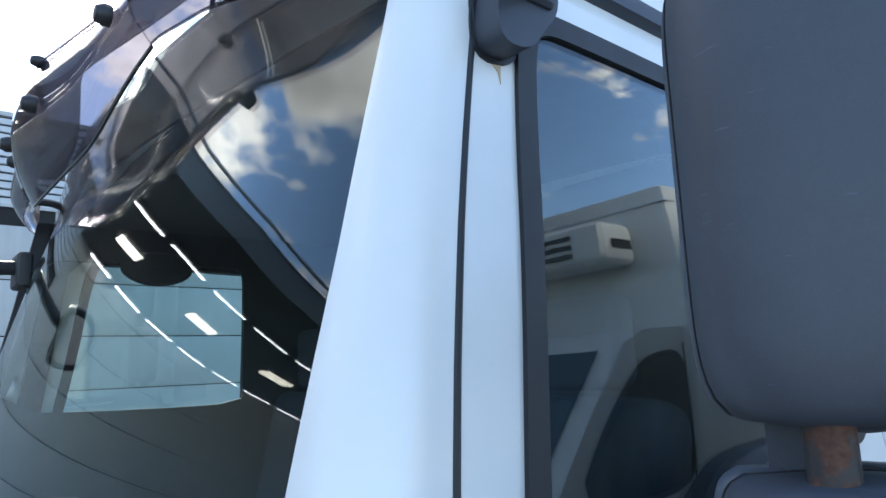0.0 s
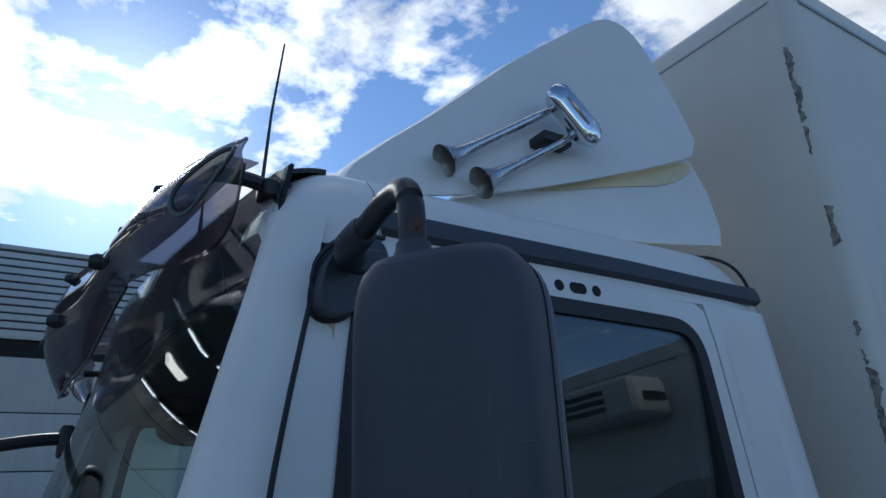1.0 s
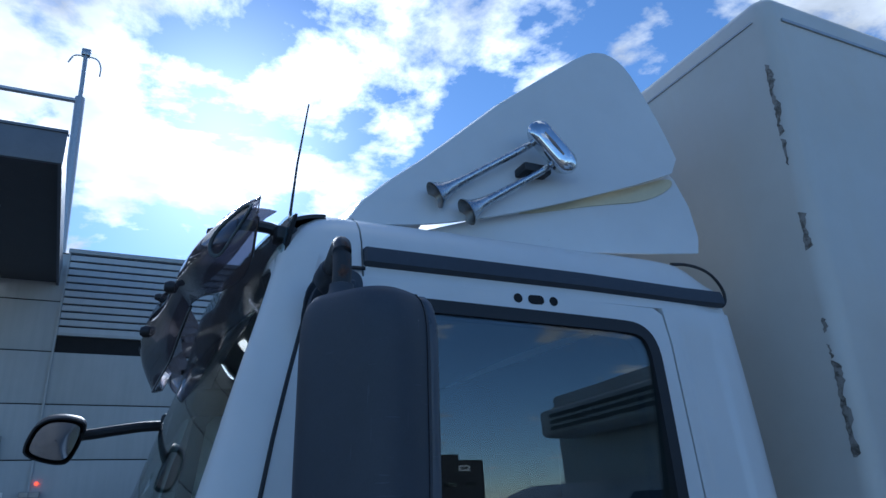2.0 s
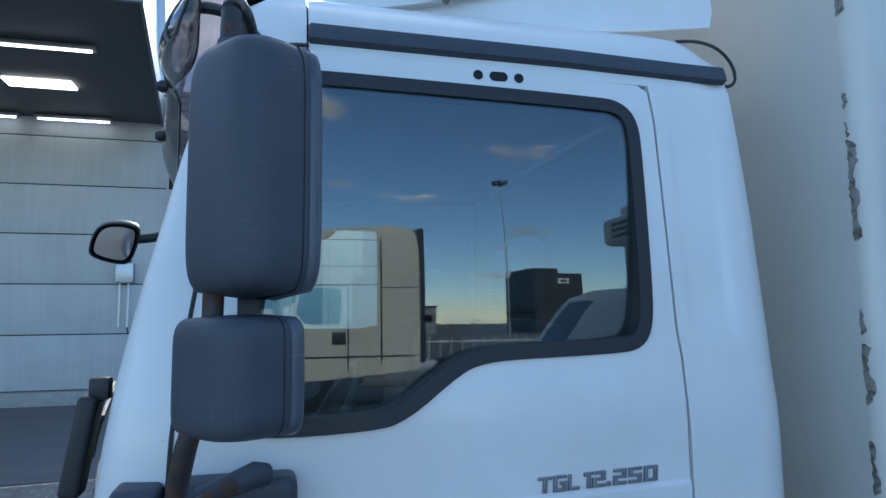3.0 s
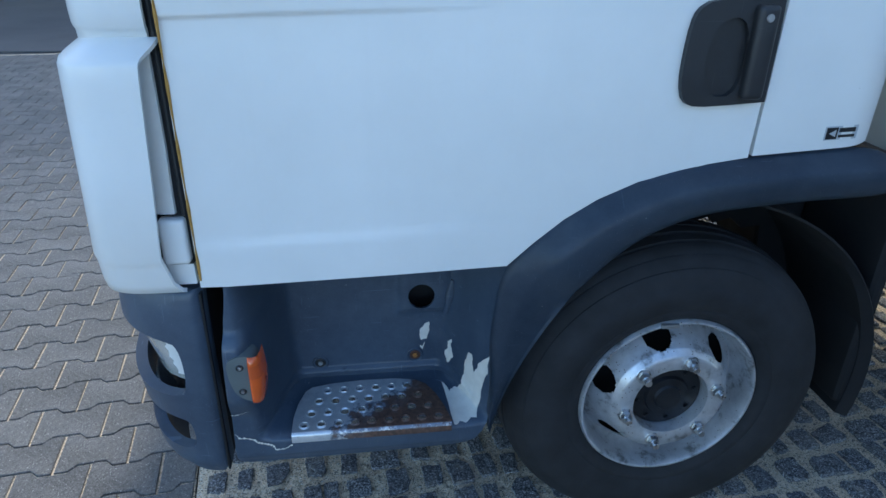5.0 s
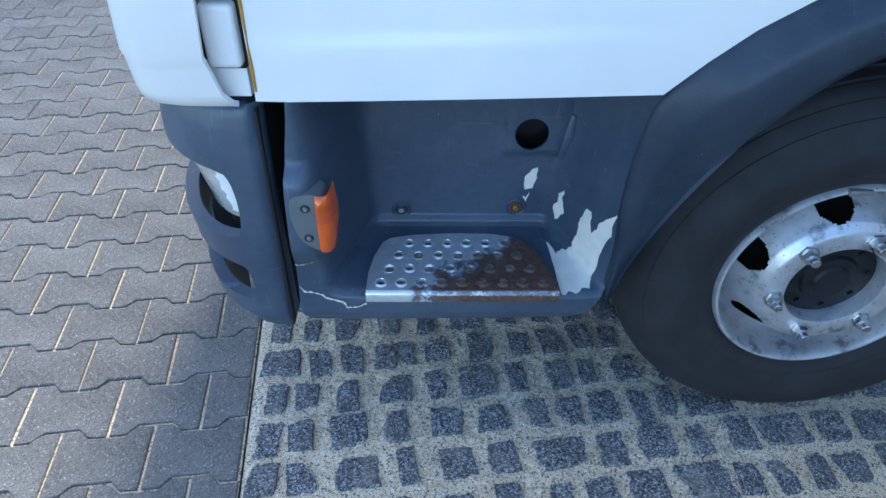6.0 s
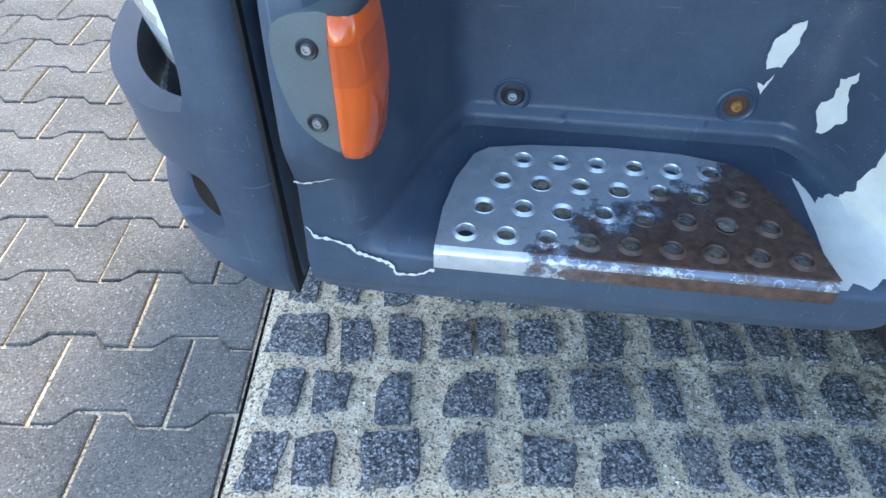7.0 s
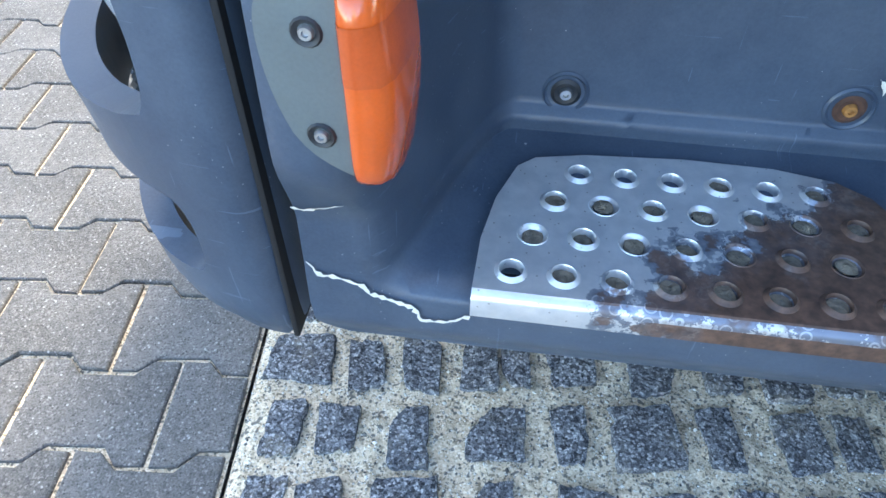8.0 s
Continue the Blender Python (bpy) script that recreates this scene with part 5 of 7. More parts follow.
for n, (hx_, hy_) in enumerate(HOLES):
    pressed = 9 <= n < 24 and (n - (9 if n < 17 else 18)) % 2 == 0
    part("hole_rim", lathe(PRESSED if pressed else RAISED, (hx_, hy_, TREAD_Z + 0.0006), 22, "z"), STEPM, tread)
# near-black slab added under the tread to paint the dark below its holes
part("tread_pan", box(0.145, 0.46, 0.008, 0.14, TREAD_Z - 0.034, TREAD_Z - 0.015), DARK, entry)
rngd = random.Random(3)
for n, (hx_, hy_) in enumerate(HOLES):
    if n in (0, 24, 25, 26, 28):
        continue
    z = TREAD_Z - rngd.uniform(0.0010, 0.0035)
    bm = grid_mesh([[(hx_ + r * math.cos(a) + 0.001 * rngd.uniform(-1, 1), hy_ + r * math.sin(a), z + 0.002 * (1 - r / 0.009) + rngd.uniform(-0.0008, 0.0008)) for a in steps(0, math.tau, 10)[:-1]] for r in (0.0080, 0.006, 0.003, 0.0005)], close_v=True)
    part("debris", bm, GRITTY, tread, "", 0)

# side marker lamp
LAMP = Vector((0.008, -0.014, 0.008))           # where the lamp sits on the swelling


def moved(bm):
    return turned(bm, Matrix.Translation(LAMP))


lamp = part("side_lamp", moved(sheet(chaikin([(0.022, 0.615), (0.030, 0.634), (0.074, 0.640), (0.084, 0.60), (0.080, 0.533), (0.072, 0.526), (0.038, 0.544), (0.026, 0.575)], 2), [], lambda x, z: -0.012, 0.045)), PLATE, entry, "side marker lamp with grey base and amber lens", 60)
rows, top_rows = [], []
for z in [0.530, 0.532, 0.537, 0.546] + steps(0.555, 0.612, 6) + [0.622, 0.630, 0.635, 0.637]:
    m = min(z - 0.530, 0.637 - z)
    k = min(1.0, 0.25 + 0.75 * math.sqrt(min(1.0, m / 0.014)))
    dx = 0.005 * math.sin((z - 0.53) / 0.107 * math.pi)
    row = [(0.064, -0.010, z), (0.0645, -0.012 - 0.008 * k, z), (0.067, -0.012 - 0.012 * k, z), (0.072, -0.012 - 0.0130 * k, z), (0.078 + dx, -0.012 - 0.010 * k, z), (0.083 + dx, -0.008 - 0.005 * k, z), (0.086 + dx, 0.004, z), (0.087 + dx, 0.03, z)]
    rows.append(row)
lens = part("amber_lens", moved(grid_mesh(rows)), AMBER, lamp, "orange plastic lens", 75)
part("lens_top", moved(grid_mesh([[(p[0], p[1] - 0.0008, p[2]) for p in r] for r in rows[8:12]])), AMBERDARK, lamp, "", 75)
for z in (0.612, 0.556):
    s = part("lamp_screw", lathe([(0.0, -0.0005), (0.0014, -0.0005), (0.0018, -0.002), (0.0032, -0.002), (0.0040, 0.0), (0.0040, 0.002)], (0.048 + LAMP[0], -0.0125 + LAMP[1], z + LAMP[2]), 12), STEEL, lamp)
    part("screw_recess", lathe([(0.0042, 0.0006), (0.0050, -0.0004), (0.0068, -0.0010), (0.0078, 0.0002)], (0.048 + LAMP[0], -0.0125 + LAMP[1], z + LAMP[2]), 14), BLACKP, lamp)


# bare patches where paint has come off, ragged outlines


def ragged(pts, amp, seed, n=3):
    rng = random.Random(seed)
    out = [Vector(p) for p in pts]
    for k in range(n):
        nxt = []
        for a, b in zip(out, out[1:] + out[:1]):
            m = (a + b) / 2
            t = (b - a)
            m += Vector((-t[1], t[0])) * rng.uniform(-amp, amp)
            nxt += [a, m]
        out = nxt
    return out


def bare(pts, seed, name="bare_patch", amp=0.12, lift=0.0036, mat=None):
    bm = sheet(ragged(pts, amp, seed), [], entry_y, 0, CUT_X, CUT_Z, -lift)
    return part(name, bm, mat or BARE, entry, "bare white patch of worn-off paint")


bare([(0.478, 0.411), (0.528, 0.417), (0.534, 0.432), (0.542, 0.492), (0.552, 0.558), (0.553, 0.568), (0.535, 0.529), (0.528, 0.500), (0.526, 0.536), (0.520, 0.534), (0.512, 0.480), (0.506, 0.445), (0.500, 0.428), (0.488, 0.424), (0.480, 0.422), (0.466, 0.424)], 4, amp=0.07)
bare([(0.491, 0.529), (0.491, 0.504), (0.484, 0.463), (0.481, 0.461), (0.478, 0.489), (0.483, 0.516)], 8)
bare([(0.442, 0.561), (0.443, 0.538), (0.436, 0.514), (0.423, 0.511), (0.421, 0.542), (0.431, 0.556)], 9)
bare([(0.418, 0.498), (0.426, 0.484), (0.432, 0.507), (0.426, 0.494)], 10)


def crack(line, width, seed):
    """A thin jagged chip along a line."""
    rng = random.Random(seed)
    pts = []
    for a, b in zip(line, line[1:]):
        a, b = Vector(a), Vector(b)
        n = max(2, int((b - a).length / 0.0028))
        pts += [a.lerp(b, k / n) for k in range(n)]
    pts.append(Vector(line[-1]))
    up, down = [], []
    for k, p in enumerate(pts):
        d = (pts[min(k + 1, len(pts) - 1)] - pts[max(k - 1, 0)]).normalized()
        w = width * (0.12 if k in (0, len(pts) - 1) else rng.choice((0.15, 0.25, 0.4, 0.6, 1.0)))
        m = p + Vector((-d[1], d[0])) * rng.uniform(-0.3, 0.3) * width
        up.append(m + Vector((-d[1], d[0])) * w)
        down.append(m - Vector((-d[1], d[0])) * w)
    bm = sheet(up + down[::-1], [], entry_y, 0, (), (), -0.0022)
    return part("crack", bm, BARE, entry, "jagged white crack in the plastic")


crack([(0.021, 0.436), (0.028, 0.424), (0.041, 0.422), (0.058, 0.417), (0.063, 0.409), (0.081, 0.404), (0.094, 0.399), (0.099, 0.386), (0.118, 0.387), (0.134, 0.397)], 0.0028, 13)
crack([(0.019, 0.488), (0.028, 0.487), (0.042, 0.493), (0.056, 0.501)], 0.0018, 12)

# wheel arch flare
AO = bend([(0.548, 0.44), (0.552, 0.53), (0.545, 0.62), (0.556, 0.74), (0.577, 0.802), (0.622, 0.852), (0.674, 0.896), (0.738, 0.935), (0.809, 0.966), (0.872, 0.984), (0.938, 0.996), (1.10, 1.006), (1.265, 1.012), (1.318, 0.990)], 2)
AI = bend([(0.552, 0.395), (0.564, 0.46), (0.592, 0.54), (0.640, 0.635), (0.690, 0.715), (0.716, 0.751), (0.745, 0.782), (0.783, 0.820), (0.825, 0.852), (0.890, 0.882), (0.960, 0.900), (1.126, 0.914), (1.270, 0.918), (1.312, 0.926)], 2)
rows = []
for o, i in zip(AO, AI):
    def at(k, y):
        return (o[0] + (i[0] - o[0]) * k, y, o[1] + (i[1] - o[1]) * k)
    start = 0.25 + 0.75 * smooth01(0.548, 0.64, o[0])
    rows.append([at(0, 0.012), at(0.03, 0.0035), at(0.10, -0.004 * start), at(0.24, -0.020 * start), at(0.34, -0.031 * start - 0.001), at(0.42, -0.034 * start - 0.002), at(0.60, -0.033 * start - 0.002), at(0.85, -0.029 * start), at(0.97, -0.022 * start), at(1.0, -0.012), at(1.01, 0.02), at(1.02, 0.10), at(1.03, 0.30)])
bm = grid_mesh(rows)
bmesh.ops.solidify(bm, geom=bm.faces[:], thickness=-0.005)
arch = part("wheel_arch", bm, PLASTIC, truck, "faded blue-grey wheel arch flare", 55)
# inner mudguard behind the wheel
HUB = Vector((0.990, 0.0, 0.393))
rows = []
for a in steps(-14, 128, 26):
    r = 0.500
    c, s = math.cos(radians(a)), math.sin(radians(a))
    rows.append([HUB + Vector((c * (r + (0.02 if y < 0.1 else 0)), y, s * r * 0.98)) for y in (0.085, 0.10, 0.40, 0.80)])
guard = part("mudguard", thicken(grid_mesh(rows), 0.006), DARK, truck, "black plastic mudguard behind the wheel")

# front wheels


def make_wheel(far):
    y0 = 0.040
    act = flip if far else (lambda b: b)
    prof = [(0.212, 0.030), (0.222, 0.022), (0.232, 0.014), (0.240, 0.0105), (0.246, 0.0110), (0.250, 0.0075), (0.280, 0.001), (0.305, 0.001), (0.308, 0.003), (0.322, 0.005), (0.340, 0.012), (0.346, 0.016), (0.346, 0.0185), (0.356, 0.025), (0.364, 0.032), (0.369, 0.038), (0.367, 0.042), (0.374, 0.047), (0.380, 0.056), (0.384, 0.066), (0.376, 0.068), (0.376, 0.074), (0.386, 0.076), (0.389, 0.098), (0.380, 0.100), (0.380, 0.107), (0.390, 0.109), (0.391, 0.132), (0.382, 0.134), (0.382, 0.141), (0.391, 0.143), (0.390, 0.166), (0.380, 0.168), (0.380, 0.175), (0.388, 0.177), (0.384, 0.200), (0.374, 0.216), (0.350, 0.234), (0.28, 0.245), (0.212, 0.21)]
    tyre = part("tyre", act(lathe([(r, a + y0) for r, a in prof], HUB, 96)), TYRE, truck, "worn black truck tyre", 40)
    # rim: rolled flange, well, dished disc with round hand holes, raised nut face
    slope = [(0.178 - 0.0021 * i, 0.094 - 0.0041 * i if i < 18 else 0.0202 - 0.0018 * (i - 18)) for i in range(24)]
    rimp = [(0.214, 0.034), (0.214, 0.024), (0.2105, 0.018), (0.206, 0.018), (0.202, 0.026), (0.199, 0.050), (0.196, 0.085), (0.190, 0.102)] + slope + [(0.128, 0.009), (0.120, 0.007), (0.096, 0.007), (0.090, 0.009), (0.088, 0.020), (0.088, 0.07)]
    first = 8

    def cut(i, k):
        if not first <= i < first + 23:
            return False
        r = 0.177 - 0.0021 * (i - first)
        best = min(abs(((k + 0.5) * 360 / 288 - (44 + 60 * h) + 180) % 360 - 180) for h in range(6))
        return ((r - 0.158) / 0.0175) ** 2 + (radians(best) * 0.158 / 0.031) ** 2 < 1
    rim = part("rim", act(lathe([(r, a + y0) for r, a in rimp], HUB, 288, skip=cut)), RIM, tyre, "dirty silver steel rim", 40)
    part("hub_back", act(lathe([(0.20, 0.135 + y0), (0.0, 0.135 + y0)], HUB, 32)), DARK, tyre)
    hub = part("hub", act(lathe([(0.0, 0.020 + y0), (0.030, 0.020 + y0), (0.034, 0.026 + y0), (0.050, 0.028 + y0), (0.054, 0.036 + y0), (0.086, 0.040 + y0), (0.088, 0.06 + y0)], HUB, 40)), GREASE, tyre, "greasy black hub", 30)
    for h in range(8):
        a = radians(45 * h + 10)
        part("hub_bolt", act(lathe([(0.0, -0.006), (0.005, -0.006), (0.006, 0.0)], HUB + Vector((0.070 * math.cos(a), y0 + 0.038, 0.070 * math.sin(a))), 6)), GREASE, hub)
    for k in range(6):
        a = radians(14 + 60 * k)
        c = HUB + Vector((0.111 * math.cos(a), y0 + 0.007, 0.111 * math.sin(a)))
        bm = lathe([(0.0, -0.016), (0.0125, -0.016), (0.0140, -0.013), (0.0140, -0.003), (0.0185, -0.002), (0.0185, 0.002)], c, 6)
        lathe([(0.0, -0.029), (0.0075, -0.029), (0.0085, -0.027), (0.0085, -0.015)], c, 12, bm=bm)
        nut = part("wheel_nut", act(bm), NUT, tyre, "steel wheel nut on its stud", 25)
    part("balance_weight", act(box(HUB.x - 0.052, HUB.x - 0.012, y0 + 0.012, y0 + 0.022, HUB.z + 0.201, HUB.z + 0.210, 0.002)), STEEL, rim)
    return tyre


make_wheel(False)
make_wheel(True)
TORN = [(1.168, 0.690), (1.205, 0.700), (1.215, 0.680), (1.262, 0.694), (1.300, 0.662), (1.352, 0.668), (1.358, 0.600), (1.330, 0.560), (1.285, 0.555), (1.22, 0.580), (1.165, 0.600)]
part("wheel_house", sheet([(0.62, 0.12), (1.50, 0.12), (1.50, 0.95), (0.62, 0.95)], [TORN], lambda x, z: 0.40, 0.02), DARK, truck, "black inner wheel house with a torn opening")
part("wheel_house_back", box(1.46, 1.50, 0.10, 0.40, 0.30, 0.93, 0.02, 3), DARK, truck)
part("axle", tube([(0.99, 0.25, 0.39), (0.99, 2.0, 0.39)], 0.06, 12), DARK, truck)
for y in (0.72, 1.50):
    part("chassis_rail", box(0.0, 7.6, y - 0.04, y + 0.04, 0.62, 0.86, 0.006), DARK, truck)
part("engine", box(0.35, 1.25, 0.78, 1.46, 0.42, 0.84, 0.05), DARK, truck)
part("entry_back", box(0.02, 0.60, 0.26, 0.30, 0.38, 0.82), DARK, truck)

# interior
dash = grid_mesh([[(x, y, z) for y in steps(0.11, WIDE - 0.11, 12)] for x, z in ((-0.30, 1.33), (-0.10, 1.40), (0.08, 1.43), (0.16, 1.42), (0.20, 1.34), (0.20, 1.05))])
for v in dash.verts:
    u = (v.co.y - WIDE / 2) / (WIDE / 2)
    if v.co.x < -0.2:
        v.co.x = screen_x(max(0.06, min(WIDE - 0.06, v.co.y)), 1.37) + 0.03
part("dashboard", thicken(dash, 0.02), DASHM, truck, "grey dashboard under the windscreen")
part("binnacle", box(0.02, 0.20, 0.33, 0.78, 1.40, 1.50, 0.04, 3), CABIN, truck)
tor = []
for k in range(40):
    a = k * math.tau / 40
    tor.append(Vector((0.30, 0.56, 1.40)) + Matrix.Rotation(radians(-62), 3, "Y") @ Vector((0.215 * math.cos(a), 0.215 * math.sin(a), 0)))
bm = tube(tor + [tor[0]], 0.014, 8, caps=False)
wheel_s = part("steering_wheel", bm, CABIN, truck, "black steering wheel")
part("steering_boss", lathe([(0.0, 0.02), (0.06, 0.015), (0.07, -0.01), (0.03, -0.06)], (0.29, 0.56, 1.40), 16, "x"), CABIN, wheel_s)
for y0 in (0.30, 1.42):
    bm = box(0.62, 0.78, y0, y0 + 0.50, 1.00, 1.72, 0.07, 4)
    turned(bm, Matrix.Translation((0.7, 0, 1.0)) @ Matrix.Rotation(radians(12), 4, "Y") @ Matrix.Translation((-0.7, 0, -1.0)))
    seat = part("seat_back", bm, SEATM, truck, "dark fabric seat back")
    bm = box(0.80, 0.91, y0 + 0.12, y0 + 0.38, 1.72, 1.93, 0.045, 4)
    part("headrest", bm, SEATM, seat)
    part("seat_cushion", box(0.22, 0.74, y0, y0 + 0.50, 0.95, 1.10, 0.05, 3), SEATM, seat)
FRAMEHOLE = chaikin([(-0.075, 1.69), (0.35, 1.675), (0.69, 1.675), (0.69, 1.74), (0.69, 2.11), (0.68, 2.17), (0.60, 2.175), (0.10, 2.165), (0.035, 2.16), (-0.005, 2.12), (-0.045, 1.90)], 1)
part("side_trim", sheet([(-0.12, 1.0), (-0.12, 1.45), (-0.10, 1.75), (-0.05, 2.0), (0.0, 2.28), (1.24, 2.30), (1.24, 1.0)], [FRAMEHOLE], lambda x, z: WIDE - 0.235 - 0.3 * side_y(z), 0.02, (), steps(1.1, 2.2, 8)), CABIN, truck, "dark inner side trim round the far window")
part("inner_mirror", turned(lathe([(0.0, -0.012), (0.10, -0.010), (0.115, 0.0), (0.10, 0.012), (0.0, 0.016)], (0, 0, 0), 24, "y"), Matrix.Translation((0.36, WIDE - 0.285, 2.150)) @ Matrix.Diagonal((1.05, 1, 0.52, 1))), CABIN, truck, "oval inner mirror above the far window")
part("seat_belt", box(0.985, 0.99, 0.13, 0.18, 1.10, 2.05), SEATM, truck)

# box body
bm = bmesh.new()
R = 0.05
X0, X1, Y0, Y1, Z0, Z1 = 1.500, 7.60, -0.035, 2.30, 0.86, 3.30


def plan(r_out):
    pts = []
    for a in steps(0, 90, 8):
        pts.append((X0 + R - R * math.cos(radians(a)) * 1.0, Y0 + R - R * math.sin(radians(a))))
    return pts


corner = plan(0)
half = [(X0, 0.60), (X0, 0.25)] + corner + [(X0 + 0.4, Y0), (X1, Y0)]
rows = [[(x, y, z) for x, y in half] for z in [Z0] + steps(1.0, 3.2, 11) + [Z1 - 0.03]]
rows.append([(x + (0.012 if x < X0 + 0.06 else 0), y + 0.012 * (y < 0.2), Z1 - 0.008) for x, y in half])
rows.append([(x + (0.035 if x < X0 + 0.06 else 0), y + 0.035 * (y < 0.2), Z1) for x, y in half])
front = grid_mesh(rows)
cargo = part("box_body", front, BOXW, truck, "large white box body behind the cab", 50)
part("box_front", box(X0 + 0.001, X0 + 0.02, 0.60, Y1, Z0, Z1 - 0.004), BOXW, cargo)
part("box_roof", box(X0 + 0.03, X1, Y0 + 0.03, Y1, Z1 - 0.012, Z1 - 0.002), BOXW, cargo)
part("box_far_side", box(X0 + 0.02, X1, Y1 - 0.02, Y1, Z0, Z1 - 0.02), BOXW, cargo)
part("box_floor", box(X0 + 0.02, X1, 0.02, Y1 - 0.03, Z0, Z0 + 0.06), DARK, cargo)
part("box_tail", box(X1 - 0.02, X1 + 0.005, Y0 + 0.005, Y1 - 0.02, Z0, Z1 - 0.02), BOXW, cargo)
# roof cap rail and side seams
part("roof_rail", box(X0 - 0.004, X0 + 0.012, 0.02, Y1, Z1 - 0.085, Z1 - 0.079), STEEL, cargo)
part("side_rail", box(X0 + 0.06, X1, Y0 - 0.006, Y0 + 0.01, Z1 - 0.10, Z1 - 0.09), STEEL, cargo)
for z in (1.17, 1.03, 0.93):
    part("skirt_rail", box(X0 + 0.05, X1, Y0 - 0.005, Y0 + 0.004, z, z + 0.006), DARK, cargo)
# scraped patches down the corner


def scrape(z0, z1, w, seed):
    rng = random.Random(seed)
    n = max(8, int((z1 - z0) / 0.009))
    rows = []
    for i in range(n + 1):
        z = z0 + (z1 - z0) * i / n
        a0 = 4 + 1.5 * math.sin(z * 37 + seed) + rng.uniform(-3, 3)
        a1 = a0 + w * 1.15 * (0.75 + 0.25 * math.sin(z * 61 + seed)) * rng.uniform(0.7, 1.0) * (0.3 if i in (0, n) else 1.0)
        row = []
        for a in steps(a0, a1, 3):
            row.append((X0 + R - (R + 0.0012) * math.cos(radians(a)), Y0 + R - (R + 0.0012) * math.sin(radians(a)), z))
        rows.append(row)
    return grid_mesh(rows)


SCRAPE = make_rust("scraped_edge", (0.27, 0.25, 0.22), (0.13, 0.115, 0.095), 0.47)
for z0, z1, w, seed in ((2.80, 3.05, 24, 1), (2.70, 2.79, 14, 2), (2.435, 2.55, 26, 3), (2.20, 2.24, 14, 4), (2.13, 2.17, 12, 5), (1.88, 2.125, 26, 6), (1.66, 1.72, 18, 7), (1.50, 1.64, 26, 8), (1.30, 1.42, 20, 9)):
    part("scrape", scrape(z0, z1, w, seed), SCRAPE, cargo, "scraped bare patch on the box corner")
# rear wheels under the box
for y in (0.06, 1.80):
    part("rear_tyre", lathe([(0.20, 0.0), (0.36, 0.0), (0.392, 0.03), (0.393, 0.34), (0.36, 0.37), (0.20, 0.37)], (4.9, y, 0.393), 40, closed=True), TYRE, truck)

# ---- the yard ----
def make_ground():
    bm = bmesh.new()
    vs = [bm.verts.new(p) for p in ((-400, -400, -0.03), (400, -400, -0.03), (400, 400, -0.03), (-400, 400, -0.03))]
    bm.faces.new(vs)
    return tagged(part("ground", bm, YARD, None, "", 0), "grey paved yard reaching to the horizon", "ground", kind="structure")


make_ground()
tagged(part("road", box(-60, 60, 7.2, 15.0, -0.02, -0.004), ASPHALT, None, "", 0), "grey asphalt driveway along the building", "road", kind="structure")
tagged(part("kerb", box(-60, 60, 14.98, 15.42, -0.02, 0.285, 0.02), KERB, None), "pale concrete kerb along the wall", "kerb", kind="structure")

# the building across the drive is laid out on a grid of its own, a little larger than the yard's


def across(p):
    y = -1.13 + (p[1] + 1.13) * 1.09
    return Vector((0.2 + (p[0] - 0.2) * 1.09 + 0.023 * (y + 1.13), y, 1.031 * p[2] + 0.169))


def far_part(name, bm, mat, parent=None, label="", smooth=35.0):
    for v in bm.verts:
        v.co = across(v.co)
    return part(name, bm, mat, parent, label, smooth)


# warehouse wall with panel joints
WALLY = 14.0
wall = tagged(far_part("wall_warehouse", box(-60, 60, WALLY + 0.02, WALLY + 0.30, 0.0, 6.80), DARK, None, "", 0), "grey warehouse wall of wide panels", "wall", kind="structure")
JOINTS = [0.12, 1.305, 2.40, 3.50, 4.59, 5.68, 6.78]
for (xa, xb, top) in ((-26.0, -2.29, 6), (-2.26, 26.0, 4)):
    for z0, z1 in list(zip(JOINTS, JOINTS[1:]))[:top]:
        n = 1
        far_part("wall_panel", box(xa, xb, WALLY, WALLY + 0.03, z0 + 0.012, min(z1, 5.0 if top == 4 else 9) - 0.012, 0.006), WALLP, wall)
far_part("corner_trim", box(-2.295, -2.255, WALLY - 0.04, WALLY + 0.03, 0.12, 6.85), WALLP, wall)
# ribbed cladding above, beyond the canopy
rows = []
n = 0
for z in steps(5.0, 6.80, 11):
    rows += [[(x, WALLY - 0.02, z) for x in (-2.25, 26)], [(x, WALLY - 0.02, z + 0.115) for x in (-2.25, 26)], [(x, WALLY + 0.02, z + 0.13) for x in (-2.25, 26)], [(x, WALLY + 0.02, z + 0.155) for x in (-2.25, 26)]]
far_part("ribbed_cladding", grid_mesh(rows[:-3]), RIBP, wall, "ribbed pale cladding", 0)
far_part("coping", box(-2.3, 26, WALLY - 0.05, WALLY + 0.3, 6.80, 6.90, 0.01), WALLP, wall)
far_part("ledge", box(-2.25, 26, WALLY - 0.04, WALLY + 0.03, 4.94, 5.0), WALLP, wall)

# canopy
CX1, CY0, CZ = -1.70, 8.0, 6.10


def skewed(bm):
    """The canopy's end runs back at a slant to the wall."""
    for v in bm.verts:
        if v.co.x > -5:
            v.co.x -= 0.68 * (v.co.y - CY0) / (WALLY - CY0)
    return bm


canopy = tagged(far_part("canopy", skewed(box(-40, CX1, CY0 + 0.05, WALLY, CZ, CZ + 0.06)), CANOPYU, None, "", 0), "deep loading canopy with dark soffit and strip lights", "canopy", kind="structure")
far_part("fascia", box(-40, CX1, CY0, CY0 + 0.06, CZ - 0.06, CZ + 0.42, 0.01), CANOPYF, canopy)
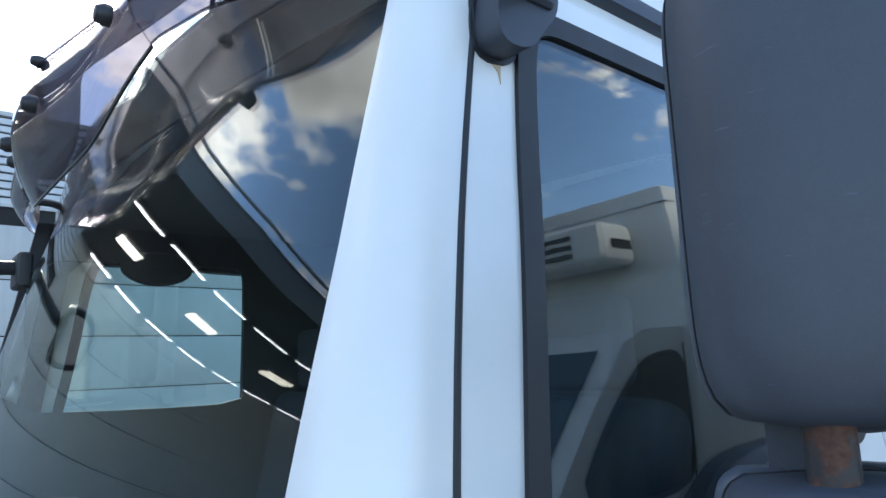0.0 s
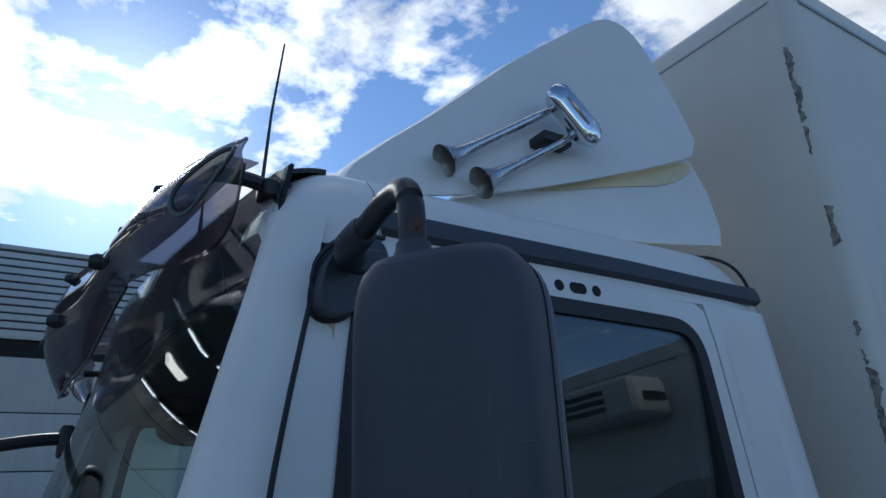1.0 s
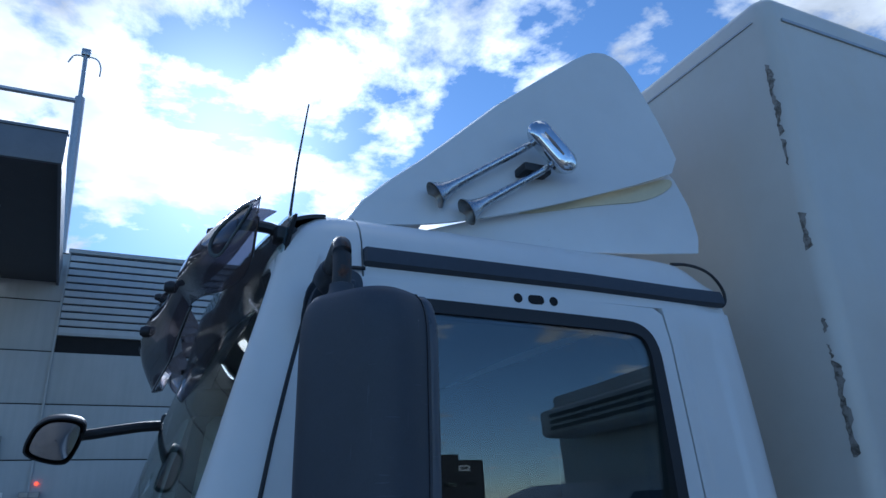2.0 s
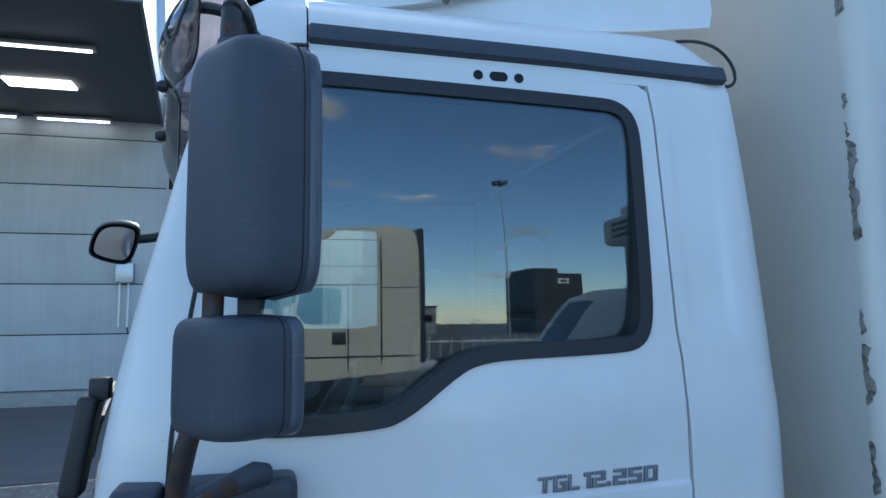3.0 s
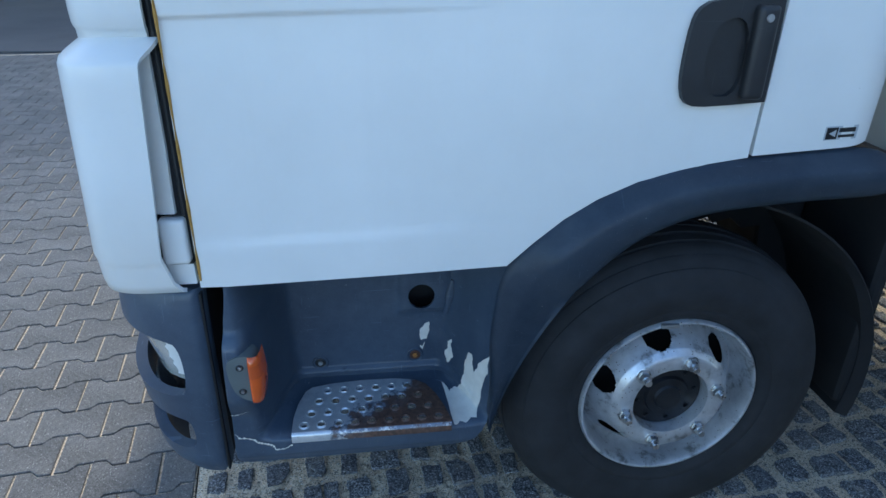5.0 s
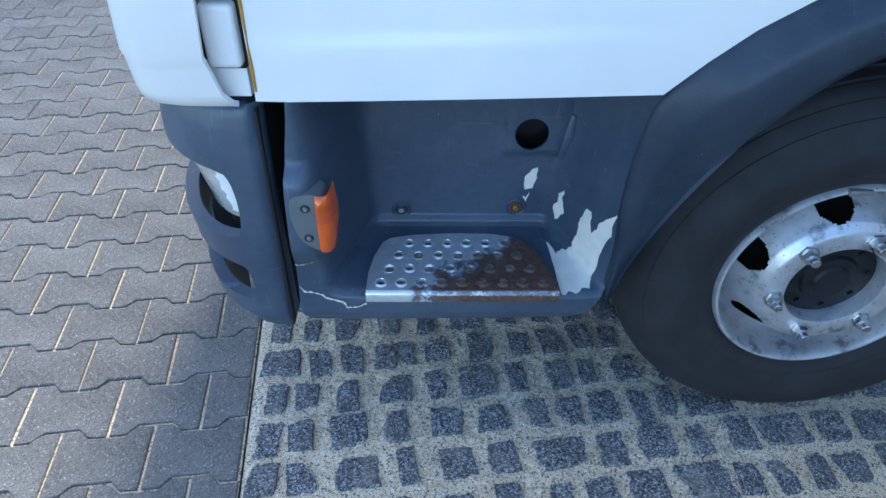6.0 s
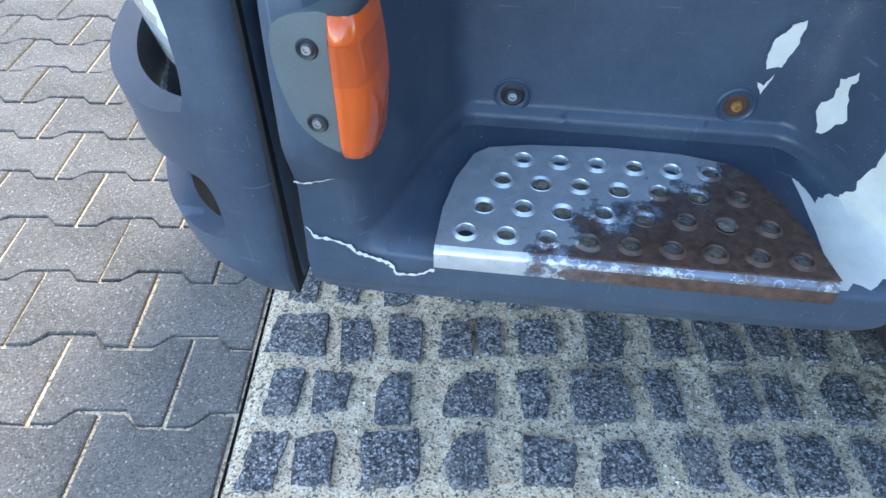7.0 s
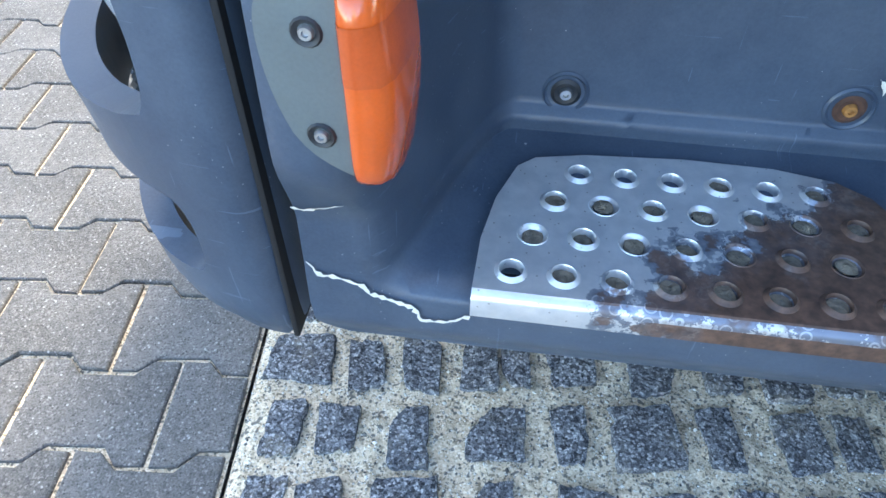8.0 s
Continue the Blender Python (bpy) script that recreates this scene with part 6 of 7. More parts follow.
far_part("fascia_cap", box(-40, CX1 + 0.01, CY0 - 0.02, CY0 + 0.10, CZ + 0.42, CZ + 0.46), CANOPYF, canopy)
far_part("end_fascia", skewed(box(CX1 - 0.05, CX1, CY0 + 0.06, WALLY, CZ - 0.06, CZ + 0.42)), CANOPYF, canopy)
far_part("canopy_roof", skewed(box(-40, CX1 - 0.06, CY0 + 0.07, WALLY, CZ + 0.30, CZ + 0.40)), CANOPYF, canopy)
for y in (9.82, 13.75):
    for k in range(14):
        x1 = -2.72 - k * 1.75
        if y > 12:
            x1 -= 0.65
        light = far_part("strip_light", box(x1 - 1.45, x1, y - 0.07, y + 0.07, CZ - 0.10, CZ - 0.02, 0.01), STEEL, canopy)
        far_part("tube_lamp", box(x1 - 1.40, x1 - 0.05, y - 0.025, y + 0.025, CZ - 0.125, CZ - 0.10, 0.006), TUBELIGHT, light)
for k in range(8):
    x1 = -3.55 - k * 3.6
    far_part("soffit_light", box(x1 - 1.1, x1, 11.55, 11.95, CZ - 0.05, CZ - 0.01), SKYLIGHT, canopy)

# rail mast behind the wall, at the canopy's end
mast = thing("roof_mast", across((-2.55, 14.45, 0)), "galvanised mast with a rail and small aerials", "mast")
far_part("pole", tube([(-2.52, 14.45, 0.0), (-2.53, 14.45, 7.0), (-2.70, 14.45, 11.0)], 0.105, 10), STEEL, mast)
far_part("tip", tube([(-2.70, 14.45, 11.0), (-2.75, 14.45, 12.4)], 0.05, 8), STEEL, mast)
far_part("rail", tube([(-2.69, 14.45, 10.9), (-34, 14.45, 10.9)], 0.06, 8), STEEL, mast)
far_part("aerial_hook", tube(bend([(-2.74, 14.45, 12.2), (-2.50, 14.45, 12.22), (-2.38, 14.45, 12.0), (-2.38, 14.45, 11.7)], 2), 0.02, 6), STEEL, mast)
far_part("aerial_hook", tube(bend([(-2.74, 14.45, 12.2), (-2.98, 14.45, 12.22), (-3.08, 14.45, 11.95)], 2), 0.02, 6), STEEL, mast)
far_part("sensor", box(-2.84, -2.64, 14.37, 14.53, 12.22, 12.40, 0.02), STEEL, mast)

# fittings on the wall
mb = thing("meter_box", across((-3.02, 13.95, 2.6)), "grey meter box with two conduits on the wall", "meter box")
far_part("case", box(-3.20, -2.86, 13.80, 14.0, 2.42, 2.86, 0.02), STEEL, mb)
for x in (-3.12, -3.03, -2.94):
    far_part("gland", tube([(x, 13.9, 2.86), (x, 13.9, 3.0)], 0.02, 6), BLACKP, mb)
for x in (-3.14, -2.97):
    far_part("conduit", tube([(x, 13.95, 2.42), (x, 13.95, 1.45)], 0.022, 8), PAPER, mb)
far_part("hose", tube(bend([(-2.97, 13.95, 1.5), (-2.95, 13.93, 1.30), (-2.80, 13.92, 1.26), (-2.66, 13.92, 1.34)], 2), 0.014, 6), BLACKP, mb)
fw = thing("wall_valve", across((-2.62, 13.95, 1.3)), "small valve set on a rail on the wall", "valve")
far_part("valve_body", tube([(-2.66, 13.93, 1.30), (-2.66, 13.93, 1.52)], 0.03, 8), BLACKP, fw)
far_part("valve_body", tube([(-2.56, 13.93, 1.33), (-2.56, 13.93, 1.60)], 0.035, 8), STEEL, fw)
far_part("rail", box(-2.95, -2.50, 13.94, 14.0, 1.27, 1.29), STEEL, fw)
wl = thing("wall_label", across((-2.76, 13.98, 1.7)), "small pale label on the wall", "label")
far_part("label_sheet", box(-2.84, -2.68, 13.985, 13.998, 1.62, 1.80), PAPER, wl)
far_part("label_bar", box(-2.82, -2.72, 13.980, 13.985, 1.70, 1.76), GREYLABEL, wl)
fc = thing("extinguisher_cover", across((-2.45, 13.9, 0.8)), "red extinguisher cover hung on the wall", "extinguisher")
bm = box(-2.60, -2.30, 13.74, 13.98, 0.55, 1.20, 0.09, 4)
for v in bm.verts:
    v.co.x += 0.10 * (v.co.z - 0.87)
far_part("cover", bm, REDP, fc, "", 60)
far_part("cover_label", box(-2.49, -2.39, 13.725, 13.738, 0.84, 0.98), PAPER, fc)
fl_ = thing("alarm_lamp", across((-2.16, 13.95, 1.95)), "tiny red alarm lamp on the wall", "lamp")
far_part("lens", lathe([(0.0, -0.05), (0.03, -0.045), (0.04, 0.0)], (-2.16, 13.97, 1.95), 10), make_glow("red_lamp", (1.0, 0.12, 0.05), 1.2), fl_)
# short brick pier
pier = thing("brick_pier", across((-2.25, 13.9, 0.0)), "short pier of pale bricks by the wall", "pier")
far_part("mortar", box(-2.40, -2.08, 13.86, 13.99, 0.12, 1.80), CONC, pier)
for r in range(16):
    z = 0.14 + r * 0.104
    xs = ((-2.40, -2.25), (-2.235, -2.08)) if r % 2 else ((-2.40, -2.33), (-2.315, -2.165), (-2.15, -2.08))
    for xa, xb in xs:
        far_part("brick", box(xa, xb, 13.845, 13.875, z, z + 0.086, 0.006, 1), BRICK, pier)

# ---- behind the camera: what the windows mirror ----
tr = thing("cream_tractor", (1.7, -12.6, 0), "cream tractor unit with high sleeper cab", "truck")
Y = -11.8
CAB = [(0.10, 0.55), (-0.10, 0.85), (-0.15, 1.60), (0.05, 2.10), (0.42, 3.05), (0.56, 3.62), (0.80, 4.06), (1.35, 4.28), (2.60, 4.42), (2.95, 4.38), (3.12, 4.20), (3.18, 3.80), (3.18, 0.75), (1.30, 0.60)]
bm = sheet(CAB, [], lambda x, z: 0.0, -2.4)
turned(bm, Matrix.Translation((0, Y, 0)))
cabp = part("cab", bm, CREAM, tr, "", 30)
part("side_window", turned(sheet(chaikin([(0.72, 1.70), (0.80, 2.52), (0.92, 2.60), (1.55, 2.60), (1.60, 2.50), (1.60, 1.72), (1.50, 1.66)], 1), [], lambda x, z: 0.0, 0.01), Matrix.Translation((0, Y + 0.006, 0))), PANE, tr)
part("door_line", box(0.60, 0.63, Y, Y + 0.006, 0.75, 2.65), DARK, tr)
part("door_line", box(1.72, 1.75, Y, Y + 0.006, 0.75, 2.65), DARK, tr)
part("door_line", box(0.60, 1.74, Y, Y + 0.006, 2.65, 2.685), DARK, tr)
part("panel_line", box(2.38, 2.41, Y, Y + 0.006, 0.9, 4.1), DARK, tr)
part("panel_line", box(2.40, 3.12, Y, Y + 0.006, 2.60, 2.635), DARK, tr)
part("panel_line", box(0.45, 2.38, Y, Y + 0.006, 3.20, 3.23), DARK, tr)
part("skirt_line", box(0.0, 3.1, Y, Y + 0.006, 1.02, 1.05), DARK, tr)
part("handle", box(1.42, 1.68, Y, Y + 0.03, 1.28, 1.52, 0.01), BLACKP, tr)
part("rear_edge", box(3.18, 3.30, Y - 2.3, Y - 0.02, 0.9, 4.36), BLACKP, tr)
part("windscreen", turned(box(-0.02, 0.02, -1.1, 1.1, -0.42, 0.42), Matrix.Translation((0.20, Y - 1.2, 2.32)) @ Matrix.Rotation(radians(24), 4, "Y")), PANE, tr)
part("mirror_pod", box(0.30, 0.48, Y + 0.06, Y + 0.30, 1.72, 2.40, 0.05), BLACKP, tr)
part("fuel_tank", box(2.0, 3.6, Y - 0.7, Y - 0.05, 0.42, 0.95, 0.12), STEEL, tr)
part("chassis", box(0.4, 6.0, Y - 1.6, Y - 0.8, 0.65, 0.9), DARK, tr)
for x in (0.95, 4.6):
    part("tyre", lathe([(0.30, 0), (0.48, 0.0), (0.52, 0.04), (0.52, 0.30), (0.30, 0.30)], (x, Y - 0.34, 0.52), 28, closed=True), TYRE, tr)
van = thing("refrigerated_van", (4.5, -2.3, 0), "white box van with a cooling unit over its cab", "van")
VY = -1.42                                      # its side that faces the truck
VCAB = [(0.66, 0.42), (0.58, 0.72), (0.72, 0.90), (1.72, 1.02), (2.42, 1.90), (2.62, 1.98), (3.00, 2.00), (3.00, 0.42)]
VWIN = chaikin([(2.00, 1.14), (2.20, 1.42), (2.45, 1.69), (2.60, 1.80), (2.84, 1.84), (2.92, 1.78), (2.94, 1.40), (2.93, 1.12)], 2)
part("cab", turned(sheet(VCAB, [], lambda x, z: 0.0, -1.95), Matrix.Translation((0, VY, 0))), VANWHITE, van, "", 30)
part("side_window", turned(sheet(VWIN, [], lambda x, z: 0.0, 0.01), Matrix.Translation((0, VY + 0.006, 0))), VANGLASS, van)
part("window_surround", turned(sheet(inset(VWIN, -0.03), [VWIN], lambda x, z: 0.0, 0.008), Matrix.Translation((0, VY + 0.004, 0))), BLACKP, van)
wsv = [[(x + 0.03 * math.sin(math.pi * k), VY - 0.12 - 1.71 * k, z + 0.012) for k in steps(0, 1, 6)] for x, z in ((1.74, 1.04), (1.96, 1.32), (2.18, 1.60), (2.38, 1.85))]
part("windscreen", thicken(grid_mesh(wsv), 0.006), VANGLASS, van)
part("dash_papers", turned(box(-0.15, 0.15, -0.10, 0.10, -0.003, 0.003), Matrix.Translation((1.86, VY - 0.62, 1.205)) @ Matrix.Rotation(radians(-51), 4, "Y")), PAPER, van, "white papers behind the windscreen")
part("door_line", box(2.955, 2.967, VY, VY + 0.004, 0.5, 1.90), DARK, van)
part("door_line", box(1.80, 1.812, VY, VY + 0.004, 0.5, 1.06), DARK, van)
part("box", box(2.98, 6.6, VY - 2.05, VY + 0.05, 0.75, 2.92, 0.04), VANWHITE, van)
part("roof_trim", box(2.97, 6.6, VY - 2.06, VY + 0.055, 2.80, 2.808), STEEL, van)
cool = part("cooling_unit", box(2.66, 2.98, VY - 1.80, VY - 0.20, 2.42, 2.70, 0.07, 3), VANWHITE, van)
for k in range(3):
    part("louvre", box(2.650, 2.668, VY - 1.62, VY - 0.42, 2.48 + k * 0.06, 2.512 + k * 0.06), BLACKP, cool)
part("side_vent", box(2.74, 2.92, VY - 0.205, VY - 0.19, 2.52, 2.58), BLACKP, cool)
for x in (1.25, 5.4):
    part("tyre", lathe([(0.20, 0), (0.33, 0.0), (0.35, 0.03), (0.35, 0.22), (0.20, 0.22)], (x, VY - 0.24, 0.35), 24, closed=True), TYRE, van)
lm_ = thing("light_mast", (15.7, -40, 0), "tall yard light mast with a ring of floodlights", "lamp")
part("pole", tube([(15.7, -40, 0), (15.6, -40, 15.0)], [0.07, 0.035], 8), STEEL, lm_)
for k in range(6):
    a = k * math.tau / 6
    part("floodlight", box(15.6 + 0.42 * math.cos(a) - 0.14, 15.6 + 0.42 * math.cos(a) + 0.14, -40 + 0.55 * math.sin(a) - 0.12, -40 + 0.55 * math.sin(a) + 0.12, 14.95, 15.25, 0.03), BLACKP, lm_)
office = thing("office_block", (37, -85, 0), "dark flat-roofed office block", "building")
part("wall", box(34.8, 41.8, -92, -81, 0, 10.4), BRICKM, office)
part("upper_storey", box(34.8, 38.8, -90, -82, 10.4, 11.5), BRICKM, office)
part("window", box(36.0, 37.8, -81.0, -80.95, 5.6, 6.4), PANE, office)
part("sign", box(38.2, 39.8, -81.0, -80.9, 8.4, 9.4), PAPER, office, "small white sign")
part("sign_mark", box(38.5, 39.5, -80.9, -80.86, 8.7, 9.1), BLACKLABEL, office)
part("window", box(39.0, 40.6, -81.0, -80.95, 5.6, 6.4), PANE, office)
low = thing("low_hall", (18, -90, 0), "low pale hall on the far side of the yard", "building")
part("wall", box(-40, 24, -105, -92, 0, 4.2), CONC, low)
part("roof", box(-40.3, 24.3, -105.3, -91.7, 4.2, 4.5), BRICKM, low)
for k in range(26):
    part("window", box(-38 + k * 2.4, -36.6 + k * 2.4, -92.0, -91.94, 1.6, 2.8), PANE, low)
fence = thing("yard_fence", (10, -20, 0), "white tubular fence across the yard", "fence")
for z in (0.25, 1.05):
    part("rail", tube([(4.5, -20, z), (22, -20, z)], 0.03, 6), PAPER, fence)
for k in range(46):
    x = 4.6 + k * 0.38
    part("bar", tube([(x, -20, 0.0), (x, -20, 1.2)], 0.018, 6), PAPER, fence)

# ---- paving, piece by piece ----
TURN = radians(6.25)
ex, ey = Vector((math.cos(TURN), math.sin(TURN), 0)), Vector((-math.sin(TURN), math.cos(TURN), 0))
ORG = Vector((-0.163, 0.1156, 0.0))              # a point on the line between the two pavings
PL, PW, AMP, V0 = 0.194, 0.1356, 0.0115, 0.0678


def paved(u, v, z=0.0):
    return ORG + ex * u + ey * v + Vector((0, 0, z))


bm = grid_mesh([[paved(u, v, -0.0066) for u in (-14.0, 0.0)] for v in (-9.0, 7.2)])
merge(bm, grid_mesh([[paved(u, v, -0.0032) for u in (0.008, 4.1)] for v in (-2.40, 3.65)]))
bed = tagged(part("pavement", bm, SAND, None, "", 0), "sand bed of the paved yard", "pavement", kind="structure")


def dogbone(seed, half=False):
    """One interlocking paver: wide at both ends, waisted in the middle."""
    rng = random.Random(seed)
    L, H, a, g = PL / 2 - 0.0034, PW / 2 - 0.0034, AMP, 0.0
    top = [(-L, H + a), (-0.058, H + a), (-0.036, H - a), (0.036, H - a), (0.058, H + a), (L, H + a)]
    pts = top + [(-x, -y) for x, y in top]
    if half:
        left = [(-L, H + a), (-0.058, H + a), (-0.036, H - a), (-0.001, H - a)]
        pts = left + [(x, -y) for x, y in reversed(left)]
    pts = [(x + rng.uniform(-0.0012, 0.0012), y + rng.uniform(-0.0012, 0.0012)) for x, y in pts]
    bm = bmesh.new()
    ins = inset([Vector(p) for p in pts], 0.0022)
    rows = [[bm.verts.new((x, y, -0.04)) for x, y in pts], [bm.verts.new((x, y, -0.0022)) for x, y in pts], [bm.verts.new((x, y, 0.0)) for x, y in ins]]
    n = len(pts)
    for r, s in zip(rows, rows[1:]):
        for i in range(n):
            bm.faces.new((r[i], r[(i + 1) % n], s[(i + 1) % n], s[i]))
    bm.faces.new(rows[-1])
    return bm


def mesh_of(bm, name, mat):
    bmesh.ops.recalc_face_normals(bm, faces=bm.faces[:])
    me = bpy.data.meshes.new(name)
    bm.to_mesh(me)
    bm.free()
    me.materials.append(mat)
    return me


kinds = [mesh_of(dogbone(s), "paver", PAVER) for s in range(5)]
rng = random.Random(5)
far_v, far_f = [], []
base_me = kinds[0]
spots = []
for j in range(-60, 52):
    v = V0 + (j + 0.5) * PW
    for i in range(1, 70):
        u = -i * PL + (0.0 if j % 2 else PL / 2) - 0.002
        c = paved(u, v)
        if u > -PL * 0.45 or c.y > 7.1 or c.x < -12.5 or c.y < -7.5:
            continue
        spots.append(((c - Vector((-0.35, 0.45, 0))).length, u, v, j))
spots.sort()
for k, (dist, u, v, j) in enumerate(spots):
    turn = TURN + rng.uniform(-0.006, 0.006) + (math.pi if rng.random() < 0.5 else 0)
    m = Matrix.Translation(paved(u, v, rng.uniform(-0.0015, 0.0015))) @ Matrix.Rotation(turn, 4, "Z") @ Matrix.Rotation(rng.uniform(-0.006, 0.006), 4, "X")
    if k < 300:
        ob = new("paver", rng.choice(kinds))
        ob.parent = bed
        ob.matrix_basis = m
    else:
        b0 = len(far_v)
        far_v += [m @ q.co for q in base_me.vertices]
        far_f += [[b0 + q for q in p.vertices] for p in base_me.polygons]
# half pavers that close every second row at the seam
half_me = []
for s in range(3):
    half_me.append(mesh_of(dogbone(s + 9, True), "half_paver", PAVER))
for j in range(-58, 50):
    if j % 2 == 0:
        continue
    u = -0.002
    ob = new("half_paver", half_me[j % 3])
    ob.parent = bed
    ob.matrix_basis = Matrix.Translation(paved(u, V0 + (j + 0.5) * PW)) @ Matrix.Rotation(TURN, 4, "Z")
me = bpy.data.meshes.new("far_pavers")
me.from_pydata(far_v, [], far_f)
me.materials.append(PAVERFAR)
far = new("far_pavers", me)
far.parent = bed
tagged(far, "grey interlocking concrete pavers", kind="stuff")

# uneven sand between the stones


def sand_z(u, v):
    """Height of the loose sand, level with the stones in places."""
    p = Vector((u, v, 0.0))
    n = noise.noise(p * 16) * 0.55 + noise.noise(p * 55) * 0.45 + noise.noise(p * 150) * 0.25
    return -0.0027 + 0.0062 * smooth01(-0.55, 0.75, n) * smooth01(0.0, 0.03, u) - 0.012 * (1 - smooth01(0.001, 0.009, u))


NU, NV = 260, 270
sv = [paved(0.002 + i * 0.0044, -0.52 + j * 0.0044, sand_z(0.002 + i * 0.0044, -0.52 + j * 0.0044)) for j in range(NV) for i in range(NU)]
sf = [(j * NU + i, j * NU + i + 1, (j + 1) * NU + i + 1, (j + 1) * NU + i) for j in range(NV - 1) for i in range(NU - 1)]
me = bpy.data.meshes.new("loose_sand")
me.from_pydata(sv, [], sf)
me.materials.append(SAND)
for p in me.polygons:
    p.use_smooth = True
ls = new("loose_sand", me)
ls.parent = bed
tagged(ls, "uneven pale sand between the stones", kind="stuff")

# broken concrete grid stones in sand beside the pavers


def stone(seed):
    """A rough block, one metre square in plan before it is scaled: crumbled rim, chipped corners, uneven top."""
    rng = random.Random(seed)
    n = 28
    # an uneven four- or five-sided block with crumbled sides
    corners = [(-0.5, -0.5), (0.5, -0.5), (0.5, 0.5), (-0.5, 0.5)]
    cut = rng.randrange(6)
    if cut < 4:
        (x0, y0), (x1, y1), (x2, y2) = corners[cut - 1], corners[cut], corners[(cut + 1) % 4]
        a, b = rng.uniform(0.12, 0.45), rng.uniform(0.12, 0.45)
        corners[cut:cut + 1] = [(x1 + (x0 - x1) * a, y1 + (y0 - y1) * a), (x1 + (x2 - x1) * b, y1 + (y2 - y1) * b)]
    corners = [Vector((x + rng.uniform(-0.10, 0.06) * (1 if x > 0 else -1), y + rng.uniform(-0.11, 0.05) * (1 if y > 0 else -1))) for x, y in corners]
    sides = list(zip(corners, corners[1:] + corners[:1]))
    total = sum((b - a).length for a, b in sides)
    pts = []
    for i in range(n):
        d = (i + rng.uniform(-0.3, 0.3)) % n / n * total
        for a, b in sides:
            if d <= (b - a).length:
                break
            d -= (b - a).length
        p = a.lerp(b, min(1.0, d / (b - a).length)) * (1 - max(0.0, rng.gauss(0.0, 0.07)))
        pts.append((p[0], p[1]))
    bm = bmesh.new()
    rows = []
    for f, z, w in ((1.03, -0.02, 0.0), (1.0, 0.001, 0.0006), (0.955, 0.0082, 0.0014)):
        rows.append([bm.verts.new((x * f + rng.uniform(-0.012, 0.012), y * f + rng.uniform(-0.012, 0.012), z + rng.uniform(-w, w))) for x, y in pts])
    for r, s in zip(rows, rows[1:]):
        for i in range(n):
            bm.faces.new((r[i], r[(i + 1) % n], s[(i + 1) % n], s[i]))
    core = [bm.verts.new((x * 0.55, y * 0.55, 0.0088 + rng.uniform(-0.0016, 0.0016))) for x, y in pts[::2]]
    for i in range(n // 2):
        a, b, c = rows[-1][2 * i], rows[-1][2 * i + 1], rows[-1][(2 * i + 2) % n]
        bm.faces.new((a, b, core[i]))
        bm.faces.new((b, c, core[(i + 1) % (n // 2)], core[i]))
    bm.faces.new(core)
    return bm


STONES = [mesh_of(stone(s), "stone", STONE) for s in range(28)]
# stretches of stone along four courses beside the seam; the courses further off repeat their mix
COURSES = {
    0: ((0.012, 0.105), (0.132, 0.179), (0.201, 0.258), (0.284, 0.336), (0.338, 0.380), (0.405, 0.468), (0.505, 0.570), (0.614, 0.669), (0.681, 0.749)),
    -1: ((0.033, 0.086), (0.104, 0.158), (0.192, 0.247), (0.291, 0.364), (0.399, 0.447), (0.476, 0.563), (0.586, 0.635), (0.683, 0.740), (0.756, 0.802)),
    -2: ((0.026, 0.076), (0.089, 0.146), (0.183, 0.257), (0.296, 0.355), (0.402, 0.468), (0.499, 0.578), (0.612, 0.660), (0.679, 0.742), (0.755, 0.821)),
    -3: ((0.013, 0.077), (0.096, 0.153), (0.192, 0.281), (0.317, 0.361), (0.404, 0.480), (0.510, 0.569), (0.600, 0.718), (0.743, 0.803), (0.831, 0.913)),
}
PITCH = 0.1035
rng = random.Random(11)
far_v, far_f = [], []
spots = []
for j in range(-22, 34):
    row = COURSES.get(j) or [(a + rng.uniform(-0.01, 0.01), b + rng.uniform(-0.01, 0.01)) for a, b in COURSES[-(rng.randrange(4))]]
    v = 0.084 + j * PITCH
    stretch = list(row)
    while stretch[-1][1] < 3.9:
        a = stretch[-1][1] + rng.uniform(0.015, 0.040)
        stretch.append((a, a + rng.choice((0.045, 0.055, 0.065, 0.080, 0.100))))
    for a, b in stretch:
        vv, hh = v + rng.uniform(-0.005, 0.005), rng.uniform(0.074, 0.094)
        c = paved((a + b) / 2, vv)
        spots.append(((c - Vector((0.3, 0.1, 0))).length, (a + b) / 2, vv, b - a, hh))
spots.sort()
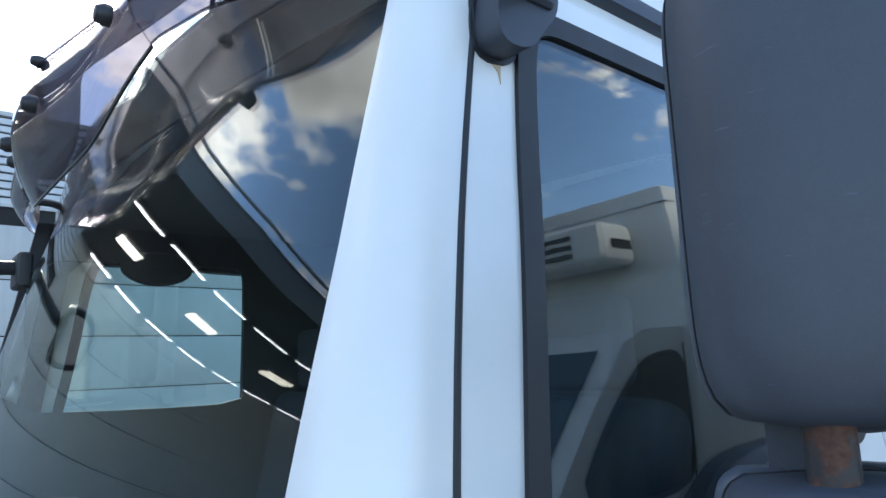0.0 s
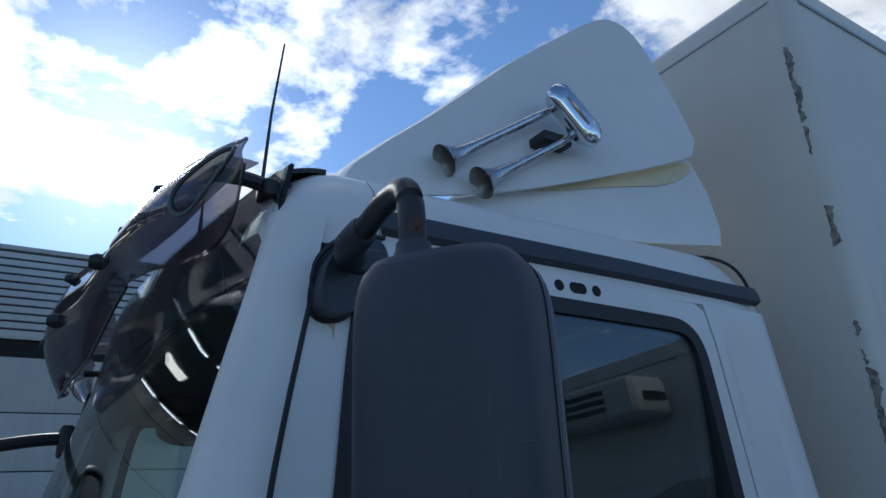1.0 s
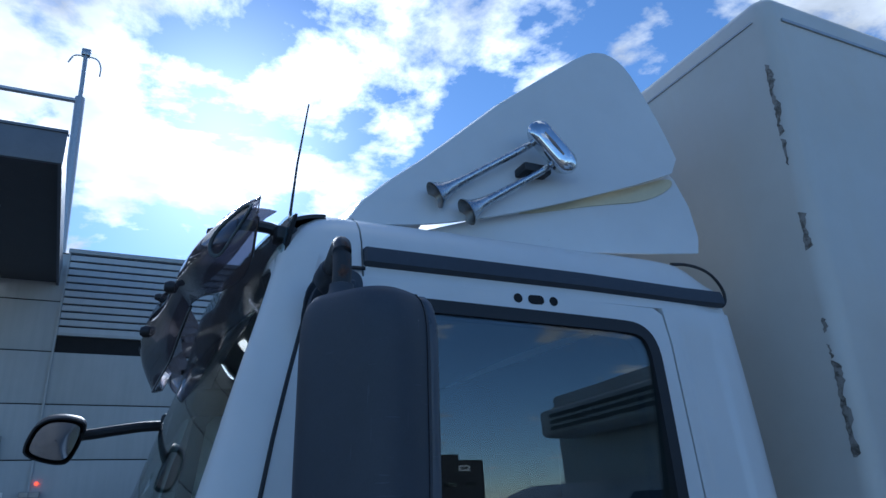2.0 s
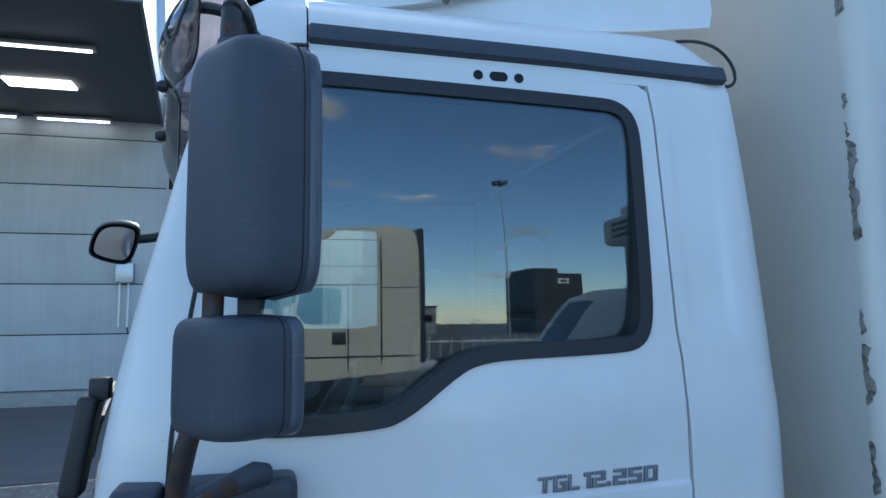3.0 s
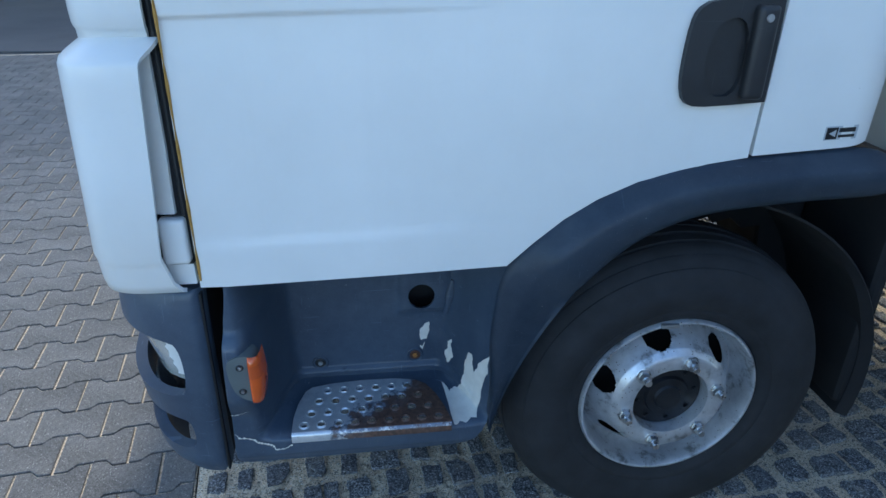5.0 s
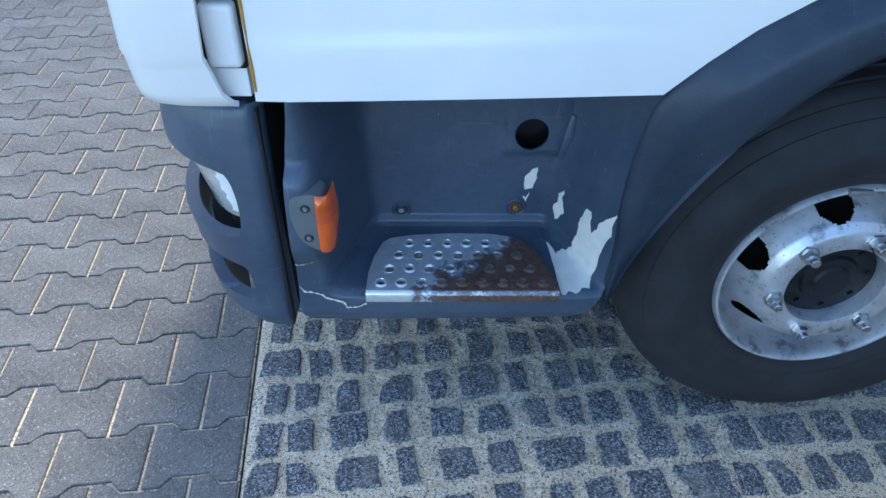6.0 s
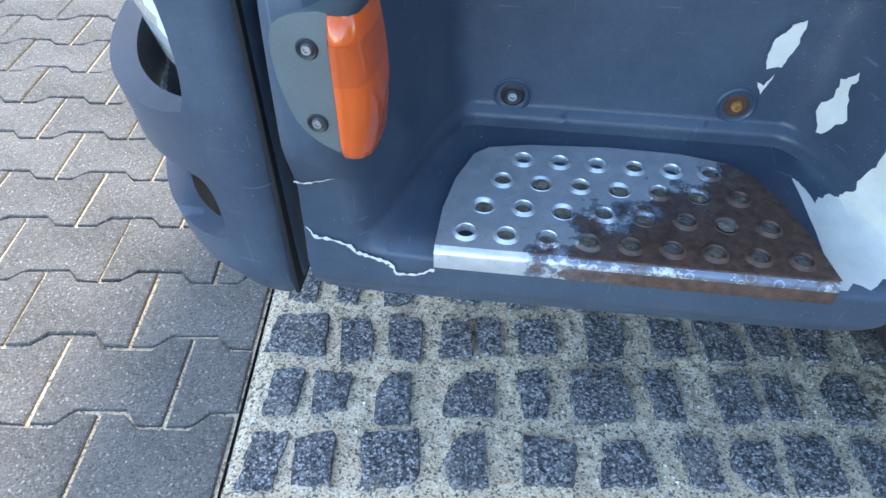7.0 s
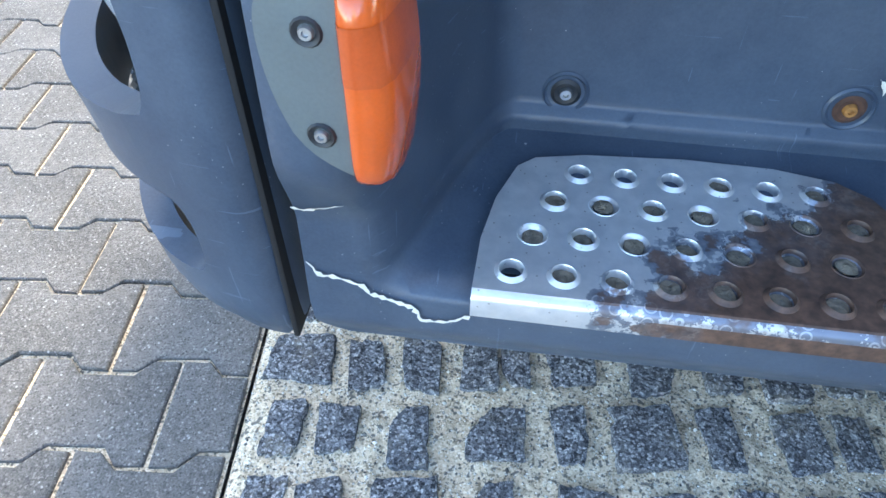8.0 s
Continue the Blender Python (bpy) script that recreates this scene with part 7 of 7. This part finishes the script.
for k, (dist, u, v, w, h) in enumerate(spots):
    me = rng.choice(STONES)
    m = Matrix.Translation(paved(u, v, -0.0012 + rng.uniform(-0.0022, 0.002))) @ Matrix.Rotation(TURN + rng.uniform(-0.10, 0.10), 4, "Z") @ Matrix.Rotation(rng.uniform(-0.05, 0.05), 4, "X") @ Matrix.Rotation(rng.uniform(-0.05, 0.05), 4, "Y") @ Matrix.Diagonal((w * 1.04 * rng.choice((-1, 1)), h * rng.choice((-1, 1)), 1, 1))
    if k < 300:
        ob = new("stone", me)
        ob.parent = bed
        ob.matrix_basis = m
    else:
        b0 = len(far_v)
        far_v += [m @ q.co for q in me.vertices]
        far_f += [[b0 + q for q in p.vertices] for p in me.polygons]
me = bpy.data.meshes.new("far_stones")
me.from_pydata(far_v, [], far_f)
me.materials.append(STONEFAR)
far = new("far_stones", me)
far.parent = bed
tagged(far, "broken dark stones set in sand", kind="stuff")
# loose grit in the sand
grit_v, grit_f = [], []
for k in range(20000):
    u, v = rng.uniform(0.0, 1.14), rng.uniform(-0.51, 0.66)
    r = rng.uniform(0.0008, 0.0021) * (1.8 if rng.random() < 0.06 else 1.0)
    c = paved(u, v, sand_z(u, v) + r * 0.3)
    b0 = len(grit_v)
    grit_v += [c + Vector(q) * r * rng.uniform(0.7, 1.3) for q in ((1, 0, 0), (0, 1, 0), (-1, 0, 0), (0, -1, 0), (0, 0, 0.9), (0, 0, -0.9))]
    grit_f += [[b0 + a for a in f] for f in ((0, 1, 4), (1, 2, 4), (2, 3, 4), (3, 0, 4), (1, 0, 5), (2, 1, 5), (3, 2, 5), (0, 3, 5))]
me = bpy.data.meshes.new("grit")
me.from_pydata(grit_v, [], grit_f)
gm = Mat("grit")
GRIT = gm.set(gm.ramp(gm.island(), ((0.1, (0.07, 0.065, 0.06)), (0.35, (0.46, 0.41, 0.33)), (0.95, (0.80, 0.75, 0.66)))), 0.9)
me.materials.append(GRIT)
gr = new("grit", me)
gr.parent = bed
tagged(gr, "loose grit on the sand", kind="stuff")
